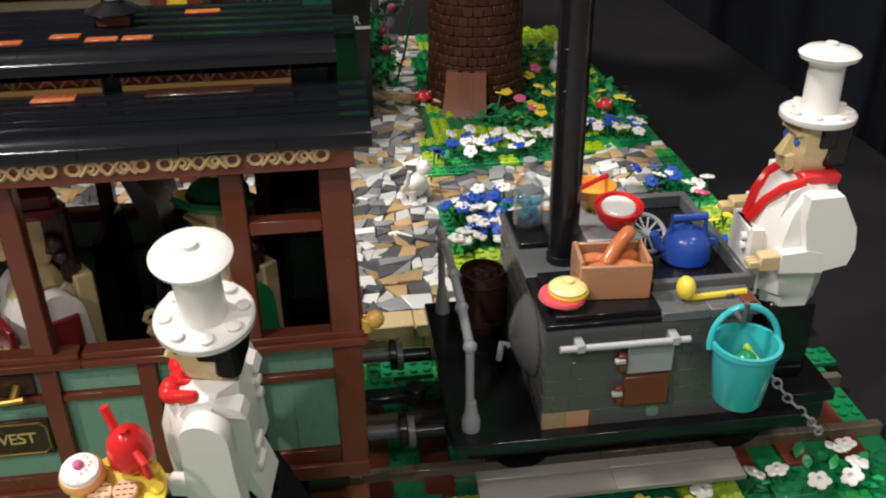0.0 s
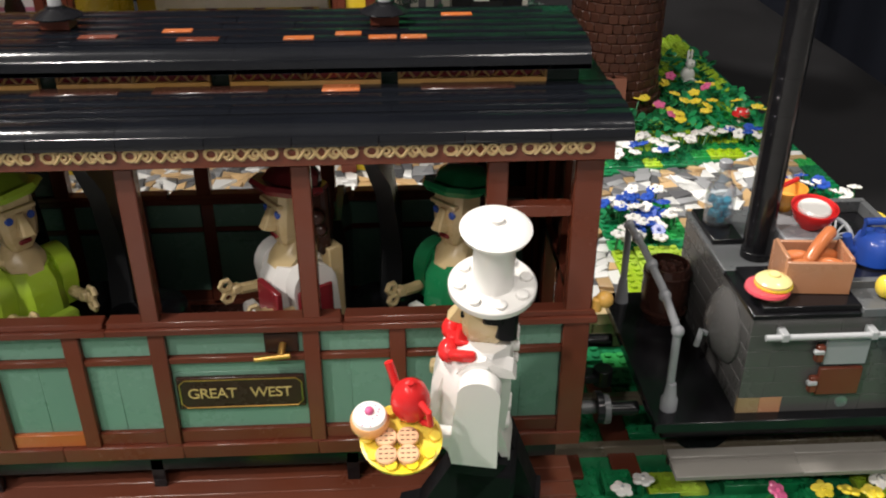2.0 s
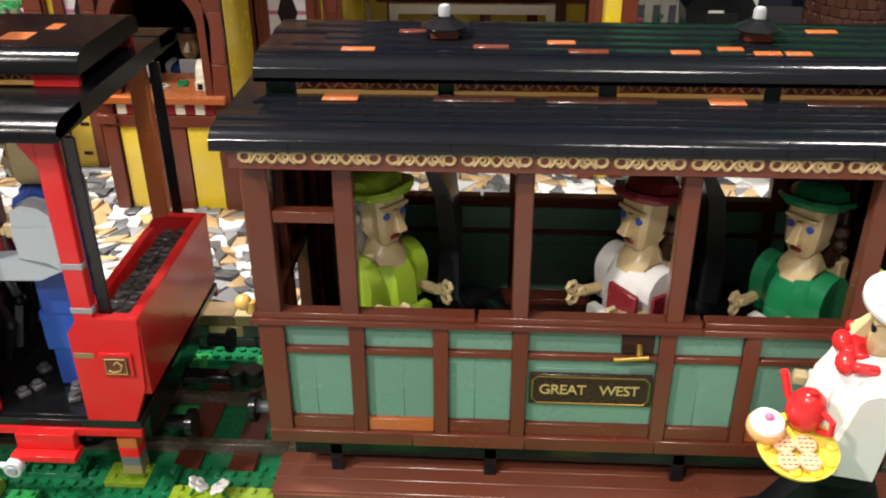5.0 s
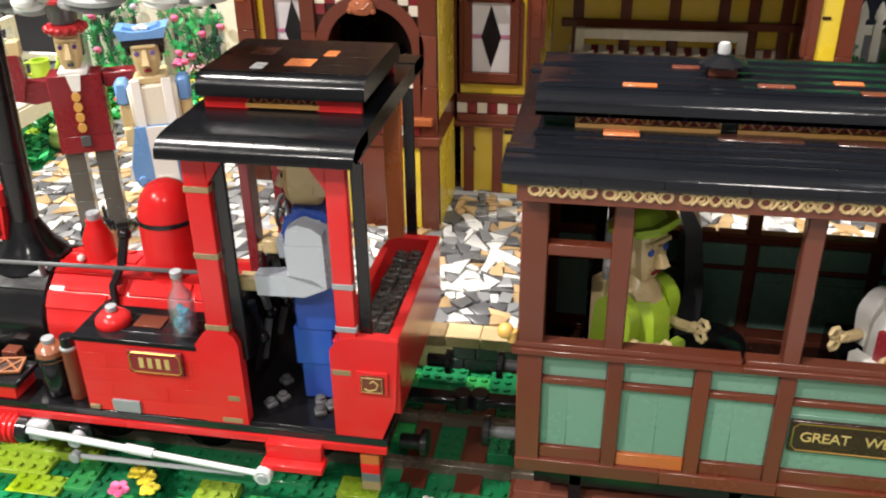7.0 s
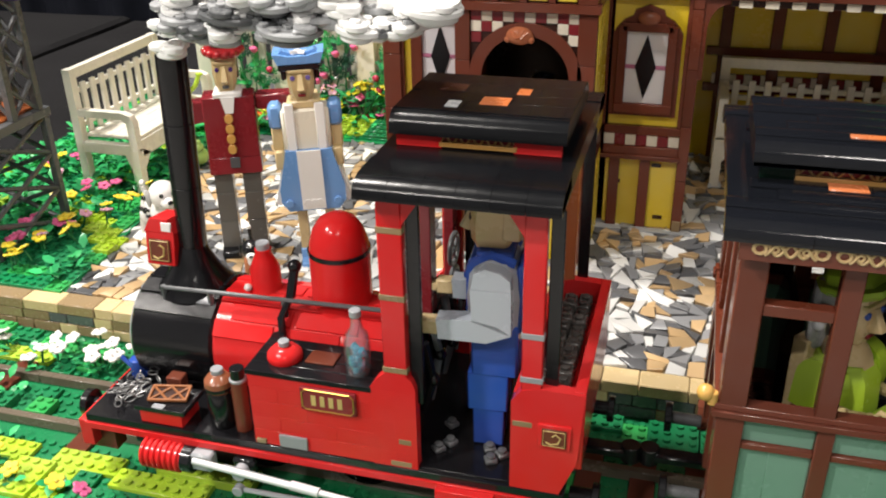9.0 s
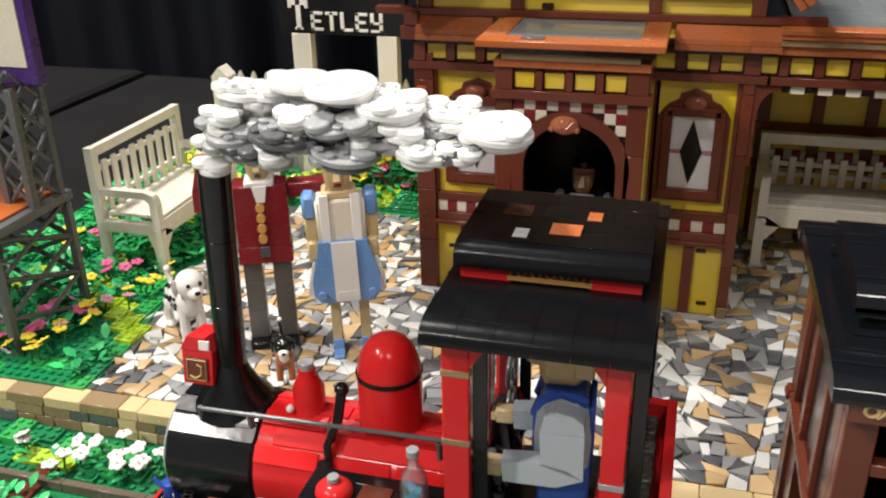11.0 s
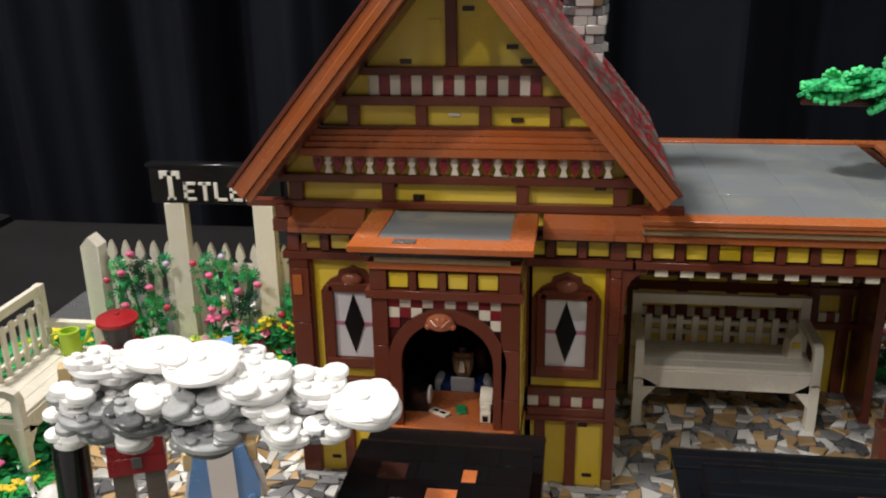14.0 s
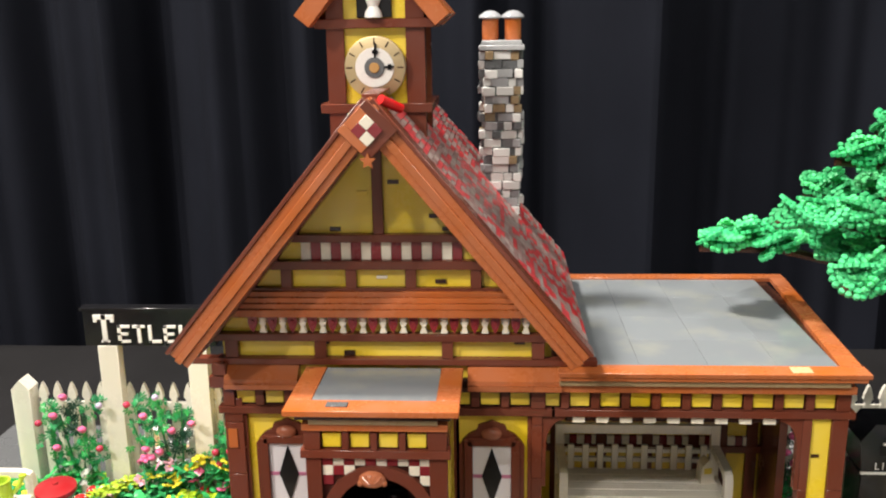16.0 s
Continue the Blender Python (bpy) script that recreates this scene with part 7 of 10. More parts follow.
for z0, z1, mat in ((PZ, 12.6, YELLOW), (15.4, 28.7, YELLOW)):
    sb("bay_panel", mat, BX1 - 0.1, BY + 1.0, z0, BX1 + 0.05, WY - 0.8, z1, 0.03, "", bay)
sb("counter", ORANGE, BX0 + 0.4, BY - 0.9, 15.2, BX1 - 0.4, BY + 7, 15.9, 0.07, "orange-brown ticket counter", bay)
sb("counter_beam", BROWN, BX0 + 0.2, BY - 0.2, 12.6, BX1 - 0.2, BY + 0.8, 13.8, 0.06, "", bay)
for i in range(10):
    sb("check", (CREAM, DRED)[i % 2], -62.7 + i * 0.98, BY - 0.1, 13.9, -61.74 + i * 0.98, BY + 0.5, 15.1, 0.04, "", bay)
# arched opening
ARC_C, ARC_R = (-57.75, 22.35), 4.2
outer = [(BX0 + 1.4, 15.9), (BX0 + 1.4, 28.75), (BX1 - 1.6, 28.75), (BX1 - 1.6, 15.9), (ARC_C[0] + ARC_R, 15.9)]
outer += arc(ARC_C[0], ARC_C[1], ARC_R, 0, 180, 20) + [(ARC_C[0] - ARC_R, 15.9)]
part("arch_panel", B(DBROWN).prism(outer, "y", BY + 0.45, BY + 0.95), bay, "brown panel with arched opening")
rim = arc(ARC_C[0], ARC_C[1], ARC_R + 1.2, 0, 180, 20) + arc(ARC_C[0], ARC_C[1], ARC_R, 180, 0, 20)
part("arch_rim", B(BROWN).prism([(ARC_C[0] + ARC_R, 15.9), (ARC_C[0] + ARC_R + 0.75, 15.9)] + rim[:21] + [(ARC_C[0] - ARC_R - 0.75, 15.9), (ARC_C[0] - ARC_R, 15.9)] + rim[21:], "y", BY - 0.1, BY + 0.55), bay, "brown arch moulding")
for i in range(10):
    for j in range(3):
        x, z = -63.0 + i * 1.02, 25.7 + j * 1.0
        if math.hypot(x + 0.5 - ARC_C[0], z + 0.5 - ARC_C[1]) > ARC_R + 1.35 and x < BX1 - 2.5:
            sb("check", (DRED, CREAM)[(i + j) % 2], x, BY + 0.25, z, x + 0.99, BY + 0.5, z + 0.98, 0.03, "", bay)
COPPER = plastic("copper_plastic", (0.42, 0.11, 0.03), 0.15)
shell = B(COPPER).ball((-58.25, BY - 0.3, 26.6), 1.0, 1.3, 0.7, 0.85, 0, 16, 8).ball((-59.35, BY - 0.4, 26.25), 0.32).ball((-57.15, BY - 0.4, 26.25), 0.32)
for q in (-50, -25, 0, 25, 50):
    a = radians(q)
    shell.tube([(-58.25 + 0.3 * math.sin(a), BY - 0.98, 26.3 + 0.2 * math.cos(a)), (-58.25 + 1.15 * math.sin(a), BY - 0.72, 26.55 + 0.7 * math.cos(a))], 0.12, 6)
part("shell_lamp", shell, bay, "copper shell lamp")
sb("bay_beam", BROWN, BX0 - 0.4, BY - 0.5, 28.75, BX1 + 0.3, BY + 0.9, 29.6, 0.06, "", bay)
sb("bay_band", DBROWN, BX0, BY + 0.2, 29.6, BX1, BY + 0.8, 31.7, 0.03, "", bay)
blocks(-61.95, 4, BY - 0.1, 29.75, 31.2, 2.65, 1.75, bay)
for x0, x1 in ((BX0, -62.95), (-53.0, BX1)):
    sb("band_post", BROWN, x0, BY - 0.45, 29.6, x1, BY + 0.4, 31.6, 0.06, "", bay)
for x in (BX0 + 0.03, BX1 - 0.03):
    sb("bay_side", BROWN, x - 0.1, BY + 0.8, 28.7, x + 0.1, WY - 0.5, 31.6, 0.03, "", bay)
sb("bay_cornice", ORANGE, BX0 - 0.1, BY - 0.75, 31.65, BX1 + 0.1, WY - 2.0, 32.35, 0.06, "", bay)
sb("bay_cornice", DTAN, BX0 + 0.6, BY - 0.95, 32.36, BX1 - 0.8, WY - 2.0, 32.95, 0.04, "", bay)
# bay roof
br = part("bay_roof", B(DBROWN).box(BX0 - 0.6, BY - 1.2, 32.95, BX1 + 0.4, 85.6, 33.6, 0.06), bay, "orange-brown canopy roof with a grey panel")
for x0, y0, x1, y1 in ((-66.0, 75.0, -50.0, 77.55), (-66.0, 77.55, -63.8, 85.7), (-52.2, 77.55, -50.0, 85.7)):
    sb("roof_rim", ORANGE, x0, y0, 33.6, x1, y1, 34.2, 0.06, "", br)
GREYGLASS = plastic("slate_grey_plastic", (0.19, 0.212, 0.228), 0.1, 0.05)
def mottled(mat, rgb, scale, lo, hi):
    """Blotches of another colour laid over a plastic's own."""
    nt = mat.node_tree
    n, l = nt.nodes, nt.links
    b = n["Principled BSDF"]
    src = b.inputs["Base Color"].links[0].from_socket
    co = n.new("ShaderNodeTexCoord")
    t = n.new("ShaderNodeTexNoise"); t.inputs["Scale"].default_value = scale; t.inputs["Detail"].default_value = 5
    l.new(co.outputs["Object"], t.inputs["Vector"])
    r = n.new("ShaderNodeMapRange"); r.inputs["From Min"].default_value = lo; r.inputs["From Max"].default_value = hi; r.inputs["To Max"].default_value = 0.7
    l.new(t.outputs["Fac"], r.inputs["Value"])
    mx = n.new("ShaderNodeMix"); mx.data_type = "RGBA"
    l.new(r.outputs[0], mx.inputs["Factor"]); l.new(src, mx.inputs["A"]); mx.inputs["B"].default_value = (*rgb, 1)
    l.new(mx.outputs["Result"], b.inputs["Base Color"])


# faint yellowish mottle in the colour, standing in for reflections on the roof panels
mottled(GREYGLASS, (0.26, 0.27, 0.24), 26, 0.5, 0.75)
sb("roof_panel", GREYGLASS, -63.8, 77.55, 33.6, -52.2, 85.7, 34.12, 0.04, "smooth grey panel", br)
sb("roof_tile", DGREY, -62.2, 75.9, 34.2, -60.2, 76.9, 34.32, 0.04, "", br)


def arched_window(cx, z0):
    w = part("window", B(BROWN).prism([(cx - 3.4, z0), (cx + 3.4, z0), (cx + 3.4, z0 + 8.6)] + [(cx + 3.4 - 0.35, z0 + 9.2), (cx + 2.4, z0 + 9.9), (cx + 1.6, z0 + 10.3), (cx + 1.4, z0 + 10.9), (cx, z0 + 11.4), (cx - 1.4, z0 + 10.9), (cx - 1.6, z0 + 10.3), (cx - 2.4, z0 + 9.9), (cx - 3.05, z0 + 9.2)] + [(cx - 3.4, z0 + 8.6)], "y", WY - 0.45, WY + 0.05), st, "arched brown window with white lattice")
    fr = B(BROWN)
    fr.box(cx - 2.9, WY - 1.0, z0 + 0.6, cx - 2.0, WY - 0.45, z0 + 9.4, 0.06).box(cx + 2.0, WY - 1.0, z0 + 0.6, cx + 2.9, WY - 0.45, z0 + 9.4, 0.06).box(cx - 2.9, WY - 1.1, z0 + 0.4, cx + 2.9, WY - 0.45, z0 + 1.4, 0.06).box(cx - 2.5, WY - 1.0, z0 + 8.8, cx + 2.5, WY - 0.45, z0 + 9.7, 0.06)
    part("frame", fr, w)
    part("pane", B(plastic("frosted_pane", (0.66, 0.64, 0.66), 0.1, 0.04)).box(cx - 2.0, WY - 0.55, z0 + 1.4, cx + 2.0, WY - 0.45, z0 + 8.8, 0.02), w, "white leaded pane")
    part("diamond", B(BLACK).prism([(cx - 1.05, z0 + 5.2), (cx, z0 + 1.9), (cx + 1.05, z0 + 5.2), (cx, z0 + 8.5)], "y", WY - 0.68, WY - 0.55), w, "black diamond pane")
    for sx in (-1, 1):
        part("bar", B(plastic("mauve_plastic", (0.42, 0.14, 0.24))).box(cx + sx * 1.0, WY - 0.66, z0 + 5.0, cx + sx * 2.0, WY - 0.55, z0 + 5.4, 0.02), w)
    part("shell", B(plastic("copper_brown_plastic", (0.25, 0.07, 0.03), 0.2)).ball((cx, WY - 0.7, z0 + 10.1), 0.9, 1.25, 0.6, 0.8, 0, 14, 8), w, "copper shell boss")
    return w


arched_window(-47.2, 16.3)
arched_window(-68.75, 16.3)
for x0, x1 in ((-51.2, -50.9), (-43.5, -43.1), (-65.0, -64.6), (-73.3, -72.9)):
    sb("jamb", BROWN, x0, T - 0.0, 15.2, x1, WY + 0.1, 28.6, 0.04)
# ticket clerk and his things
b = B(plastic("navy_plastic", (0.005, 0.022, 0.10)), LGREY, DTAN, BLACK, DGREY, BLACK)
b.box(-2.5, -1.2, 0, 2.5, 1.4, 3.4, 0.4, 0).box(-2.9, -1.0, 0.6, -1.9, 1.2, 3.6, 0.3, 1).box(1.9, -1.0, 0.6, 2.9, 1.2, 3.6, 0.3, 1)
b.box(-1.2, -1.25, 2.4, 1.2, -0.9, 4.0, 0.1, 1).box(-0.6, -0.6, 3.4, 0.6, 0.6, 4.4, 0.1, 2)
b.M = turn(0, 0, 4.0, 0, 0, 0)
doll_head(b, 0, 0, 0, -90, 2, 3, None, 1.15, 2.6)
b.lathe((0, 0, 2.7), [(1.2, 0), (1.25, 0.2), (1.1, 0.6), (0.6, 0.8)], 18, 5)
b.M = None
solid("clerk_doll", b, at(-57.3, 85.6, 13.2), "brick-built toy clerk in blue behind the ticket counter", "toy figure")
tw = thing("ticket_roll", at(-54.4, 80.0, 15.9), "cream ticket roll dispenser on the counter", "dispenser")
part("roll", B(CREAM).cyl((-0.6, 0, 1.6), 1.1, 1.2, "x", 22).box(-0.5, -1.6, 0.0, 0.5, -0.9, 1.6, 0.1), tw)
part("tape", B(CREAM, BLACK).box(-0.5, -2.0, 0.05, 0.5, -1.5, 1.0, 0.05).box(-0.25, -2.06, 0.2, 0.25, -2.0, 0.8, 0.02, 1), tw)
# black discs on the solid roll, painted as the dark of its holes
for i in range(6):
    a = i * math.pi / 3
    part("hole", B(BLACK).cyl((0.6, 0.65 * math.cos(a), 1.6 + 0.65 * math.sin(a)), 0.15, 0.05, "x", 8), tw)
reg = thing("cash_register", at(-61.6, 80.8, 15.9), "black cash register on the counter", "till")
part("case", B(BLACK).prism([(-1.2, 0), (1.6, 0), (1.6, 1.4), (0.4, 2.6), (-1.2, 2.6)], "y", -1.2, 1.2), reg)
part("dial", B(WHITE).cyl((1.55, -0.6, 1.6), 0.9, 0.25, "x", 18), reg)
tk = thing("ticket", at(-58.9, 79.4, 15.9, 0, 0, -30), "cream ticket with dark marks on the counter", "ticket")
part("card", B(CREAM).box(-1.0, -0.45, 0, 1.0, 0.45, 0.25, 0.05), tk)
part("mark", B(BLACK).box(-0.7, -0.2, 0.25, -0.1, 0.2, 0.28, 0.01).box(0.1, -0.2, 0.25, 0.7, 0.2, 0.28, 0.01), tk)
gn = thing("banknote", at(-56.9, 80.2, 15.9, 0, 0, 15), "green toy banknote on the counter", "banknote")
part("note", B(GREEN).box(-0.5, -0.8, 0, 0.5, 0.8, 0.2, 0.05), gn)

# portico with flat roof
PX0, PX1, PY = HX1 + 0.2, -12.0, 86.9
por = thing("portico", at(0, 0, 0), "timbered open waiting portico with a flat grey roof", "building")


def pb(name, mat, x0, y0, z0, x1, y1, z1, b=0.06, label="", parent=None):
    return bx(name, parent or por, mat, x0, y0, z0, x1, y1, z1, b, label)


pb("back_wall", YELLOW, PX0 - 1.1, 111.5, PZ, PX1, 112.5, 30, 0.03, "yellow back wall")
for x in (-39, -33, -27, -21, -17.4, -13.5):
    pb("wall_post", BROWN, x - 0.7, 110.9, PZ, x + 0.7, 111.6, 30, 0.06)
for z0 in (12.4, 17.0, 24.0):
    pb("wall_beam", BROWN, PX0, 110.8, z0, PX1, 111.6, z0 + 1.0, 0.06)
for i in range(28):
    pb("check", (CREAM, DRED)[i % 2], PX0 + 1 + i * 0.98, 111.0, 13.4, PX0 + 1.94 + i * 0.98, 111.55, 14.6, 0.03)
pb("dentil_rail", DBROWN, -39.6, PY + 0.3, 27.8, -16.2, PY + 0.9, 28.53, 0.03)
for i in range(10):
    pb("dentil", CREAM, -38.9 + i * 2.4, PY + 0.05, 27.75, -37.65 + i * 2.4, PY + 0.29, 28.5, 0.03)
pb("front_beam", BROWN, PX0, PY - 0.4, 28.55, PX1 + 1.2, PY + 1.0, 29.35, 0.06)
pb("band", DBROWN, PX0, PY + 0.2, 29.35, PX1 + 0.6, PY + 0.8, 31.6, 0.03)
blocks(-41.25, 10, PY, 29.6, 31.1, 3.05, 1.95, por)
pb("band_post", BROWN, -12.75, PY - 0.35, 29.4, -11.35, PY + 0.5, 31.5, 0.06)
pb("cornice", ORANGE, PX0 + 0.6, PY - 1.1, 31.55, -11.2, PY + 1, 32.4, 0.05)
pb("cornice", DTAN, PX0 + 0.7, PY - 1.5, 32.42, -12.0, PY + 1, 33.0, 0.04)
for x0, x1 in ((-15.8, -14.9), (-12.95, -11.35)):
    for a, b2 in ((PZ, 12.0), (12.9, 20.6), (20.6, 28.55)):
        pb("pillar", BROWN, x0, PY - 0.2, a, x1, PY + 1.3, b2, 0.07)
pb("pillar_panel", YELLOW, -14.9, PY + 0.15, PZ, -12.95, PY + 1.2, 28.55, 0.04)
for z0 in (24.2, 18.0, 9.6):
    pb("wall_clip", DBROWN, -14.7, PY, z0, -13.9, PY + 0.2, z0 + 0.3, 0.02)
pb("pillar_tile", ORANGE, -12.1, PY - 0.26, 15.6, -11.5, PY - 0.18, 17.0, 0.02)
pb("side_wall", BROWN, -12.4, PY + 1.4, PZ, -11.4, 92, 28.7, 0.05)
pb("side_post", BROWN, -12.4, 104, PZ, -11.4, 112, 30, 0.05)
pb("side_beam", BROWN, -12.4, 92, 25, -11.4, 104, 30, 0.05)


def bracket(x0, s):
    """A curved brace from a post up to the beam; s: the way it leans."""
    curve = [(x0 + s * (0.4 + 1.9 * (1 - math.cos(radians(q)))), 25.4 + 2.7 * math.sin(radians(q))) for q in range(0, 91, 15)]
    part("bracket", B(BROWN).prism([(x0, 28.55), (x0, 20.5), (x0 + s * 0.4, 20.5)] + curve + [(x0 + s * 2.3, 28.55)], "y", PY, PY + 0.9), por)


bracket(-42.0, 1)
bracket(-15.8, -1)
pb("pedestal", BROWN, -16.4, PY - 0.6, 12.0, -11.0, PY + 1.6, 12.9, 0.07)
pb("pillar_base", BROWN, -16.3, PY - 0.5, PZ, -14.6, PY + 1.6, 12.0, 0.07)
proof = pb("flat_roof", DBROWN, HX1 + 2.0, 85.6, 33.0, -10.9, 120.4, 33.5, 0.05, "flat grey roof with an orange-brown rim")
for i in range(4):
    for j in range(4):
        x0, y0 = HX1 + 2.2 + i * 6.9, 87.3 + j * 7.85
        pb("roof_plate", GREYGLASS, x0, y0, 33.5, min(x0 + 6.88, -12.5), y0 + 7.83, 33.8, 0.02, "", proof)
for x0, y0, x1, y1 in ((HX1 + 0.8, 84.9, -10.2, 87.3), (HX1 + 3.0, 118.7, -8.4, 120.8)):
    pb("roof_rim", ORANGE, x0, y0, 33.5, x1, y1, 34.0, 0.06, "", proof)
part("roof_rim", B(ORANGE).prism([(-12.5, 87.3), (-10.4, 87.3), (-8.5, 118.7), (-10.4, 118.7)], "z", 33.5, 34.0), proof)
pb("roof_rim", ORANGE, HX1 + 0.9, 85.1, 33.05, -10.5, 86.6, 33.48, 0.05, "", proof)
pb("rim_tile", TAN, -17.7, 85.3, 34.0, -15.7, 86.8, 34.1, 0.03, "", proof)

# clock tower
tower = thing("clock_tower", at(AX - 0.6, 90.2, 0), "yellow and brown clock tower on the ridge", "clock tower")


def tb(name, mat, x0, y0, z0, x1, y1, z1, b=0.06, label="", parent=None):
    return bx(name, parent or tower, mat, x0, y0, z0, x1, y1, z1, b, label)


tb("shaft", YELLOW, -4.3, 0.3, 52, 4.3, 8.6, 71.5, 0.04)
for x0, x1 in ((-4.75, -3.0), (3.0, 4.85)):
    for y0, y1 in ((-0.2, 1.2), (7.6, 9.0)):
        tb("corner_post", BROWN, x0, y0, 50, x1, y1, 72, 0.06)
for z0, w in ((59.3, 5.5), (67.4, 5.8)):
    for y0, y1 in ((-0.6, 0.4), (8.6, 9.4)):
        tb("belt", BROWN, -w, y0, z0, w, y1, z0 + 0.9, 0.06)
    for x0, x1 in ((-w, -w + 1), (w - 1, w)):
        tb("belt", BROWN, x0, 0.4, z0, x1, 8.6, z0 + 0.9, 0.06)
for s in (-1, 1):
    hd = B(ORANGE)
    hd.M = turn(0, 0, 77.5, 0, 0, 0) @ Matrix.Rotation(s * radians(50), 4, "Y") @ Matrix.Diagonal((s, 1, 1, 1))
    hd.box(0, -2.2, -1.8, 11.5, 10.5, 0, 0.06)
    if s < 0:
        hd.f = [tuple(reversed(f)) for f in hd.f]
    part("tower_roof", hd, tower, "orange-brown pitched tower roof")
part("tower_gable", B(YELLOW).prism([(-4.5, 71.5), (4.5, 71.5), (0, 76.5)], "y", 0.3, 1.2), tower)
# the shaft is closed here; black colour does for the opening's darkness
part("bell_opening", B(BLACK).box(-1.7, -0.05, 68.4, 1.7, 0.35, 73, 0.05), tower, "black block in place of the shaded opening")
part("statuette", B(WHITE).lathe((0.0, -0.5, 68.4), [(0.9, 0), (0.8, 0.5), (0.5, 1.0), (0.75, 1.6), (0.95, 2.4), (0.6, 3.2), (0.3, 3.6), (0, 3.7)], 18), tower, "white bell finial")
clock = part("clock", B(plastic("clock_bronze", (0.55, 0.41, 0.26), 0.3)).cyl((0, -0.75, 63.7), 2.98, 0.7, "y", 40), tower, "round clock face with a cream dial")
part("bezel", B(metal("dial_brass", (0.66, 0.52, 0.30), 0.42), CREAM).lathe((0, -0.78, 63.7), [(0, -0.02), (2.95, -0.02), (2.95, -0.1), (2.85, -0.14), (0, -0.12)], 40, 0, "y"), clock)
part("dial", B(plastic("dial_white", (0.72, 0.70, 0.66), 0.25)).cyl((0, -1.02, 63.7), 1.9, 0.16, "y", 36), clock, "pale dial")
part("centre", B(DGREY, OCHRE).cyl((0, -1.17, 63.7), 0.98, 0.16, "y", 24, 0).cyl((0, -1.32, 63.7), 0.5, 0.16, "y", 20, 1), clock, "grey and ochre centre boss")
for i in range(12):
    a = i * math.pi / 6
    tick = B(DBROWN)
    tick.M = turn(0, 0, 63.7, 0, 0, 0) @ Matrix.Rotation(a, 4, "Y")
    tick.box(-0.06, -1.0, 2.2, 0.06, -0.85, 2.8, 0.01)
    part("hour_mark", tick, clock)
for a, ln in ((4, 2.3), (88, 1.9)):
    hd = B(BLACK)
    hd.M = turn(0, 0, 63.7, 0, 0, 0) @ Matrix.Rotation(radians(a), 4, "Y")
    hd.box(-0.11, -1.2, 0.95, 0.11, -1.06, ln, 0.02).box(-0.28, -1.2, 1.3, 0.28, -1.06, 1.65, 0.02)
    part("clock_hand", hd, clock)

# chimney stack of stones
stack = thing("chimney_stack", at(-46.1, 108.5, 0), "tall stone chimney stack of grey and tan bricks with two pots", "chimney")
part("core", B(DGREY).box(-1.9, -1.9, 42, 1.9, 1.9, 64.8, 0.05), stack)
rs2 = random.Random(6)
stone_mesh = {}
for mi, mat in enumerate((LGREY, PAVE_PALE, DTAN, DGREY, PAVE_MID)):
    for w in (1.0, 1.5, 2.0):
        stone_mesh[mi, w] = B(mat).box(0.03, 0, 0.03, w - 0.03, 0.7, 0.97, 0.05).mesh("stone")
z = 44.5
while z < 64.2:
    for side_i in range(4):
        x = -2.1
        while x < 1.9:
            w = rs2.choice((1.0, 1.5, 2.0, 2.0))
            if x + w > 2.25:
                w = 1.0
            mi = rs2.choice((1, 1, 2, 3, 4, 0, 1))
            p = at(0, 0, 0, 0, 0, 90 * side_i) @ at(x + rs2.uniform(-0.2, 0.2), -2.0 - rs2.choice((0, 0.1, 0.25, 0.5, 0.65)), z + rs2.uniform(-0.06, 0.06), 0, 0, rs2.choice((0, 0, 5, -6)))
            part("stone", stone_mesh[mi, w], stack, m=p)
            x += w
    z += 1.0
part("cap", B(LGREY).box(-2.6, -2.6, 64.6, 2.6, 2.6, 65.2, 0.08).box(-2.3, -2.3, 65.2, 2.3, 2.3, 65.7, 0.08), stack)
for x in (-1.3, 1.3):
    part("pot", B(ORANGE, PEARL).lathe((x, 0, 65.7), [(0.9, 0), (0.95, 0.3), (0.95, 2.2), (1.0, 2.4)], 20, 0).lathe((x, 0, 68.1), [(1.2, 0), (1.35, 0.15), (1.25, 0.4), (0.6, 0.85), (0, 0.95)], 20, 1), stack, "orange pot with grey cap")
part("round_pin", B(WHITE).cyl((0.2, -3.0, 44.4), 0.5, 0.5, "y", 16), stack)


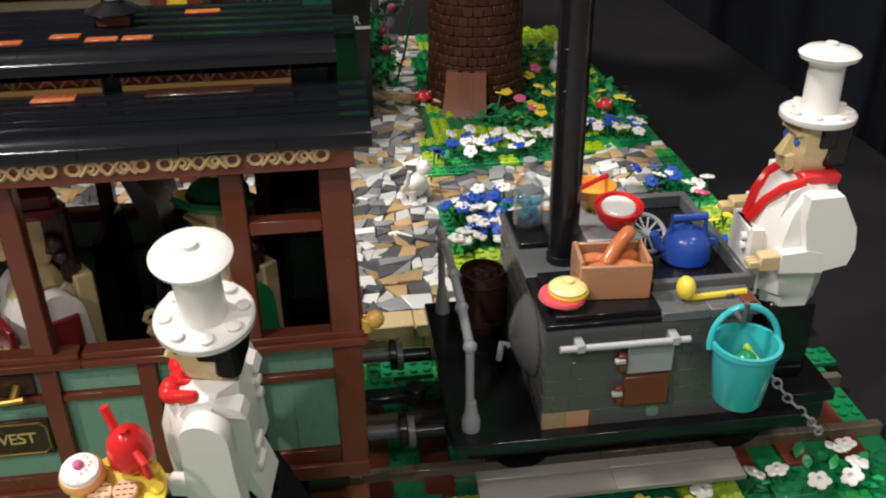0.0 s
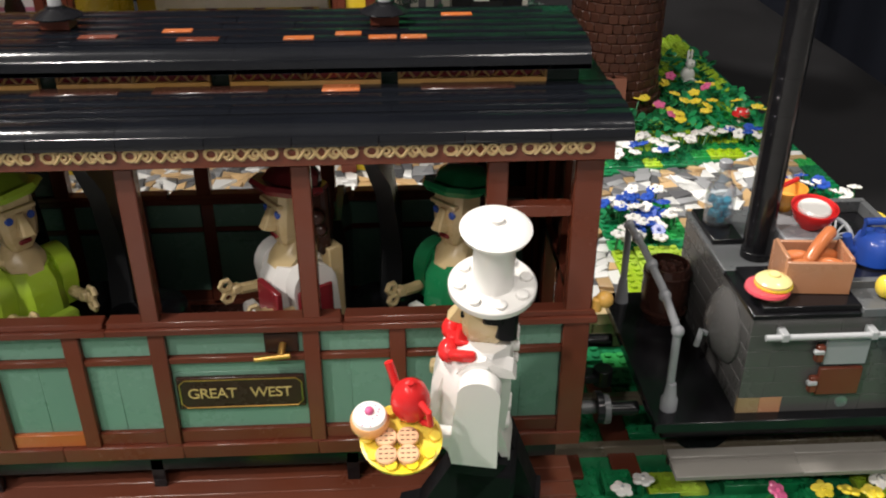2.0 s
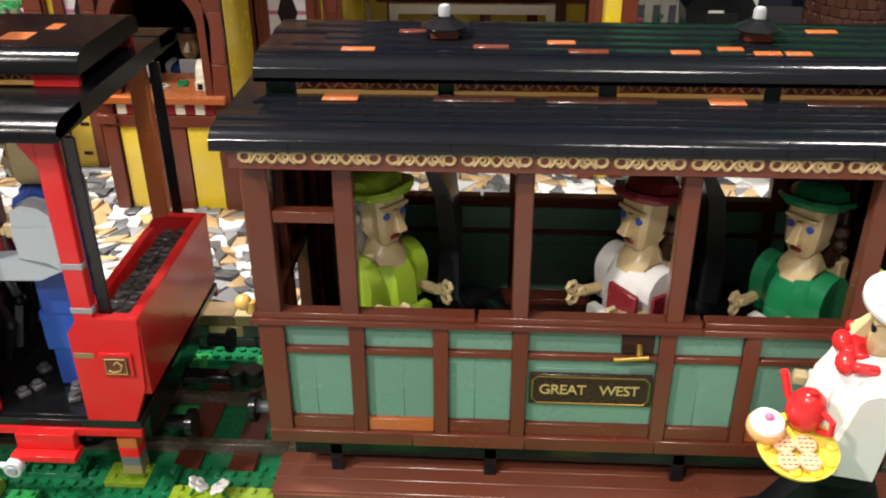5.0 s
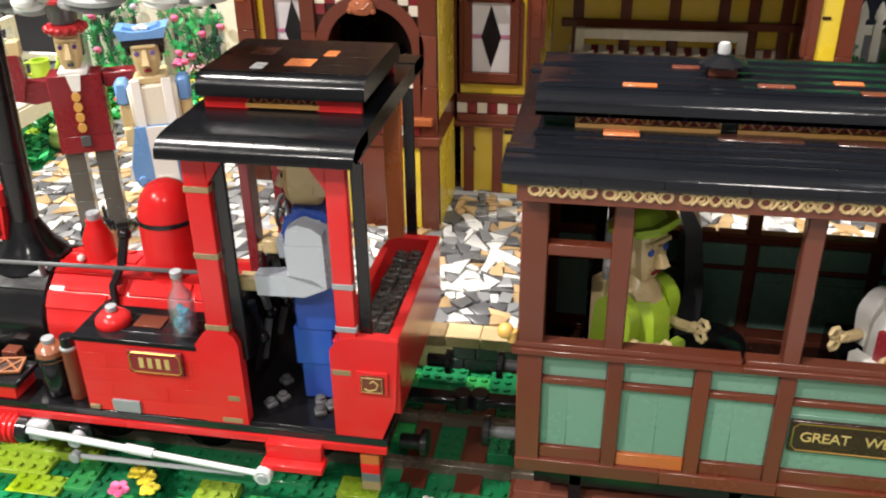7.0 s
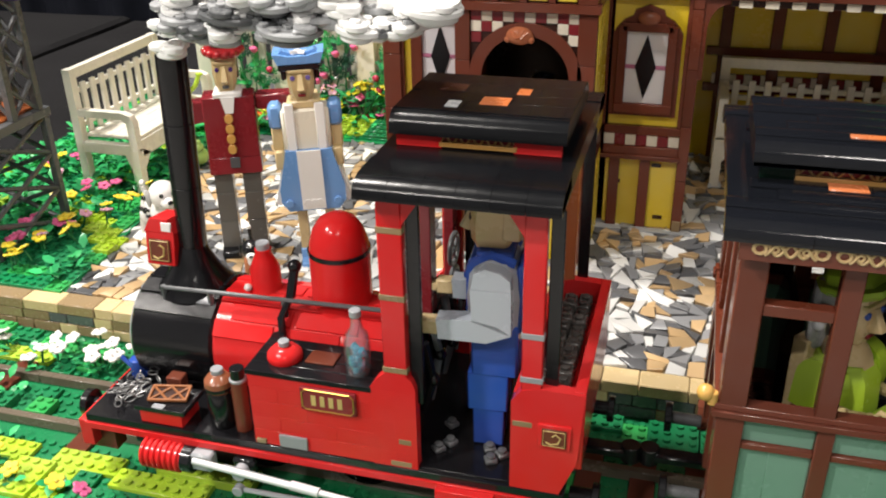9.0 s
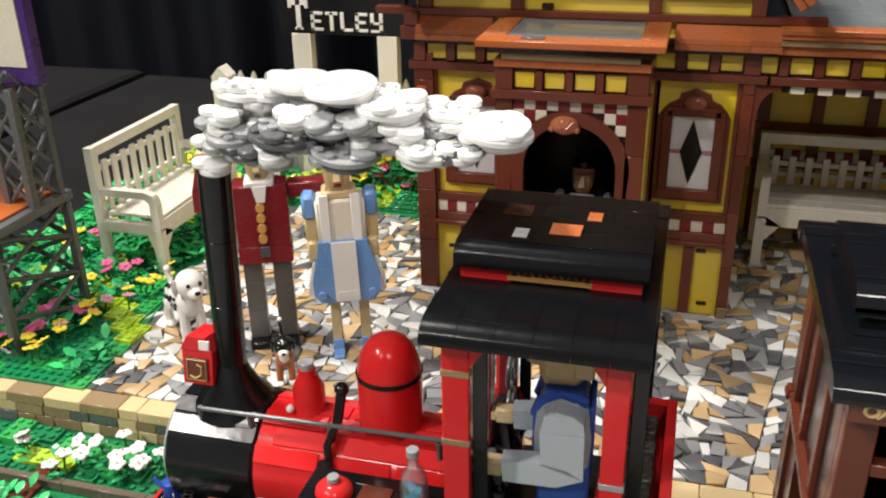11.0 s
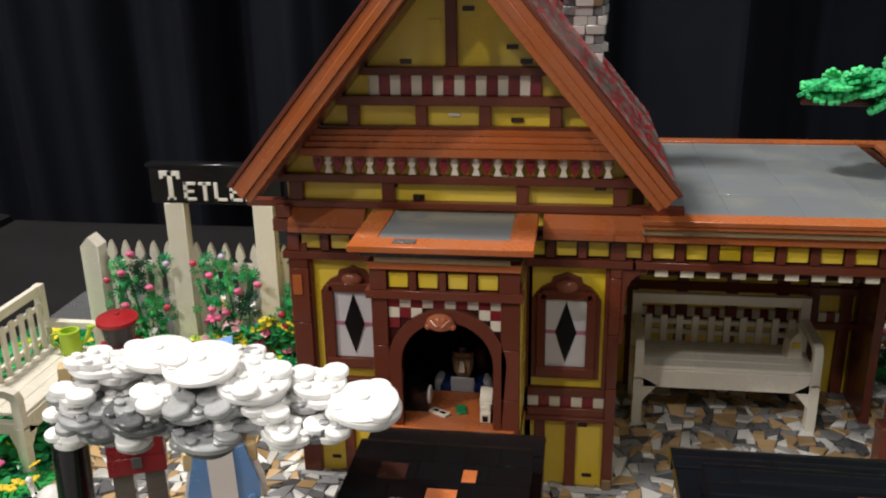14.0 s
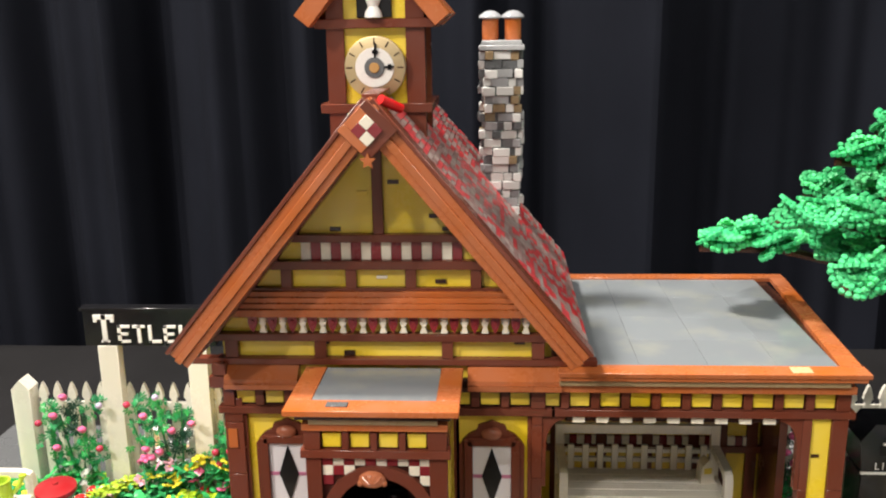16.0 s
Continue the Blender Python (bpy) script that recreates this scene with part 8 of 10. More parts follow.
# benches
def garden_bench(m, half, label, top=16.4, gap=2.0):
    """A slatted park bench that faces local -y."""
    be = thing("garden_bench", m, label, "bench", "white park benches")
    W2 = IVORY
    for sx in (-1, 1):
        x = sx * half
        part("leg", B(W2).prism([(-4.2, 0), (-3.2, 0), (-3.0, 3.6), (-2.4, 5.4), (-3.2, 6.2), (-4.2, 6.2)], "x", x - 0.55, x + 0.55), be)
        part("leg", B(W2).prism([(3.2, 0), (4.2, 0), (4.2, top), (3.2, top)], "x", x - 0.55, x + 0.55), be)
        arm = [(3.2, 11.2), (3.2, 10.3), (-2.6, 10.3), (-3.2, 9.8), (-3.2, 6.0), (-4.2, 6.0), (-4.2, 9.9), (-3.8, 10.8), (-2.8, 11.2)]
        part("arm", B(W2).prism(arm, "x", x - 0.5, x + 0.5), be)
        part("side_rail", B(W2).box(x - 0.5, -3.2, 5.4, x + 0.5, 3.4, 6.9, 0.08), be)
        part("corner_brace", B(W2).prism([(sx * (half - 0.55), 6.2), (sx * (half - 0.55), 3.2), (sx * (half - 1.4), 4.2), (sx * (half - 2.2), 5.2)] if sx > 0 else [(-half + 0.55, 6.2), (-half + 0.55, 3.2), (-half + 1.4, 4.2), (-half + 2.2, 5.2)], "y", -4.1, -3.4), be)
    part("apron", B(W2).box(-half + 0.5, -4.1, 5.0, half - 0.5, -3.3, 7.3, 0.08), be)
    for i in range(4):
        y0 = -3.9 + i * 1.85
        part("seat_slat", B(W2).box(-half + 0.4, y0, 7.3, half - 0.4, y0 + 1.8, 7.75, 0.07), be)
    part("top_rail", B(W2).box(-half + 0.5, 3.3, top - 1.3, half - 0.5, 4.1, top, 0.08), be)
    part("cross_rail", B(W2).box(-half + 0.5, 3.4, top - gap - 1.3, half - 0.5, 3.9, top - gap - 0.7, 0.05), be)
    part("cross_rail", B(W2).box(-half + 0.5, 3.4, 8.6, half - 0.5, 3.9, 9.2, 0.05), be)
    n = int(half * 2 / 1.95)
    slat = B(W2).box(-0.42, 3.0, 7.75, 0.42, 3.4, top - gap, 0.07).mesh("back_slat")
    for i in range(n):
        part("back_slat", slat, be, m=at(-half + 0.5 + (i + 0.5) * (2 * half - 1.0) / n, 0, 0))
    return be


garden_bench(at(-28.7, 105.2, PZ), 9.9, "white slatted park bench in the shaded portico", 13.9, 2.7)
# invented object: fills in for an unclear pale shape at the bench's end
bag = thing("pale_object", at(-20.6, 105.6, PZ + 7.75, 0, 0, 12), "made-up cream object for an unclear pale shape on the portico bench", "bag")
part("body", B(CREAM).prism([(-0.9, 0), (0.9, 0), (0.75, 2.4), (0.1, 3.2), (-0.7, 2.4)], "y", -0.8, 0.8), bag)
part("fold", B(YELLOW).box(-0.5, -0.82, 1.3, 0.5, -0.78, 2.1, 0.01), bag, "yellow mark")
garden_bench(at(-109.3, 92.0, PZ, 0, 0, 90) @ Matrix.Diagonal((1, 1.0, 0.92, 1)), 9.0, "white slatted park bench on the flowery lawn")

# ---------------------------------------------------------------- headlamp on the chimney
hl = thing("headlamp", at(-78.3, 46.5, 16.2, -8, 0, 0), "square red headlamp with a gold scroll tile before the chimney", "lamp")
part("case", B(RED).box(-1.15, -1.15, 0, 1.15, 1.2, 2.5, 0.07), hl)
part("hood", B(RED).prism([(-1.2, 2.5), (1.2, 2.5), (0.7, 3.5), (-0.7, 3.5)], "y", -1.2, 1.2), hl)
part("lens", B(WHITE).box(0.2, -1.25, 2.6, 1.0, -1.05, 3.3, 0.05), hl)
cr = part("crest", B(BROWN).box(-0.85, -1.3, 0.3, 0.85, -1.15, 2.0, 0.04), hl, "brown tile with gold scroll")
part("scroll", B(SIGNGOLD).tube([(-0.5, -1.34, 0.7), (-0.1, -1.34, 0.55), (0.35, -1.34, 0.8), (0.4, -1.34, 1.4), (0.05, -1.34, 1.6)], 0.07, 5).tube([(-0.72, -1.32, 0.42), (0.72, -1.32, 0.42), (0.72, -1.32, 1.88), (-0.72, -1.32, 1.88)], 0.04, 4, closed=True), cr)
part("bracket", B(BLACK).box(0.9, -0.3, 0.4, 1.9, 0.4, 0.9, 0.06), hl)

# ---------------------------------------------------------------- garden lawns on the platform
rg = random.Random(41)


def lawn(name, poly, z, label, lime_at, parent=None):
    """A studded lawn of small plates over a plan."""
    xs = [p[0] for p in poly]; ys = [p[1] for p in poly]
    cells = []
    x = math.floor(min(xs))
    while x < max(xs):
        y = math.floor(min(ys))
        while y < max(ys):
            if inside((x + 1, y + 1), poly):
                m = 2 if lime_at(x, y) else (1 if rg.random() < 0.3 else 0)
                cells.append((x, y, x + 2, y + 2, m, rg.choice((0.3, 0.4, 0.75)) if m == 2 else rg.choice((0.3, 0.35))))
            y += 2
        x += 2
    return plate_patches(cells, z - 0.35, name, label, [GREEN, BGREEN, LIME])


part("garden_base", B(GREEN).prism(GARDEN_WEST, "z", PZ - 0.3, PZ), platform)
part("garden_base", B(GREEN).prism(GARDEN_TREE, "z", PZ - 0.3, PZ), platform)
part("garden_base", B(GREEN).prism(GARDEN_BED, "z", PZ - 0.3, PZ), platform)
part("garden_base", B(GREEN).prism(GARDEN_EAST, "z", PZ - 0.3, PZ), platform)
lawn("west_lawn", GARDEN_WEST, PZ + 0.3, "lawn of green and lime plates beside the platform", lambda x, y: -114 < x < -101 and abs(x + 107.2 + 0.905 * (y - 73.2)) < 2.2 or noise.noise((x * 0.2, y * 0.2, 7)) > (0.3 if y > 84 else 0.45))
lawn("tree_lawn", GARDEN_TREE, PZ + 0.3, "green and lime lawn round the tree trunk", lambda x, y: 90 < y < 95 or (y > 112 and x > 26) or noise.noise((x * 0.2, y * 0.2, 3)) > 0.3)
lawn("flower_bed", GARDEN_BED, PZ + 0.3, "small green bed full of flowers", lambda x, y: y < 66)
lawn("east_verge", GARDEN_EAST, PZ + 0.3, "narrow green verge along the platform", lambda x, y: y < 72)

# flowers: a stem and a five-petalled bloom each
STEM = plastic("stem_green_plastic", (0.01, 0.15, 0.04), 0.3)


def bloom(mat, heart, k=5, rad=0.44, stalk=1.5):
    b = B(mat, heart, STEM)
    for i in range(k):
        a = 2 * math.pi * i / k
        b.lathe((rad * math.cos(a), rad * math.sin(a), 0), [(0.30, 0.0), (0.34, 0.08), (0.27, 0.2)], 9, 0)
    b.lathe((0, 0, 0), [(0.42, 0.0), (0.4, 0.16), (0.18, 0.17), (0.17, 0.3), (0.0, 0.32)], 10, 0)
    b.lathe((0, 0, 0.3), [(0.13, 0), (0.12, 0.05), (0, 0.06)], 8, 1)
    b.tube([(0, 0, -stalk), (0, 0, 0.02)], 0.11, 5, 2)
    return b.mesh("flower")


GREYHEART = LGREY
blooms = {"white": (bloom(WHITE, GREYHEART), "small white toy flower on a green stem"),
          "blue": (bloom(BLUE, BLUE, 6, 0.38), "small blue toy flower on a green stem"),
          "yellow": (bloom(plastic("petal_yellow_plastic", (0.85, 0.66, 0.015)), YELLOW), "small yellow toy flower on a green stem"),
          "pink": (bloom(PINK, PINK), "small pink toy flower on a green stem"),
          "pale": (bloom(plastic("petal_pale_pink", (0.72, 0.36, 0.48)), YELLOW), "pale pink toy flower on a green stem"),
          "mauve": (bloom(LAVENDER, WHITE), "lavender toy flower on a green stem")}
tall = {"yellow": bloom(plastic("petal_lemon_plastic", (0.85, 0.74, 0.02)), YELLOW, 5, 0.5, 5.0), "pink": bloom(PINK, PINK, 5, 0.5, 5.0), "pale": bloom(plastic("petal_rose_plastic", (0.72, 0.36, 0.48)), YELLOW, 5, 0.5, 3.0)}


def flower(kind, x, y, z, tilt=14, high=False):
    me, label = blooms[kind]
    me = tall[kind] if high else me
    return solid("flower", me, at(x, y, z, rg.gauss(0, tilt), rg.gauss(0, tilt), rg.uniform(0, 72)), label, "flower", kind + " toy flowers")


def clump(kind, spots, z, n=1, spread=0.8, rise=0.6):
    for x, y in spots:
        for i in range(n):
            flower(kind, x + rg.gauss(0, spread), y + rg.gauss(0, spread), z + rg.uniform(0, rise))


# front lawn
clump("white", [(-102.1, 53.7), (-97.8, 51.6), (-95.5, 52.8), (-92.4, 51.6), (-91.0, 54.4), (-93.2, 54.6), (-89.6, 53.0), (-96.4, 54.5)], 1.7, 2, 0.7)
clump("yellow", [(-89.5, 37.6), (-91.6, 39.0), (-84.7, 37.2), (-90.8, 36.6), (-65.3, 38.5), (-66.2, 38.9), (-65.0, 37.9)], 1.4, 1, 0.25)
clump("pink", [(-82.2, 36.8), (-66.5, 37.0), (13.7, 38.5)], 1.4, 1, 0.2)
clump("white", [(30.8, 41.7), (24.7, 39.9), (32.1, 41.9), (31.8, 40.2), (28.7, 39.1), (30.4, 39.1), (26.3, 40.0), (21.0, 39.4), (5.3, 39.7), (-44.9, 39.1), (-43.4, 39.0), (3.6, 39.2), (20.5, 38.8)], 1.5, 1, 0.15, 0.3)
clump("yellow", [(-22.1, 38.0), (-20.6, 38.0), (18.4, 38.2), (17.0, 38.4), (19.6, 38.1)], 1.4, 1, 0.15, 0.3)
# west garden
clump("yellow", [(-106.0, 61.5), (-108.2, 62.5), (-109.5, 61.8), (-108, 66), (-105.5, 68.2), (-107.2, 70.6), (-104.6, 76), (-103.8, 77.5), (-104.2, 79.2), (-112.0, 76.0), (-121, 88), (-117.5, 90.5), (-119, 84)], PZ + 1.9, 2, 0.7)
clump("pink", [(-109, 64.8), (-110.4, 68.6), (-107.5, 69.4), (-110.2, 79.2), (-109, 80), (-119.6, 85.5), (-118, 87), (-112, 63)], PZ + 1.9, 2, 0.8)
clump("pale", [(-106.2, 71.6), (-106.8, 66.8), (-105, 73), (-117, 82), (-118.4, 91)], PZ + 2.0, 1, 0.6)
# along the fence
for x, y, z in ((-95.2, 111.8, 7.2), (-94.4, 112.0, 7.0), (-93.2, 111.9, 7.4), (-91.8, 112.0, 7.4), (-91.3, 112.1, 6.8), (-92.3, 111.2, 6.2), (-90.9, 111.2, 6.3), (-91.2, 109.6, 5.2), (-89.8, 112.1, 8.3), (-88.6, 112.4, 8.6), (-88.2, 112.2, 9.9), (-87.4, 112.5, 9.5), (-86.8, 112.4, 9.9), (-85.6, 112.2, 9.2), (-85.0, 112.0, 8.8), (-84.4, 112.2, 9.6), (-83.4, 111.6, 8.4), (-98.6, 112.2, 6.2), (-97.8, 112.3, 6.0), (-99.0, 111.4, 5.6)):
    flower("yellow", x, y, z, 22, True)
for x, y, z in ((-95.2, 111.6, 10.1), (-95.6, 111.6, 9.6), (-89.2, 111.9, 7.0), (-88.7, 111.7, 6.7), (-88.0, 112.0, 8.0), (-84.6, 111.2, 5.8), (-84.0, 111.4, 6.4), (-82.6, 111.4, 6.6)):
    flower("pink", x, y, z, 22, True)
for x, y, z in ((-93.6, 112.0, 8.9), (-92.0, 112.0, 8.6), (-92.3, 112.2, 9.4), (-96.6, 112.2, 6.6), (-95.6, 111.4, 6.4), (-100.6, 108.6, 5.2), (-101.2, 108.8, 5.0), (-100.0, 109.4, 5.4)):
    flower("pale", x, y, z, 22, True)
clump("yellow", [(-117, 110), (-119, 111)], PZ + 2.8, 3, 0.9, 2.2)
clump("yellow", [(-112.5, 108), (-110, 109), (-114, 110)], PZ + 2.4, 2, 0.8, 1.2)
# right-hand beds
clump("blue", [(10.05, 86.4), (12.0, 88.0), (16.6, 88.4), (18.0, 88.0), (14.4, 90.0), (30.2, 91.0), (31.5, 92.6), (28.6, 92.8), (33, 91)], PZ + 1.4, 2, 0.6, 0.7)
clump("white", [(13.1, 86.7), (14.6, 88.6), (17.8, 90.4), (20.5, 90.3), (22.4, 89.2), (19.2, 88.0), (12.4, 90.2), (31.8, 89.9), (33.4, 90.8), (24, 91), (26, 92), (28, 91.4), (15.5, 87.4)], PZ + 1.4, 3, 0.8, 0.6)
clump("blue", [(12.1, 74.0), (10.4, 71.4), (13.6, 70.6), (14.2, 72.4), (11.2, 73.6), (12.8, 68.6), (11.4, 70.0), (14.4, 74.6), (30.3, 77.6), (31.6, 77.8), (32.0, 62.4), (31.0, 76.0)], PZ + 1.5, 3, 0.8, 0.9)
clump("white", [(10.5, 69.2), (14.0, 75.0), (12.4, 71.8), (10.5, 66.6), (13.1, 73.0), (12, 68.0), (11.0, 72.6), (14.6, 70.2), (13.4, 68.4), (32.3, 76.6), (34, 75.4)], PZ + 1.5, 3, 0.8, 0.9)
clump("yellow", [(20.9, 100.2), (22.6, 99.0), (23.7, 96.0), (25.0, 100.5), (27.0, 98.6), (26.4, 103.4), (29, 105), (33.4, 66.8), (32.4, 68.2), (24.4, 108.0), (30, 101), (34, 97)], PZ + 1.8, 2, 0.8, 1.2)
clump("pink", [(21.8, 97.4), (22.6, 97.2), (13.4, 107.6), (14.6, 107.0), (25.8, 107.9), (28.2, 103.4), (32.5, 69.7)], PZ + 1.9, 1, 0.4, 1.6)

# leaves
LEAF = plastic("leaf_green_plastic", (0.010, 0.27, 0.078), 0.28, 0.25, gloss=0.3)
LEAF2 = plastic("leaf_bright_plastic", (0.028, 0.44, 0.115), 0.28, 0.25, gloss=0.3)


def leaf_sheet(spots, z, name, label, mats, size=1.0, per=7, rise=1.0):
    b = B(*mats)
    for x, y in spots:
        for i in range(per):
            a, t = rg.uniform(0, 6.28), rg.uniform(0.2, 0.75)
            L, w = size * rg.uniform(0.9, 1.5), size * rg.uniform(0.3, 0.45)
            b.M = turn(x + rg.gauss(0, 0.7), y + rg.gauss(0, 0.7), z + rg.uniform(0, rise)) @ Matrix.Rotation(a, 4, "Z") @ Matrix.Rotation(-t, 4, "Y")
            m = rg.randrange(len(mats))
            vs = [(0, 0, 0), (L * 0.4, w, 0.1), (L * 0.8, w * 0.7, 0.05), (L, 0, -0.05), (L * 0.8, -w * 0.7, 0.05), (L * 0.4, -w, 0.1), (L * 0.5, 0, 0.18), (L * 0.5, 0, -0.08)]
            b.put(vs, [(0, 1, 6), (1, 2, 6), (2, 3, 6), (3, 4, 6), (4, 5, 6), (5, 0, 6), (1, 0, 7), (2, 1, 7), (3, 2, 7), (4, 3, 7), (5, 4, 7), (0, 5, 7)], m)
    return solid(name, b, at(0, 0, 0), label, "leaves", "", "stuff")


west = [(x, y) for x in range(-126, -98, 2) for y in range(61, 112, 2) if inside((x, y), GARDEN_WEST) and not (abs(x + 104.5 - 0.12 * (y - 70)) < 3 and y < 84) and rg.random() < 0.62]
leaf_sheet(west, PZ + 0.3, "leaves", "green leaf sprays in the garden", [LEAF, LEAF2], 1.3, 7, 1.1)
back = [(x, y) for x in range(-102, -77, 2) for y in (109, 110.5, 112) if rg.random() < 0.8]
leaf_sheet(back, PZ + 0.3, "leaves", "green leaf sprays under the fence", [LEAF, LEAF2], 1.2, 6, 1.6)
leaf_sheet([(x, 112) for x in (-95, -93, -91, -89, -87.5, -86, -84.5, -83, -81)], PZ + 1.6, "leaves", "green flower foliage before the fence", [LEAF, LEAF2], 1.3, 14, 3.4)
leaf_sheet([(-104, 112.6), (-106, 112.4), (-108, 112), (-101.5, 112.4), (-110, 112)], PZ + 0.4, "leaves", "curling bright green leaves under the fence", [LEAF2, BGREEN], 1.2, 16, 3.4)
for k, (x0, y0, n, mm) in enumerate(((-90.2, 106.8, 5, LIME), (-87.2, 107.4, 4, LIME), (-84.8, 107.2, 4, GREEN), (-82.2, 107.2, 4, GREEN), (-103.4, 107.8, 3, LIME))):
    steps = thing("stepped_plates", at(x0, y0, PZ + 0.3), ("lime" if mm is LIME else "green") + " plates stepped up the edge of the bed", "plates", "stepped bed plates")
    for i in range(n):
        st_ = B(mm).box(-1.3 + 0.25 * i, 0.75 * i, 0.0, 1.2 + 0.25 * i, 0.75 * i + 1.6, 0.4 + 0.36 * i, 0.05)
        for q in (-0.6, 0.4):
            st_.stud(q + 0.25 * i, 0.75 * i + 0.4, 0.4 + 0.36 * i)
        part("plate", st_, steps)
leaf_sheet([(-100.4, 110.6), (-99.4, 111.6), (-98.4, 112.2), (-97.4, 112.4), (-101.4, 109.6)], PZ + 0.6, "leaves", "lime leaf mound under the fence", [LIME], 1.1, 18, 2.2)
tree_spots = [(x, y) for x in range(18, 36, 2) for y in range(94, 128, 2) if math.hypot(x - 17.5, y - 107) > 7 and rg.random() < 0.65]
leaf_sheet(tree_spots, PZ + 0.3, "leaves", "dark green leaf sprays round the tree", [LEAF, GREEN], 1.2, 7, 0.9)
leaf_sheet([(12, 73), (13, 70), (11, 68), (14, 74), (31, 77), (32, 70), (33, 64), (11, 87), (14, 88), (20, 89), (31, 91)], PZ + 0.2, "leaves", "green leaf sprays among the flowers", [LEAF, GREEN], 1.0, 6, 0.6)
front_spots = [(-102, 53.5), (-98, 51.5), (-95, 53), (-92, 52), (-90, 54), (-89, 37), (-91, 38.5), (-85, 37), (30, 41), (26, 40), (32, 40), (-100, 47), (-97, 47), (-94, 41), (-99, 42)]
leaf_sheet(front_spots, 0.3, "leaves", "green leaf sprays on the lawn", [LEAF, LEAF2], 1.0, 7, 0.8)


# mushrooms
def mushroom(x, y, z, s=1.0):
    mu = thing("mushroom", at(x, y, z), "red toy mushroom with white spots", "mushroom", "red toy mushrooms")
    part("stalk", B(CREAM).lathe((0, 0, 0), [(0.35 * s, 0), (0.25 * s, 0.8 * s)], 12), mu)
    part("cap", B(RED).lathe((0, 0, 0.75 * s), [(0.3 * s, 0), (0.95 * s, 0.05 * s), (0.9 * s, 0.3 * s), (0.5 * s, 0.7 * s), (0, 0.8 * s)], 18), mu)
    for i in range(6):
        a = i * 1.05
        part("spot", B(WHITE).ball((0.62 * s * math.cos(a), 0.62 * s * math.sin(a), 1.32 * s), 0.13 * s, n=6, k=4), mu, "white spot")


for x, y in ((10.9, 105.0), (31.9, 98.5), (-103.1, 111.7), (-103.9, 109.2), (-87.3, 112.0), (-80.5, 107.6)):
    mushroom(x, y, PZ + 0.3, 1.2)
toad = thing("toadstool", at(13.0, 104.2, PZ + 0.3), "tan flat toadstool beside the trunk", "mushroom")
part("stalk", B(TAN).cyl((0, 0, 0), 0.4, 0.8, "z", 12), toad)
part("cap", B(TAN).lathe((0, 0, 0.7), [(1.0, 0), (1.05, 0.15), (0.6, 0.4), (0, 0.45)], 18), toad)

# ---------------------------------------------------------------- fence, roses and station sign


def fence_run(x0, x1, y, first_post):
    fn = thing("picket_fence", at(0, y, PZ), "white picket fence", "fence", "white picket fences")
    tagged(fn, "white toy picket fence behind the garden")
    picket = B(IVORY).prism([(-0.52, 0), (0.52, 0), (0.52, 13.3), (0.34, 13.5), (0.34, 13.9), (0.62, 14.3), (0.5, 15.1), (0.22, 15.9), (0, 16.35), (-0.22, 15.9), (-0.5, 15.1), (-0.62, 14.3), (-0.34, 13.9), (-0.34, 13.5), (-0.52, 13.3)], "y", -0.3, 0.3).mesh("picket")
    x = x0
    while x < x1:
        part("picket", picket, fn, m=at(x, 0, 0))
        x += 2.08
    for z0 in (4.6, 12.0):
        part("rail", B(IVORY).box(x0 - 1, 0.3, z0, x1, 0.9, z0 + 1.2, 0.06), fn)
    for px in first_post:
        part("end_post", B(IVORY).box(px - 1.3, -1.3, 0, px + 1.3, 1.3, 15.6, 0.08).prism([(px - 1.3, 15.6), (px + 1.3, 15.6), (px, 17.0)], "y", -1.3, 1.3), fn)
    return fn


fence_run(-110.4, -80, 115.2, (-113.1,))
fence_run(-9.5, 9, 116.5, ())
sign = thing("station_sign", at(0.6, 114.2, PZ), "black station sign with white letters on two posts", "sign")
for px in (-100.2, -87.9):
    part("post", B(IVORY).box(px - 1.35, -0.9, 0, px + 1.35, 0.9, 22.4, 0.08), sign)
sboard = part("board", B(BLACK).box(-103.2, -0.75, 22.4, -85.2, 0.75, 27.3, 0.06).box(-103.6, -0.9, 27.3, -84.8, 0.9, 27.8, 0.05), sign, "glossy black name board")


def blocks_letter(name, cells, x, z, u, v, t=0.32):
    """A capital built of white strips; cells: x0, z0, x1, z1 in letter units."""
    b = B(WHITE)
    for x0, z0, x1, z1 in cells:
        b.box(x + x0 * u, -1.0, z + z0 * v, x + x1 * u, -0.75, z + z1 * v, 0.02)
    return part(name, b, sboard, "white block letter")


Z = 22.9
blocks_letter("letter", [(1.15, 0, 1.85, 6), (0, 5, 3, 6), (0, 4.4, 0.5, 5), (2.5, 4.4, 3, 5), (0.9, 0, 2.1, 0.5)], -101.7, Z, 0.95, 0.66)
E_ = [(0, 0, 0.5, 4), (0, 0, 1.8, 0.6), (0, 1.7, 1.5, 2.3), (0, 3.4, 1.8, 4)]
L_ = [(0, 0, 0.5, 4), (0, 0, 1.8, 0.6)]
T_ = [(0.65, 0, 1.15, 4), (0, 3.4, 1.8, 4)]
Y_ = [(0, 1.6, 0.5, 4), (1.3, 0, 1.8, 4), (0, 1.6, 1.8, 2.1), (0, 0, 1.8, 0.5)]
for i, cells_ in enumerate((E_, T_, L_, E_, Y_)):
    blocks_letter("letter", cells_, -98.5 + i * 2.12, Z, 0.95, 0.62)
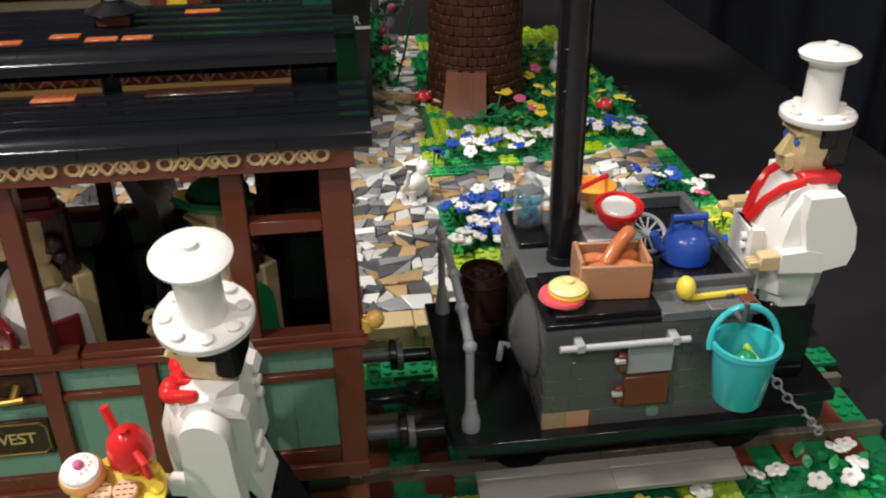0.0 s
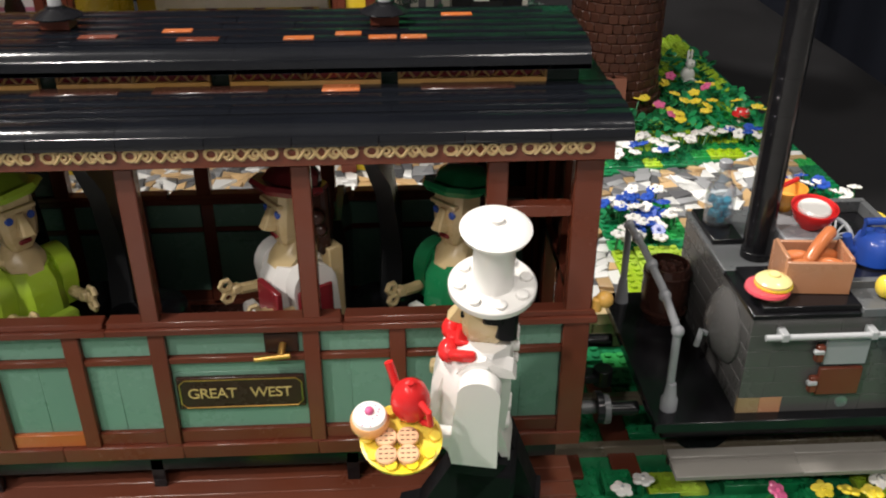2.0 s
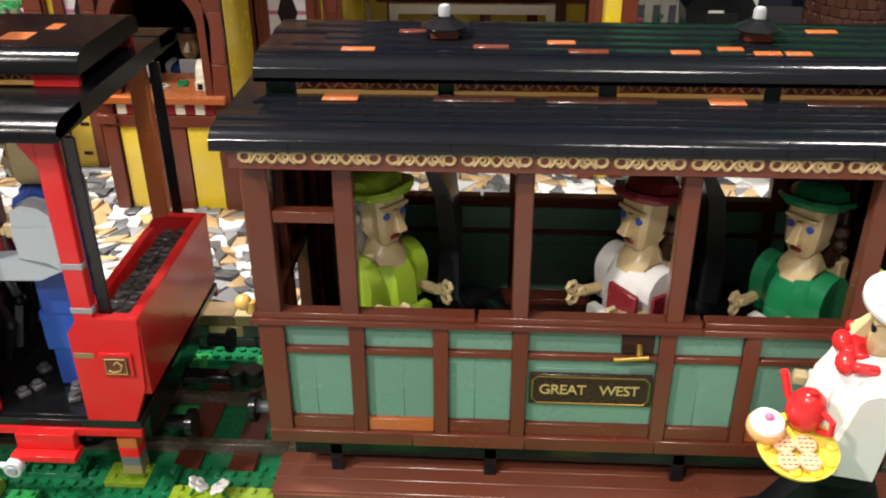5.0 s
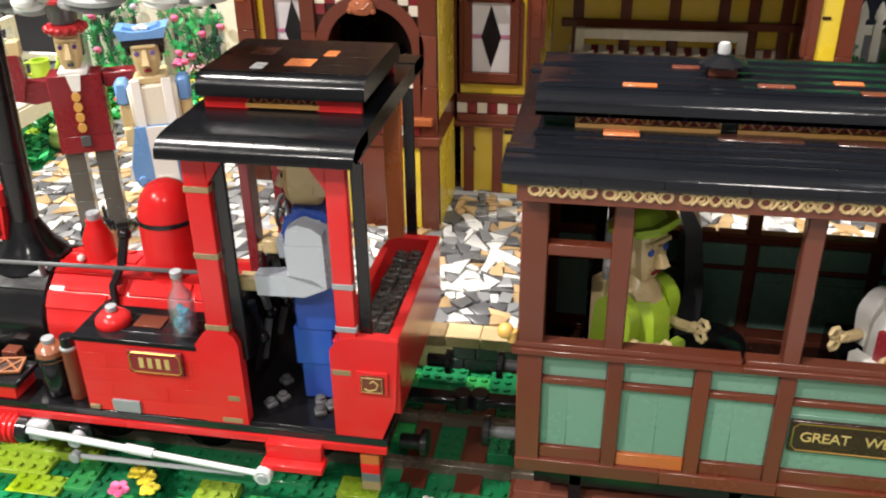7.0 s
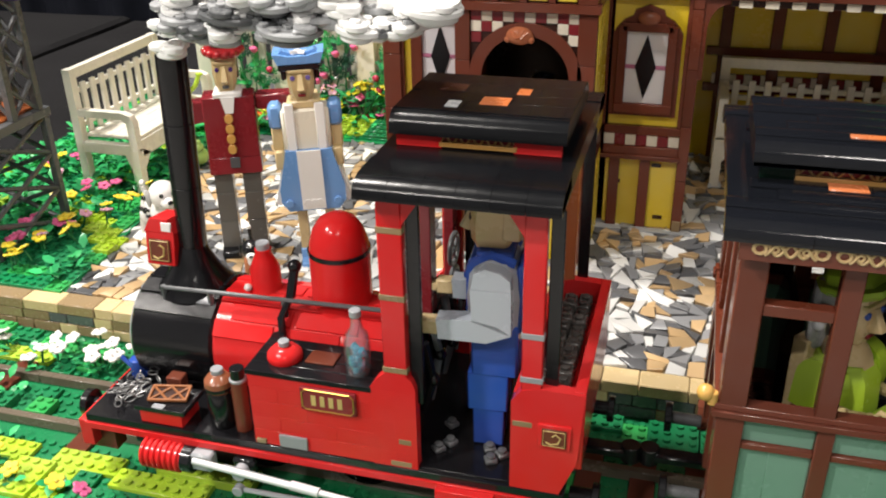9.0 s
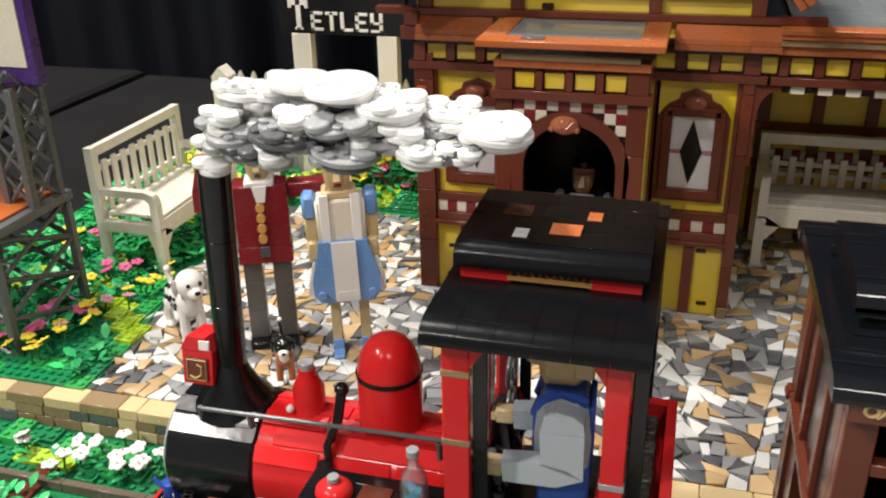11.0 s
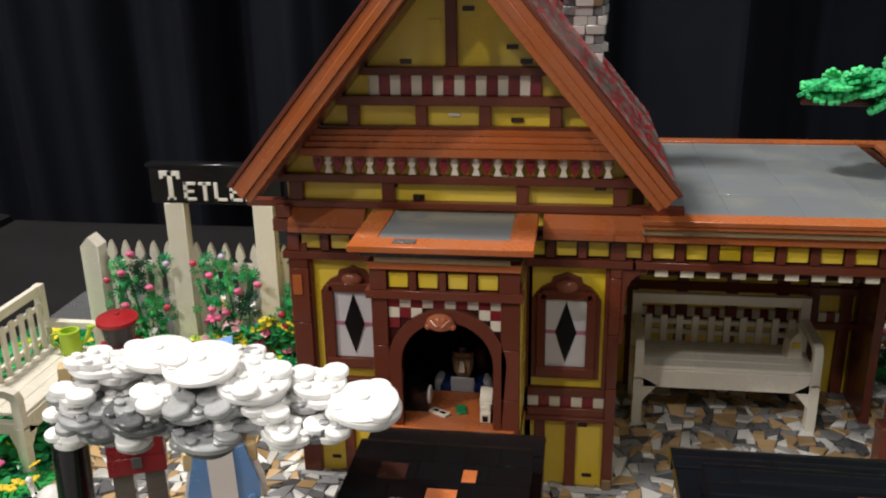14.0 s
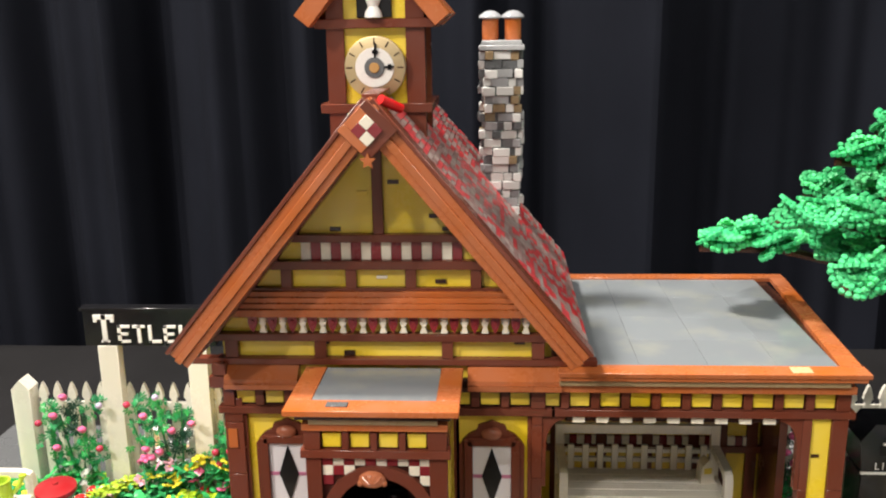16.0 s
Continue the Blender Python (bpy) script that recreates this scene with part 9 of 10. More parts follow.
# climbing roses
rose = B(PINK).ball((0, 0, 0), 0.55, 1, 1, 0.9, 0, 9, 6).lathe((0, -0.3, 0.1), [(0.5, 0), (0.55, 0.2), (0.4, 0.4)], 9).mesh("rose")
rose_dark = B(plastic("crimson_plastic", (0.5, 0.015, 0.07))).ball((0, 0, 0), 0.52, 1, 1, 0.9, 0, 9, 6).mesh("rose")
rose_pale = B(LAVENDER).ball((0, 0, 0), 0.5, 1, 1, 0.9, 0, 9, 6).mesh("rose")


def climber(x0, x1, y, top, label, heads=None, blooms=None):
    """Sprays of narrow leaves at the heads (x, height, dark or not), roses at the blooms (x, height, shade)."""
    cl = thing("rose_bush", at(0, y, PZ), label, "rose bush", "climbing roses")
    for i in range(4):
        stem = B(STEM)
        x = x0 + (i + 0.5) * (x1 - x0) / 4
        stem.tube([(x, 0, 0), (x + rg.gauss(0, 0.6), -0.4, top * 0.4), (x + rg.gauss(0, 1), -0.5, top * 0.9)], 0.16, 5)
        part("stem", stem, cl)
    lf = B(LEAF, BGREEN, GREEN, plastic("bush_green_plastic", (0.004, 0.045, 0.022), 0.3, 0.2))
    heads = heads or [(rg.uniform(x0, x1), top * f, h % 4 == 1) for h, f in enumerate((0.42, 0.5, 0.62, 0.7, 0.82, 0.95))]
    for hx, hz, dark in heads:
        tone = 3 if dark else 0
        for i in range(13):
            fx, fz = hx + rg.gauss(0, 0.9), hz + rg.gauss(0, 0.75)
            keep = turn(fx, rg.uniform(-1.9, -0.2), fz, rg.uniform(50, 100), 0, rg.uniform(-40, 40)) @ Matrix.Rotation(rg.uniform(0, 6.28), 4, "Z")
            mm = tone or rg.choices((0, 1, 2), (0.45, 0.3, 0.25))[0]
            for q in range(5):
                lf.M = keep @ Matrix.Rotation(radians(-64 + 32 * q), 4, "Z")
                L = 0.75 if q in (0, 4) else 0.98
                lf.put([(0.1, 0, 0), (L * 0.6, 0.13, 0.03), (L, 0.08, 0), (L, -0.08, 0), (L * 0.6, -0.13, 0.03), (L * 0.5, 0, 0.1), (L * 0.5, 0, -0.06)], [(0, 1, 5), (1, 2, 5), (2, 3, 5), (3, 4, 5), (4, 0, 5), (1, 0, 6), (2, 1, 6), (3, 2, 6), (4, 3, 6), (0, 4, 6)], mm)
    for i in range(130):
        x, zz = rg.uniform(x0 + 0.8, x1 - 0.8), rg.uniform(0.3, top * 0.62) * (0.5 + 0.5 * rg.random())
        m = rg.choices((0, 1, 2), (0.5, 0.3, 0.2))[0]
        lf.M = turn(x, rg.uniform(-1.9, 0.1), zz, rg.uniform(-60, 60), rg.uniform(-60, 60), rg.uniform(0, 360))
        L, w = rg.uniform(0.9, 1.7), rg.uniform(0.34, 0.55)
        lf.put([(0, 0, 0), (L * 0.5, w, 0.06), (L, 0, 0), (L * 0.5, -w, 0.06), (L * 0.5, 0, 0.12), (L * 0.5, 0, -0.06)], [(0, 1, 4), (1, 2, 4), (2, 3, 4), (3, 0, 4), (1, 0, 5), (2, 1, 5), (3, 2, 5), (0, 3, 5)], m)
    tagged(part("leaves", lf, cl), kind="stuff")
    blooms = blooms or [(rg.uniform(x0, x1), rg.uniform(3.5, top), rg.choice((0, 0, 1, 2))) for i in range(8)]
    for x, zz, tone in blooms:
        part("rose", (rose, rose_dark, rose_pale)[tone], cl, "rose bloom", m=at(x, -1.9, zz))


climber(-109.5, -102.0, 113.9, 13.5, "climbing pink roses on the white fence",
        ((-108.5, 12.7, 0), (-104.9, 13.2, 1), (-102.3, 13.6, 0), (-108.1, 10.8, 0), (-106.2, 10.6, 1), (-108.3, 8.2, 0), (-104.1, 8.6, 0), (-103.0, 6.5, 0)),
        ((-106.0, 15.4, 0), (-107.7, 12.6, 0), (-110.0, 11.5, 1), (-103.8, 10.6, 0), (-107.7, 7.8, 0), (-101.7, 7.8, 1), (-101.1, 14.2, 2)))
climber(-97.2, -88.6, 113.9, 13, "climbing pink roses on the white fence",
        ((-95.8, 13.8, 0), (-93.5, 13.9, 0), (-89.9, 12.8, 0), (-95.2, 11.2, 0), (-92.3, 11.8, 0), (-89.7, 9.4, 1), (-95.5, 8.4, 0), (-91.2, 7.6, 1)),
        ((-97.2, 14.4, 1), (-93.1, 15.5, 2), (-95.0, 12.7, 0), (-88.3, 11.7, 0), (-91.2, 10.6, 0), (-95.1, 7.8, 0), (-93.2, 7.4, 0), (-94.4, 6.5, 0)))
climber(-85.5, -80, 113.8, 12, "climbing lavender and pink roses on the fence")
climber(-9, -2, 114.8, 11, "climbing roses on the white fence by the portico")
climber(4, 9, 114.8, 11, "climbing roses on the white fence by the portico")

# litter bin
bin_ = thing("litter_bin", at(0.8, 104.6, PZ), "black litter bin with white lettering", "bin")
part("body", B(BLACK).box(-3.8, -2.4, 0, 3.8, 2.4, 10.8, 0.1), bin_)
part("hood", B(BLACK).prism([(-3.8, 11.1), (3.8, 11.1), (4.2, 15), (2.6, 17.2), (-2.6, 17.2), (-4.2, 15)], "y", -2.4, 2.4), bin_)
part("line", B(WHITE).box(-3.9, -2.6, 10.8, 3.9, -2.3, 11.1, 0.02), bin_, "white line")
# no real hole: a matt black block gives the shade inside the slot
part("slot", B(plastic("slot_shade_black", (0.002, 0.002, 0.002), 0.6)).box(-1.9, -2.5, 13.2, 1.9, -2.38, 14.6, 0.02), bin_)
part("flap", B(WHITE).box(-1.6, -2.6, 14.6, 0.2, -2.42, 14.9, 0.02), bin_, "white flap")
lettering("LITTER", 1.3, bin_, WHITE, at(0.2, -2.46, 11.8, 90, 0, 0), spread=1.35)

# ---------------------------------------------------------------- tree
TX, TY = 17.6, 107.0
tree = thing("tree", at(TX, TY, PZ), "big brick-built tree with brown trunk and bright green leaves", "tree")
BARK = plastic("bark_brown_plastic", (0.062, 0.021, 0.012), 0.34, 0.22, gloss=0.3)
trunk = part("trunk", B(DBROWN).lathe((0, 0, 0), [(5.9, 0), (5.3, 4), (5.1, 20), (4.8, 34), (4.2, 42)], 28), tree, "brown brick-built trunk")
bark = B(BARK).box(-0.58, -0.35, 0.02, 0.58, 0.35, 1.15, 0.1).mesh("bark_brick")
barkrest = B(BARK)
cnt = 0
for ringi in range(34):
    z = ringi * 1.17
    R = 5.95 - min(z, 4) * 0.15 - max(0, z - 4) * 0.012
    n = 30
    for i in range(n):
        a = 2 * math.pi * (i + 0.5 * (ringi % 2)) / n
        rr = R + rg.uniform(-0.1, 0.16)
        m = Matrix.Translation((rr * math.cos(a), rr * math.sin(a), z)) @ Matrix.Rotation(a + math.pi / 2, 4, "Z")
        if math.sin(a) < 0.15 and z < 21 and cnt < 300:
            part("bark_brick", bark, trunk, m=Matrix.Translation((rr * math.cos(a) * S, rr * math.sin(a) * S, z * S)) @ Matrix.Rotation(a + math.pi / 2, 4, "Z"))
            cnt += 1
        else:
            barkrest.M = m
            barkrest.box(-0.58, -0.35, 0.02, 0.58, 0.35, 1.15, 0.1)
tagged(part("bark", barkrest, trunk), kind="stuff")
ROOT = plastic("root_brown_plastic", (0.21, 0.072, 0.04), 0.3, 0.15)
for a in (-122, -109, -96):
    rt = B(ROOT)
    rt.M = turn(0, 0, 0, 0, 0, a)
    rt.prism([(5.4, 0), (8.2, 0), (7.6, 1.2), (6.9, 3.0), (6.4, 5.4), (5.4, 5.4)], "y", -0.95, 0.95)
    part("root", rt, trunk, "smooth brown root slope")
LEAFCOL = [plastic("tree_leaf_green", (0.022, 0.46, 0.15), 0.38, 0.25), plastic("tree_leaf_deep", (0.013, 0.33, 0.10), 0.38, 0.2), plastic("tree_leaf_light", (0.06, 0.62, 0.20), 0.38, 0.2)]
crown = B(*LEAFCOL)
rt_ = random.Random(77)
disc_ring = [(math.cos(2 * math.pi * k / 7), math.sin(2 * math.pi * k / 7)) for k in range(7)]


def leaf_plate(b, M, m):
    """A lacy leaf plate: small round lobes on five branching ribs."""
    spots = [(0, 0)]
    for q in range(5):
        a = radians(-70 + 35 * q)
        for d in (0.95, 1.75, 2.5):
            spots.append((d * math.cos(a), d * math.sin(a)))
            if d > 1.5:
                spots.append((d * math.cos(a + 0.26), d * math.sin(a + 0.26)))
    for x, y in spots:
        o = len(b.v)
        for h, rr in ((0, 0.35), (0.32, 0.35), (0.4, 0.27)):
            b.v += [tuple(M @ Vector((x + rr * c, y + rr * s_, h))) for c, s_ in disc_ring]
        b.f += [(o + k, o + (k + 1) % 7, o + 7 + (k + 1) % 7, o + 7 + k) for k in range(7)]
        b.f += [(o + 7 + k, o + 7 + (k + 1) % 7, o + 14 + (k + 1) % 7, o + 14 + k) for k in range(7)]
        b.f += [tuple(o + 14 + k for k in range(7)), tuple(o + 6 - k for k in range(7))]
        b.m += [m] * 16


for tier in range(6):
    for q in range(9):
        a = radians(178 + 40 * q + 17 * tier) if q or tier else radians(183)
        reach = (40.6 - 5.2 * tier) * (1 if q == 0 else rt_.uniform(0.8, 0.96))
        ky = 0.72 if q else 1.0
        tip = Vector((reach * math.cos(a), reach * math.sin(a) * ky, 38.8 + 4.3 * tier + rt_.uniform(-1.5, 1.5) * (q > 0)))
        root = Vector((3 * math.cos(a), 3 * math.sin(a), 27 + 4.2 * tier))
        mid = root.lerp(tip, 0.5) + Vector((0, 0, 2.5))
        bough = B(BARK).tube([root, root.lerp(mid, 0.5) + Vector((0, 0, 0.8)), mid, mid.lerp(tip, 0.5) + Vector((0, 0, 0.8)), tip - Vector((0, 0, 0.6))], 0.5, 7)
        part("branch", bough, tree, "brown limb")
        near = math.cos(a) < 0.25
        for k in range(int((20 + reach * 1.25) * (1.0 if near else 0.35))):
            f = 1 - rt_.random() ** 0.8 * 0.72 if k else 1.0
            p = root.lerp(tip, f) + Vector((0, 0, 3.6 * math.sin(math.pi * f)))
            side = (1.03 - f) * reach * 0.36
            off = Vector((-math.sin(a), math.cos(a) * ky, 0)) * rt_.uniform(-side, side)
            heading = math.degrees(a) + rt_.uniform(-55, 55) * (k > 0)
            lift = Vector((0, 0, 0.7 + rt_.uniform(-1.4, 3.2) * (1.1 - f)))
            M = turn(*(p + off + lift - 2.2 * f * f * Vector((math.cos(a), math.sin(a), 0))), rt_.gauss(0, 20), rt_.gauss(12, 20), heading)
            leaf_plate(crown, M, rt_.choices((0, 1, 2), (0.5, 0.27, 0.23))[0])
tagged(part("crown", crown, tree, "bright green lacy leaf plates"), kind="stuff")

# ---------------------------------------------------------------- lattice tower with purple panel
mast = thing("lattice_tower", at(-115.2, 68.3, PZ), "dark grey lattice tower carrying a purple and white panel", "tower")


def lattice(name, x0, y0, x1, y1, z0, z1, step, r=0.28):
    for (xa, ya) in ((x0, y0), (x1, y0), (x0, y1), (x1, y1)):
        part("leg", B(DGREY).box(xa - 0.4, ya - 0.4, z0, xa + 0.4, ya + 0.4, z1, 0.06), mast)
    z = z0
    while z < z1 - step * 0.5:
        for (p, q) in (((x0, y0), (x1, y0)), ((x0, y1), (x1, y1)), ((x0, y0), (x0, y1)), ((x1, y0), (x1, y1))):
            part("brace", B(DGREY).tube([(p[0], p[1], z), (q[0], q[1], z + step)], r, 6).tube([(q[0], q[1], z), (p[0], p[1], z + step)], r, 6), mast)
        z += step


lattice("lower", -5.2, -5.6, 5.2, 5.6, 0, 12.6, 4.2)
part("deck", B(DGREY).box(-5.8, -6.2, 12.6, 5.8, 6.2, 13.6, 0.08), mast)
part("deck_board", B(ORANGE).box(-5.0, -5.4, 13.6, 4.8, 5.4, 13.9, 0.06), mast, "orange-brown deck board")
lattice("upper", 2.6, 0.8, 5.4, 4.8, 13.6, 25.6, 3.4, 0.24)
lattice("upper", -5.4, 0.8, -2.6, 4.8, 13.6, 25.6, 3.4, 0.24)
part("panel", B(PURPLE).box(-9, 2.2, 25.6, 8.0, 3.4, 60, 0.2), mast, "deep purple panel")
part("panel_stripe", B(CREAM).box(-8.4, 2.05, 27.4, 7.0, 2.2, 60, 0.03), mast, "cream panel face")
part("cord", B(WHITE).tube([(8.3, 2.2, 60), (8.6, 2.1, 44), (8.8, 2.1, 37)], 0.18, 6).ball((8.8, 2.1, 36.6), 0.5), mast, "white cord with a bead")

# ---------------------------------------------------------------- dolls and toy animals on the platform
b = B(DRED, plastic("trouser_grey", (0.10, 0.095, 0.085)), TAN, BLACK, WHITE, plastic("button_gold", (0.55, 0.28, 0.05), 0.3), plastic("hat_red_plastic", (0.32, 0.005, 0.008), 0.16, 0.03), plastic("hat_grey_plastic", (0.085, 0.085, 0.09)), PURPLE)
for s in (-1, 1):
    b.box(s * 0.6, -1.2, 0.9, s * 2.7, 1.0, 3.9, 0.04, 1).box(s * 0.6, -1.2, 3.9, s * 2.7, 1.0, 7.0, 0.04, 1).box(s * 0.6, -1.2, 7.0, s * 2.7, 1.0, 9.4, 0.04, 1)
    b.box(s * 0.5, -2.4, 0, s * 2.8, 1.2, 0.9, 0.15, 3)
b.box(-3.0, -1.52, 9.2, 3.0, 1.3, 10.95, 0.05, 0).box(-2.95, -1.5, 10.9, 2.95, 1.3, 17.2, 0.12, 0)
b.box(-0.55, -1.75, 9.9, 0.55, -1.45, 11.0, 0.05, 7)
for i in range(4):
    b.cyl((-0.1, -1.85, 11.9 + i * 1.05), 0.5, 0.35, "y", 16, 5)
b.prism([(-0.8, 17.2), (0.8, 17.2), (0.5, 15.6), (-0.4, 15.6)], "y", -1.75, -1.4, 4).box(-1.6, -1.6, 17.0, 1.6, 1.2, 17.7, 0.2, 4)
b.box(3.0, -1.0, 15.6, 9.2, 0.9, 17.1, 0.15, 0).prism([(-3.0, 14.6), (-3.0, 16.6), (-6.9, 16.4), (-6.9, 14.9), (-4.6, 14.4)], "y", -1.0, 0.9, 0)
b.prism([(-7.2, 14.9), (-5.7, 14.9), (-5.1, 16.8), (-5.4, 19.4), (-6.4, 19.4), (-7.1, 17.0)], "y", -1.3, 0.3, 0).box(-6.3, -1.2, 19.2, -5.0, 0.1, 20.7, 0.12, 2)
b.box(9.2, -0.8, 15.8, 10.2, 0.7, 16.9, 0.15, 2)
doll_head(b, 0, -0.1, 17.5, -90, 2, 3, 8, 1.45, 3.8, True, 7)
b.lathe((0, 0, 21.0), [(2.0, 0), (2.2, 0.2), (2.1, 0.7), (1.5, 0.9)], 22, 6)
for q in range(14):
    b.ball((2.0 * math.cos(q * 0.449), 2.0 * math.sin(q * 0.449), 21.45), 0.45, 1, 1, 0.8, 6, 8, 5)
b.lathe((0, 0, 22.0), [(1.45, 0), (1.85, 1.8), (1.9, 1.9)], 22, 7)
b.lathe((0, 0, 23.9), [(1.9, 0), (2.15, 0.1), (2.1, 0.4), (1.2, 0.62), (0.3, 0.7), (0.25, 0.85), (0, 0.87)], 24, 6)
solid("conductor_doll", b, at(-86.4, 72.3, PZ, 0, 0, 24) @ Matrix.Diagonal((0.86, 1, 1, 1)), "brick-built toy man in a dark red coat and tall hat", "toy figure")
b = B(MBLUE, WHITE, TAN, BLACK, plastic("eye_violet", (0.12, 0.08, 0.3)), DRED, CREAM)
for s in (-1, 1):
    b.box(s * 0.9, -0.7, 1.4, s * 1.9, 0.6, 7.0, 0.1, 2).box(s * 0.85, -2.2, 0, s * 1.95, 0.8, 0.55, 0.1, 0).box(s * 0.85, -0.8, 0.4, s * 1.95, 0.7, 1.6, 0.1, 0)
skirt = [(-2.5, 6.3), (2.5, 6.3), (3.15, 7.2), (3.2, 8.6), (2.2, 12.6), (-2.2, 12.6), (-3.2, 8.6), (-3.15, 7.2)]
b.prism(skirt, "y", -1.9, 1.9, 0)
b.prism([(-3.75, 7.0), (-3.3, 6.7), (-2.2, 12.4), (-2.35, 12.6)], "y", -1.2, 1.6, 1).prism([(3.75, 7.0), (3.3, 6.7), (2.2, 12.4), (2.35, 12.6)], "y", -1.2, 1.6, 1)
b.prism([(-1.15, 6.5), (1.15, 6.5), (1.15, 12.6), (-1.15, 12.6)], "y", -2.15, -1.85, 1)
for x in (-2.4, -0.6, 0, 0.6, 2.4):
    b.cyl((x, -2.2, 7.2), 0.42, 0.4, "y", 12, 1 if abs(x) < 1 else 0)
b.box(-2.3, -1.5, 12.4, 2.3, 1.3, 16.6, 0.25, 6).box(-1.9, -1.7, 12.5, -1.0, -1.4, 17.2, 0.08, 1).box(1.0, -1.7, 12.5, 1.9, -1.4, 17.2, 0.08, 1).box(-1.6, -1.3, 16.5, 1.6, 1.1, 17.4, 0.2, 2)
for s in (-1, 1):
    b.box(s * 2.2, -1.1, 14.6, s * 3.5, 1.0, 17.0, 0.3, 0).box(s * 2.3, -0.8, 12.4, s * 3.4, 0.8, 14.7, 0.15, 2).box(s * 2.3, -1.4, 10.6, s * 3.3, 0.5, 12.5, 0.15, 2)
doll_head(b, 0, -0.1, 17.3, -90, 2, 3, 4, 1.4, 3.7, True, 5)
b.box(-1.8, -0.9, 19.3, -1.3, 1.4, 21.0, 0.15, 3).box(1.3, -0.9, 19.3, 1.8, 1.4, 21.0, 0.15, 3)
b.box(-1.95, -1.5, 20.3, 1.95, 1.6, 20.95, 0.1, 3)
small = turn(0, 0, 20.95, 0, 0, 0) @ Matrix.Diagonal((0.95, 0.86, 0.62, 1)) @ turn(0, 0, -20.95, 0, 0, 0)
b.M = small
b.prism([(-2.1, 21.0), (2.1, 21.0), (2.5, 22.6), (1.9, 22.5), (0.9, 22.15), (-0.9, 22.15), (-1.9, 22.5), (-2.5, 22.6)], "y", -1.9, 1.9, 0)
for s in (-1, 1):  # folded wings on the brim
    b.prism([(s * 0.6, 22.1), (s * 1.9, 22.5), (s * 1.6, 22.95), (s * 0.7, 22.5)], "y", -1.3, 0.3, 0)
for q in range(5):
    a = 2 * math.pi * q / 5 + 0.3
    b.M = small @ turn(0, -0.7, 22.2, -14, 0, 0)
    b.prism([(0.2 * math.cos(a + 1.57), 0.2 * math.sin(a + 1.57)), (0.95 * math.cos(a) + 0.17 * math.cos(a + 1.57), 0.95 * math.sin(a) + 0.17 * math.sin(a + 1.57)), (1.15 * math.cos(a), 1.15 * math.sin(a)), (0.95 * math.cos(a) - 0.17 * math.cos(a + 1.57), 0.95 * math.sin(a) - 0.17 * math.sin(a + 1.57)), (-0.2 * math.cos(a + 1.57), -0.2 * math.sin(a + 1.57))], "z", 0, 0.45, 1)
b.M = small @ turn(0, -0.7, 22.2, -14, 0, 0)
b.ball((0, 0, 0.4), 0.42, 1, 1, 0.7, 1, 10, 6)
b.M = None
solid("lady_doll", b, at(-77.9, 72.3, PZ, 0, -1.5, 22), "brick-built toy woman in a blue and white dress", "toy figure")


def toy_dog(m, body, head, ears, legs, tail, label, spots=(), blaze=False, k=1.0, high=5.4):
    """A standing dog that looks along local -y; spots: angle round the trunk, place along it, size."""
    b = B(body, head, ears, legs, tail, WHITE, BLACK)
    b.ball((0, 0.8, 2.75), 1.0, 0.9, 1.8, 0.95, 0).ball((0, -0.7, 2.95), 1.0, 0.95, 0.95, 1.15, 0).ball((0, 1.9, 2.75), 0.95, 0.9, 0.8, 0.95, 0)
    b.tube([(0, -0.9, 3.4), (0, -1.4, 4.4)], 0.62, 12, 0)
    b.ball((0, -1.6, 4.85), 1.1, 0.95, 1.0, 0.92, 1, 18, 12)
    b.ball((0, -2.45, 4.5), 0.6, 0.95, 1.15, 0.78, 5, 14, 9).ball((0, -3.1, 4.66), 0.2, 1.1, 0.8, 0.8, 6, 10, 6)
    b.ball((0, -2.6, 4.3), 0.34, 1.0, 1.0, 0.5, 5, 10, 6)
    if blaze:
        b.ball((0, -2.15, 5.15), 0.4, 0.42, 1.0, 1.5, 5, 10, 7)
    b.ball((0, -1.25, 3.3), 0.66, 0.85, 0.75, 1.2, 5, 12, 8)
    for q in (-1, 1):
        b.ball((q * 0.42, -2.55, 5.1), 0.16, m=6, n=8, k=5)
        b.ball((q * 1.06, -1.45, 4.7), 0.55, 0.34, 0.7, 1.25, 2, 12, 8)
        b.tube([(q * 0.55, -0.9, 2.8), (q * 0.6, -1.05, 1.3), (q * 0.6, -1.1, 0.25)], 0.37, 9, 3).ball((q * 0.6, -1.3, 0.28), 0.42, 1, 1.3, 0.68, 5)
        b.ball((q * 0.62, 1.9, 2.0), 0.55, 0.75, 1.0, 1.3, 3, 12, 8).tube([(q * 0.65, 2.1, 1.9), (q * 0.68, 2.45, 1.0), (q * 0.68, 2.25, 0.25)], 0.33, 9, 3).ball((q * 0.68, 2.05, 0.28), 0.42, 1, 1.3, 0.68, 5)
    b.tube([(0, 2.5, 3.0), (-0.1, 2.9, 3.7), (-0.2, 2.8, high - 0.2)], 0.22, 8, 4).ball((-0.2, 2.8, high), 0.26, m=5, n=8, k=6)
    for a, y, rad in spots:
        rx, rz = 0.93 * math.cos(radians(a)), 1.02 * math.sin(radians(a))
        b.ball((rx, y, 2.8 + rz), rad, 0.75, 1.2, 0.9, 6, 8, 5)
    b.v = [(x * k, y * k, z * k) for x, y, z in b.v]
    return solid("dog_statuette", b, m, label, "toy dog")


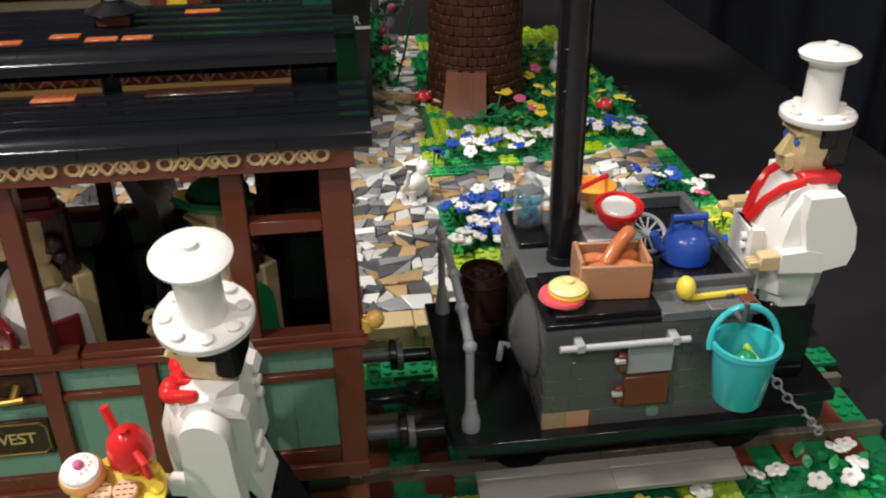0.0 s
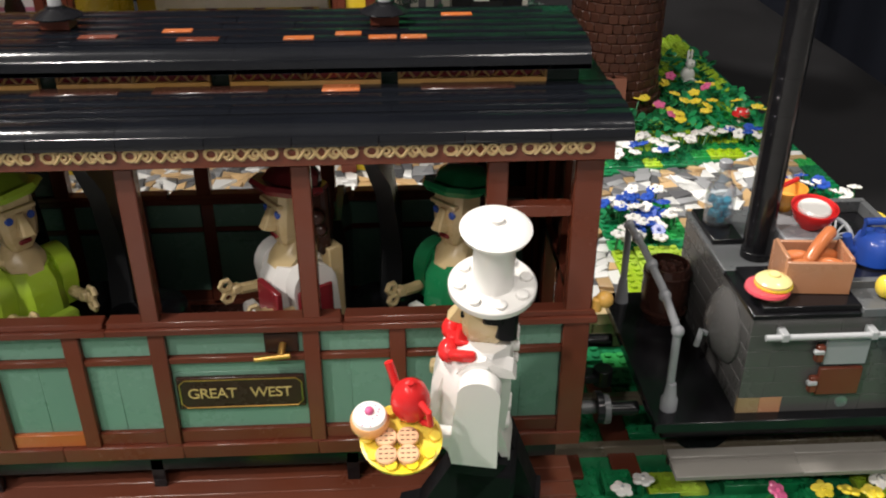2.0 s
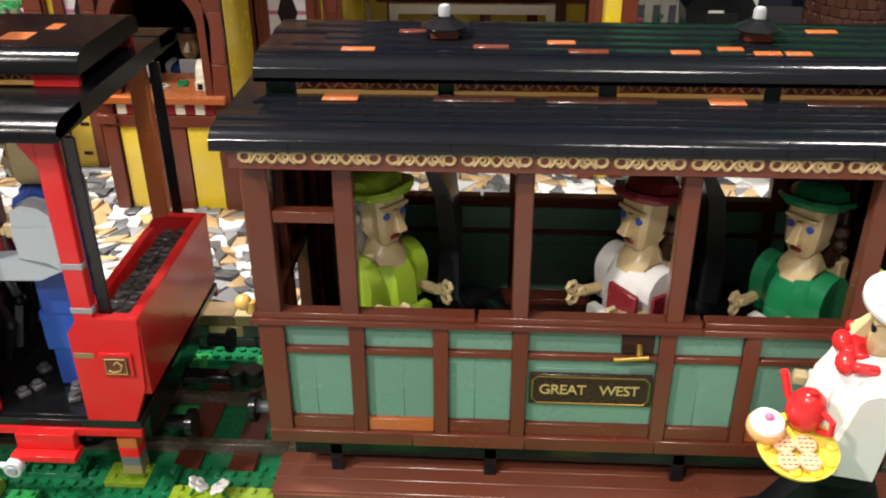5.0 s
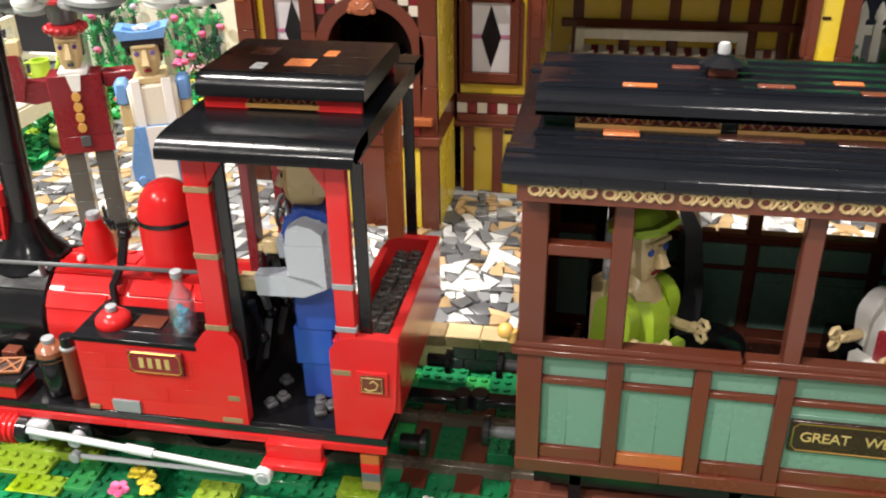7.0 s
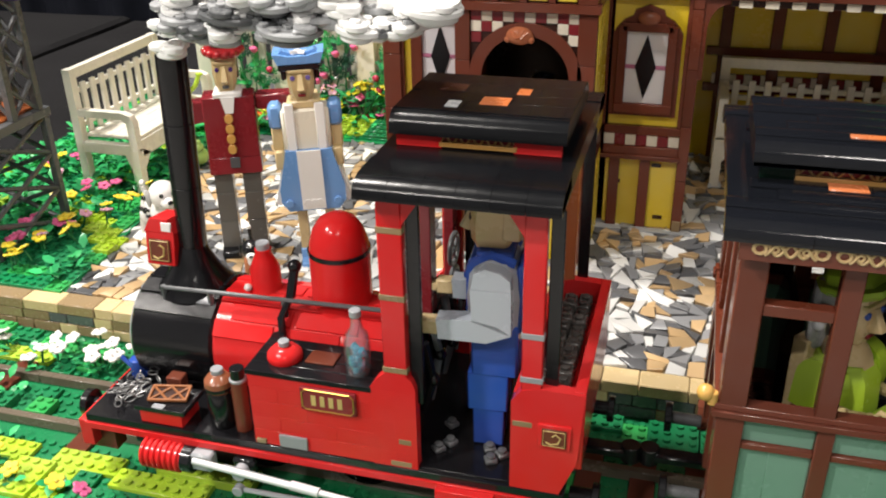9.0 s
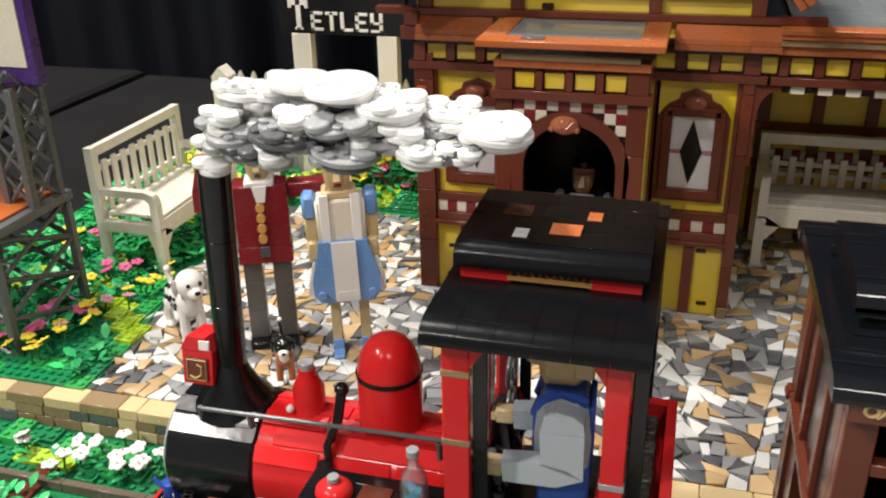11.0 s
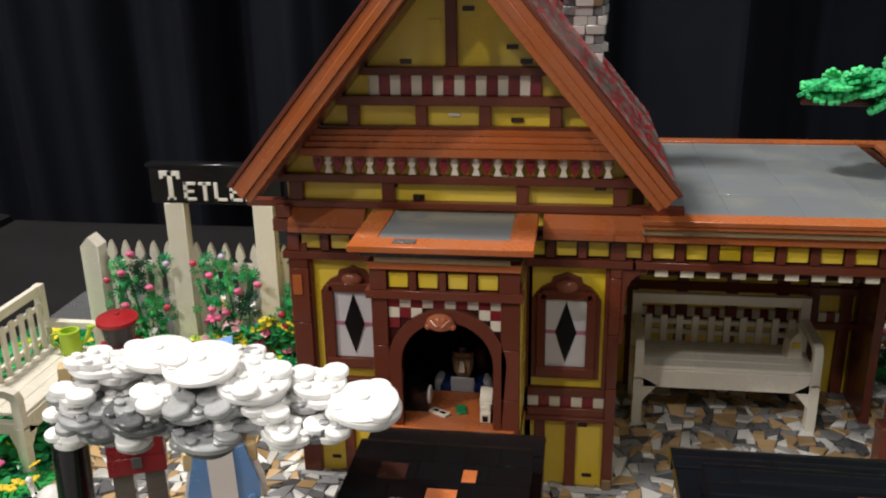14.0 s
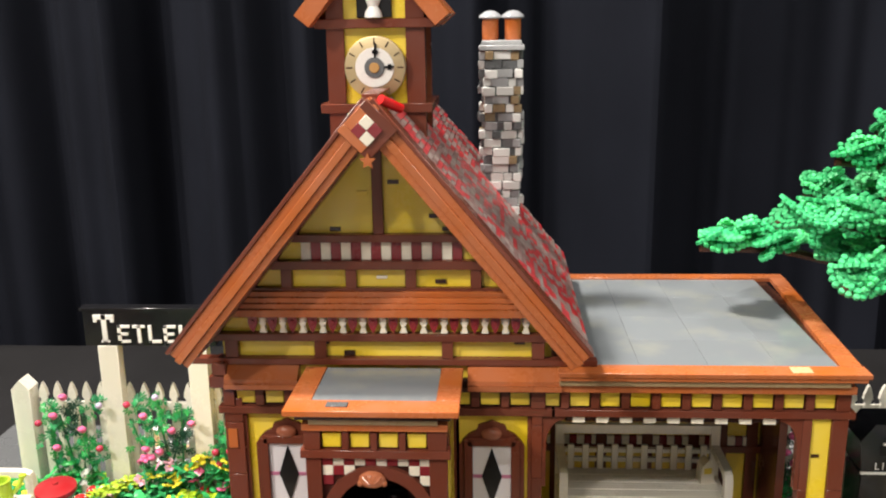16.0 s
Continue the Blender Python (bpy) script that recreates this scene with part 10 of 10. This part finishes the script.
SPECKLE = plastic("ear_grey_plastic", (0.42, 0.41, 0.40), 0.3)
rd = random.Random(4)
dots = [(rd.uniform(-15, 195), rd.uniform(-0.9, 1.9), rd.uniform(0.12, 0.22)) for i in range(46)]
toy_dog(at(-95.4, 70.8, PZ, 0, 0, 50), WHITE, WHITE, SPECKLE, WHITE, WHITE, "white toy dog with black spots on the paving", dots, False, 1.42, 4.3)
DOGBROWN = plastic("dog_brown_plastic", (0.36, 0.10, 0.02))
toy_dog(at(-82.2, 65.6, PZ, 0, 0, 26), DOGBROWN, BLACK, BLACK, DOGBROWN, BLACK, "small black, brown and white toy dog", (), True, 0.92)
b = B(WHITE, BLACK)
b.ball((0, 0, 1.0), 0.85, 1.0, 1.25, 1.1, 0).ball((0.2, -1.0, 2.2), 0.62, m=0).tube([(0.3, 1.0, 0.8), (-0.8, 1.3, 1.9), (-1.0, 1.2, 2.9)], 0.18, 7)
for s in (-1, 1):
    b.lathe((0.2 + s * 0.35, -1.0, 2.6), [(0.22, 0), (0.0, 0.55)], 8)
    b.tube([(s * 0.4, -0.8, 1.0), (s * 0.45, -0.9, 0.0)], 0.25, 7).tube([(s * 0.5, 0.7, 0.9), (s * 0.55, 0.7, 0.0)], 0.28, 7)
b.v = [(x * 1.25, y * 1.25, z * 1.25) for x, y, z in b.v]
solid("cat_statuette", b, at(7.3, 79.6, PZ, 0, 0, 120), "white toy cat standing on the paving", "toy cat")


def rabbit(m):
    b = B(WHITE, BLACK, PINK)
    b.ball((0, 0, 1.1), 1.0, 0.95, 1.0, 1.15).ball((0, -0.3, 2.7), 0.68).ball((0, -0.7, 0.6), 0.5, 1.3, 1.0, 0.7)
    for s in (-1, 1):
        b.ball((s * 0.3, 0, 3.9), 0.24, 0.9, 0.6, 3.0).ball((s * 0.25, -0.9, 2.85), 0.1, m=1).ball((s * 0.6, -0.7, 0.3), 0.38, 1, 1.5, 0.7)
    return solid("rabbit_statuette", b, m, "white toy rabbit sitting among the flowers", "toy rabbit", "white toy rabbits")


rabbit(at(29.5, 113.0, PZ + 0.6, 0, 0, 25))
rabbit(at(-104.6, 113.0, PZ + 0.4, 0, 0, 30) @ Matrix.Scale(1.15, 4))
can = thing("watering_can", at(-108.3, 98.6, PZ + 7.13, 0, 0, 25) @ Matrix.Scale(1.15, 4), "lime green toy watering can standing on the bench seat", "watering can")
part("tank", B(LIME).lathe((0, 0, 0), [(1.0, 0), (1.15, 0.12), (1.05, 2.3), (1.15, 2.4), (1.12, 2.6), (0.85, 2.6), (0.8, 1.6), (0, 1.6)], 24), can)
part("spout", B(LIME).tube([(0.95, 0, 0.7), (1.7, 0, 1.4), (2.3, 0, 2.7)], 0.26, 10).cyl((2.3, 0, 2.6), 0.42, 0.25, "z", 12), can)
part("handle", B(LIME).tube([(-0.95, 0, 0.6), (-1.8, 0, 1.2), (-1.7, 0, 2.3), (-1.0, 0, 2.4)], 0.18, 8), can)
b = B(plastic("frog_green", (0.30, 0.48, 0.10), 0.25), BLACK)
b.ball((0, 0, 1.2), 1.4, 1.1, 0.9, 0.9).ball((0, -0.5, 2.6), 1.0, 1.1, 0.9, 0.7).ball((-0.5, -0.7, 3.3), 0.34).ball((0.5, -0.7, 3.3), 0.34)
solid("frog_statuette", b, at(-103.5, 92.5, PZ + 7.75 - 7.4, 0, 0, 20), "pale green toy frog behind the bench", "toy frog")
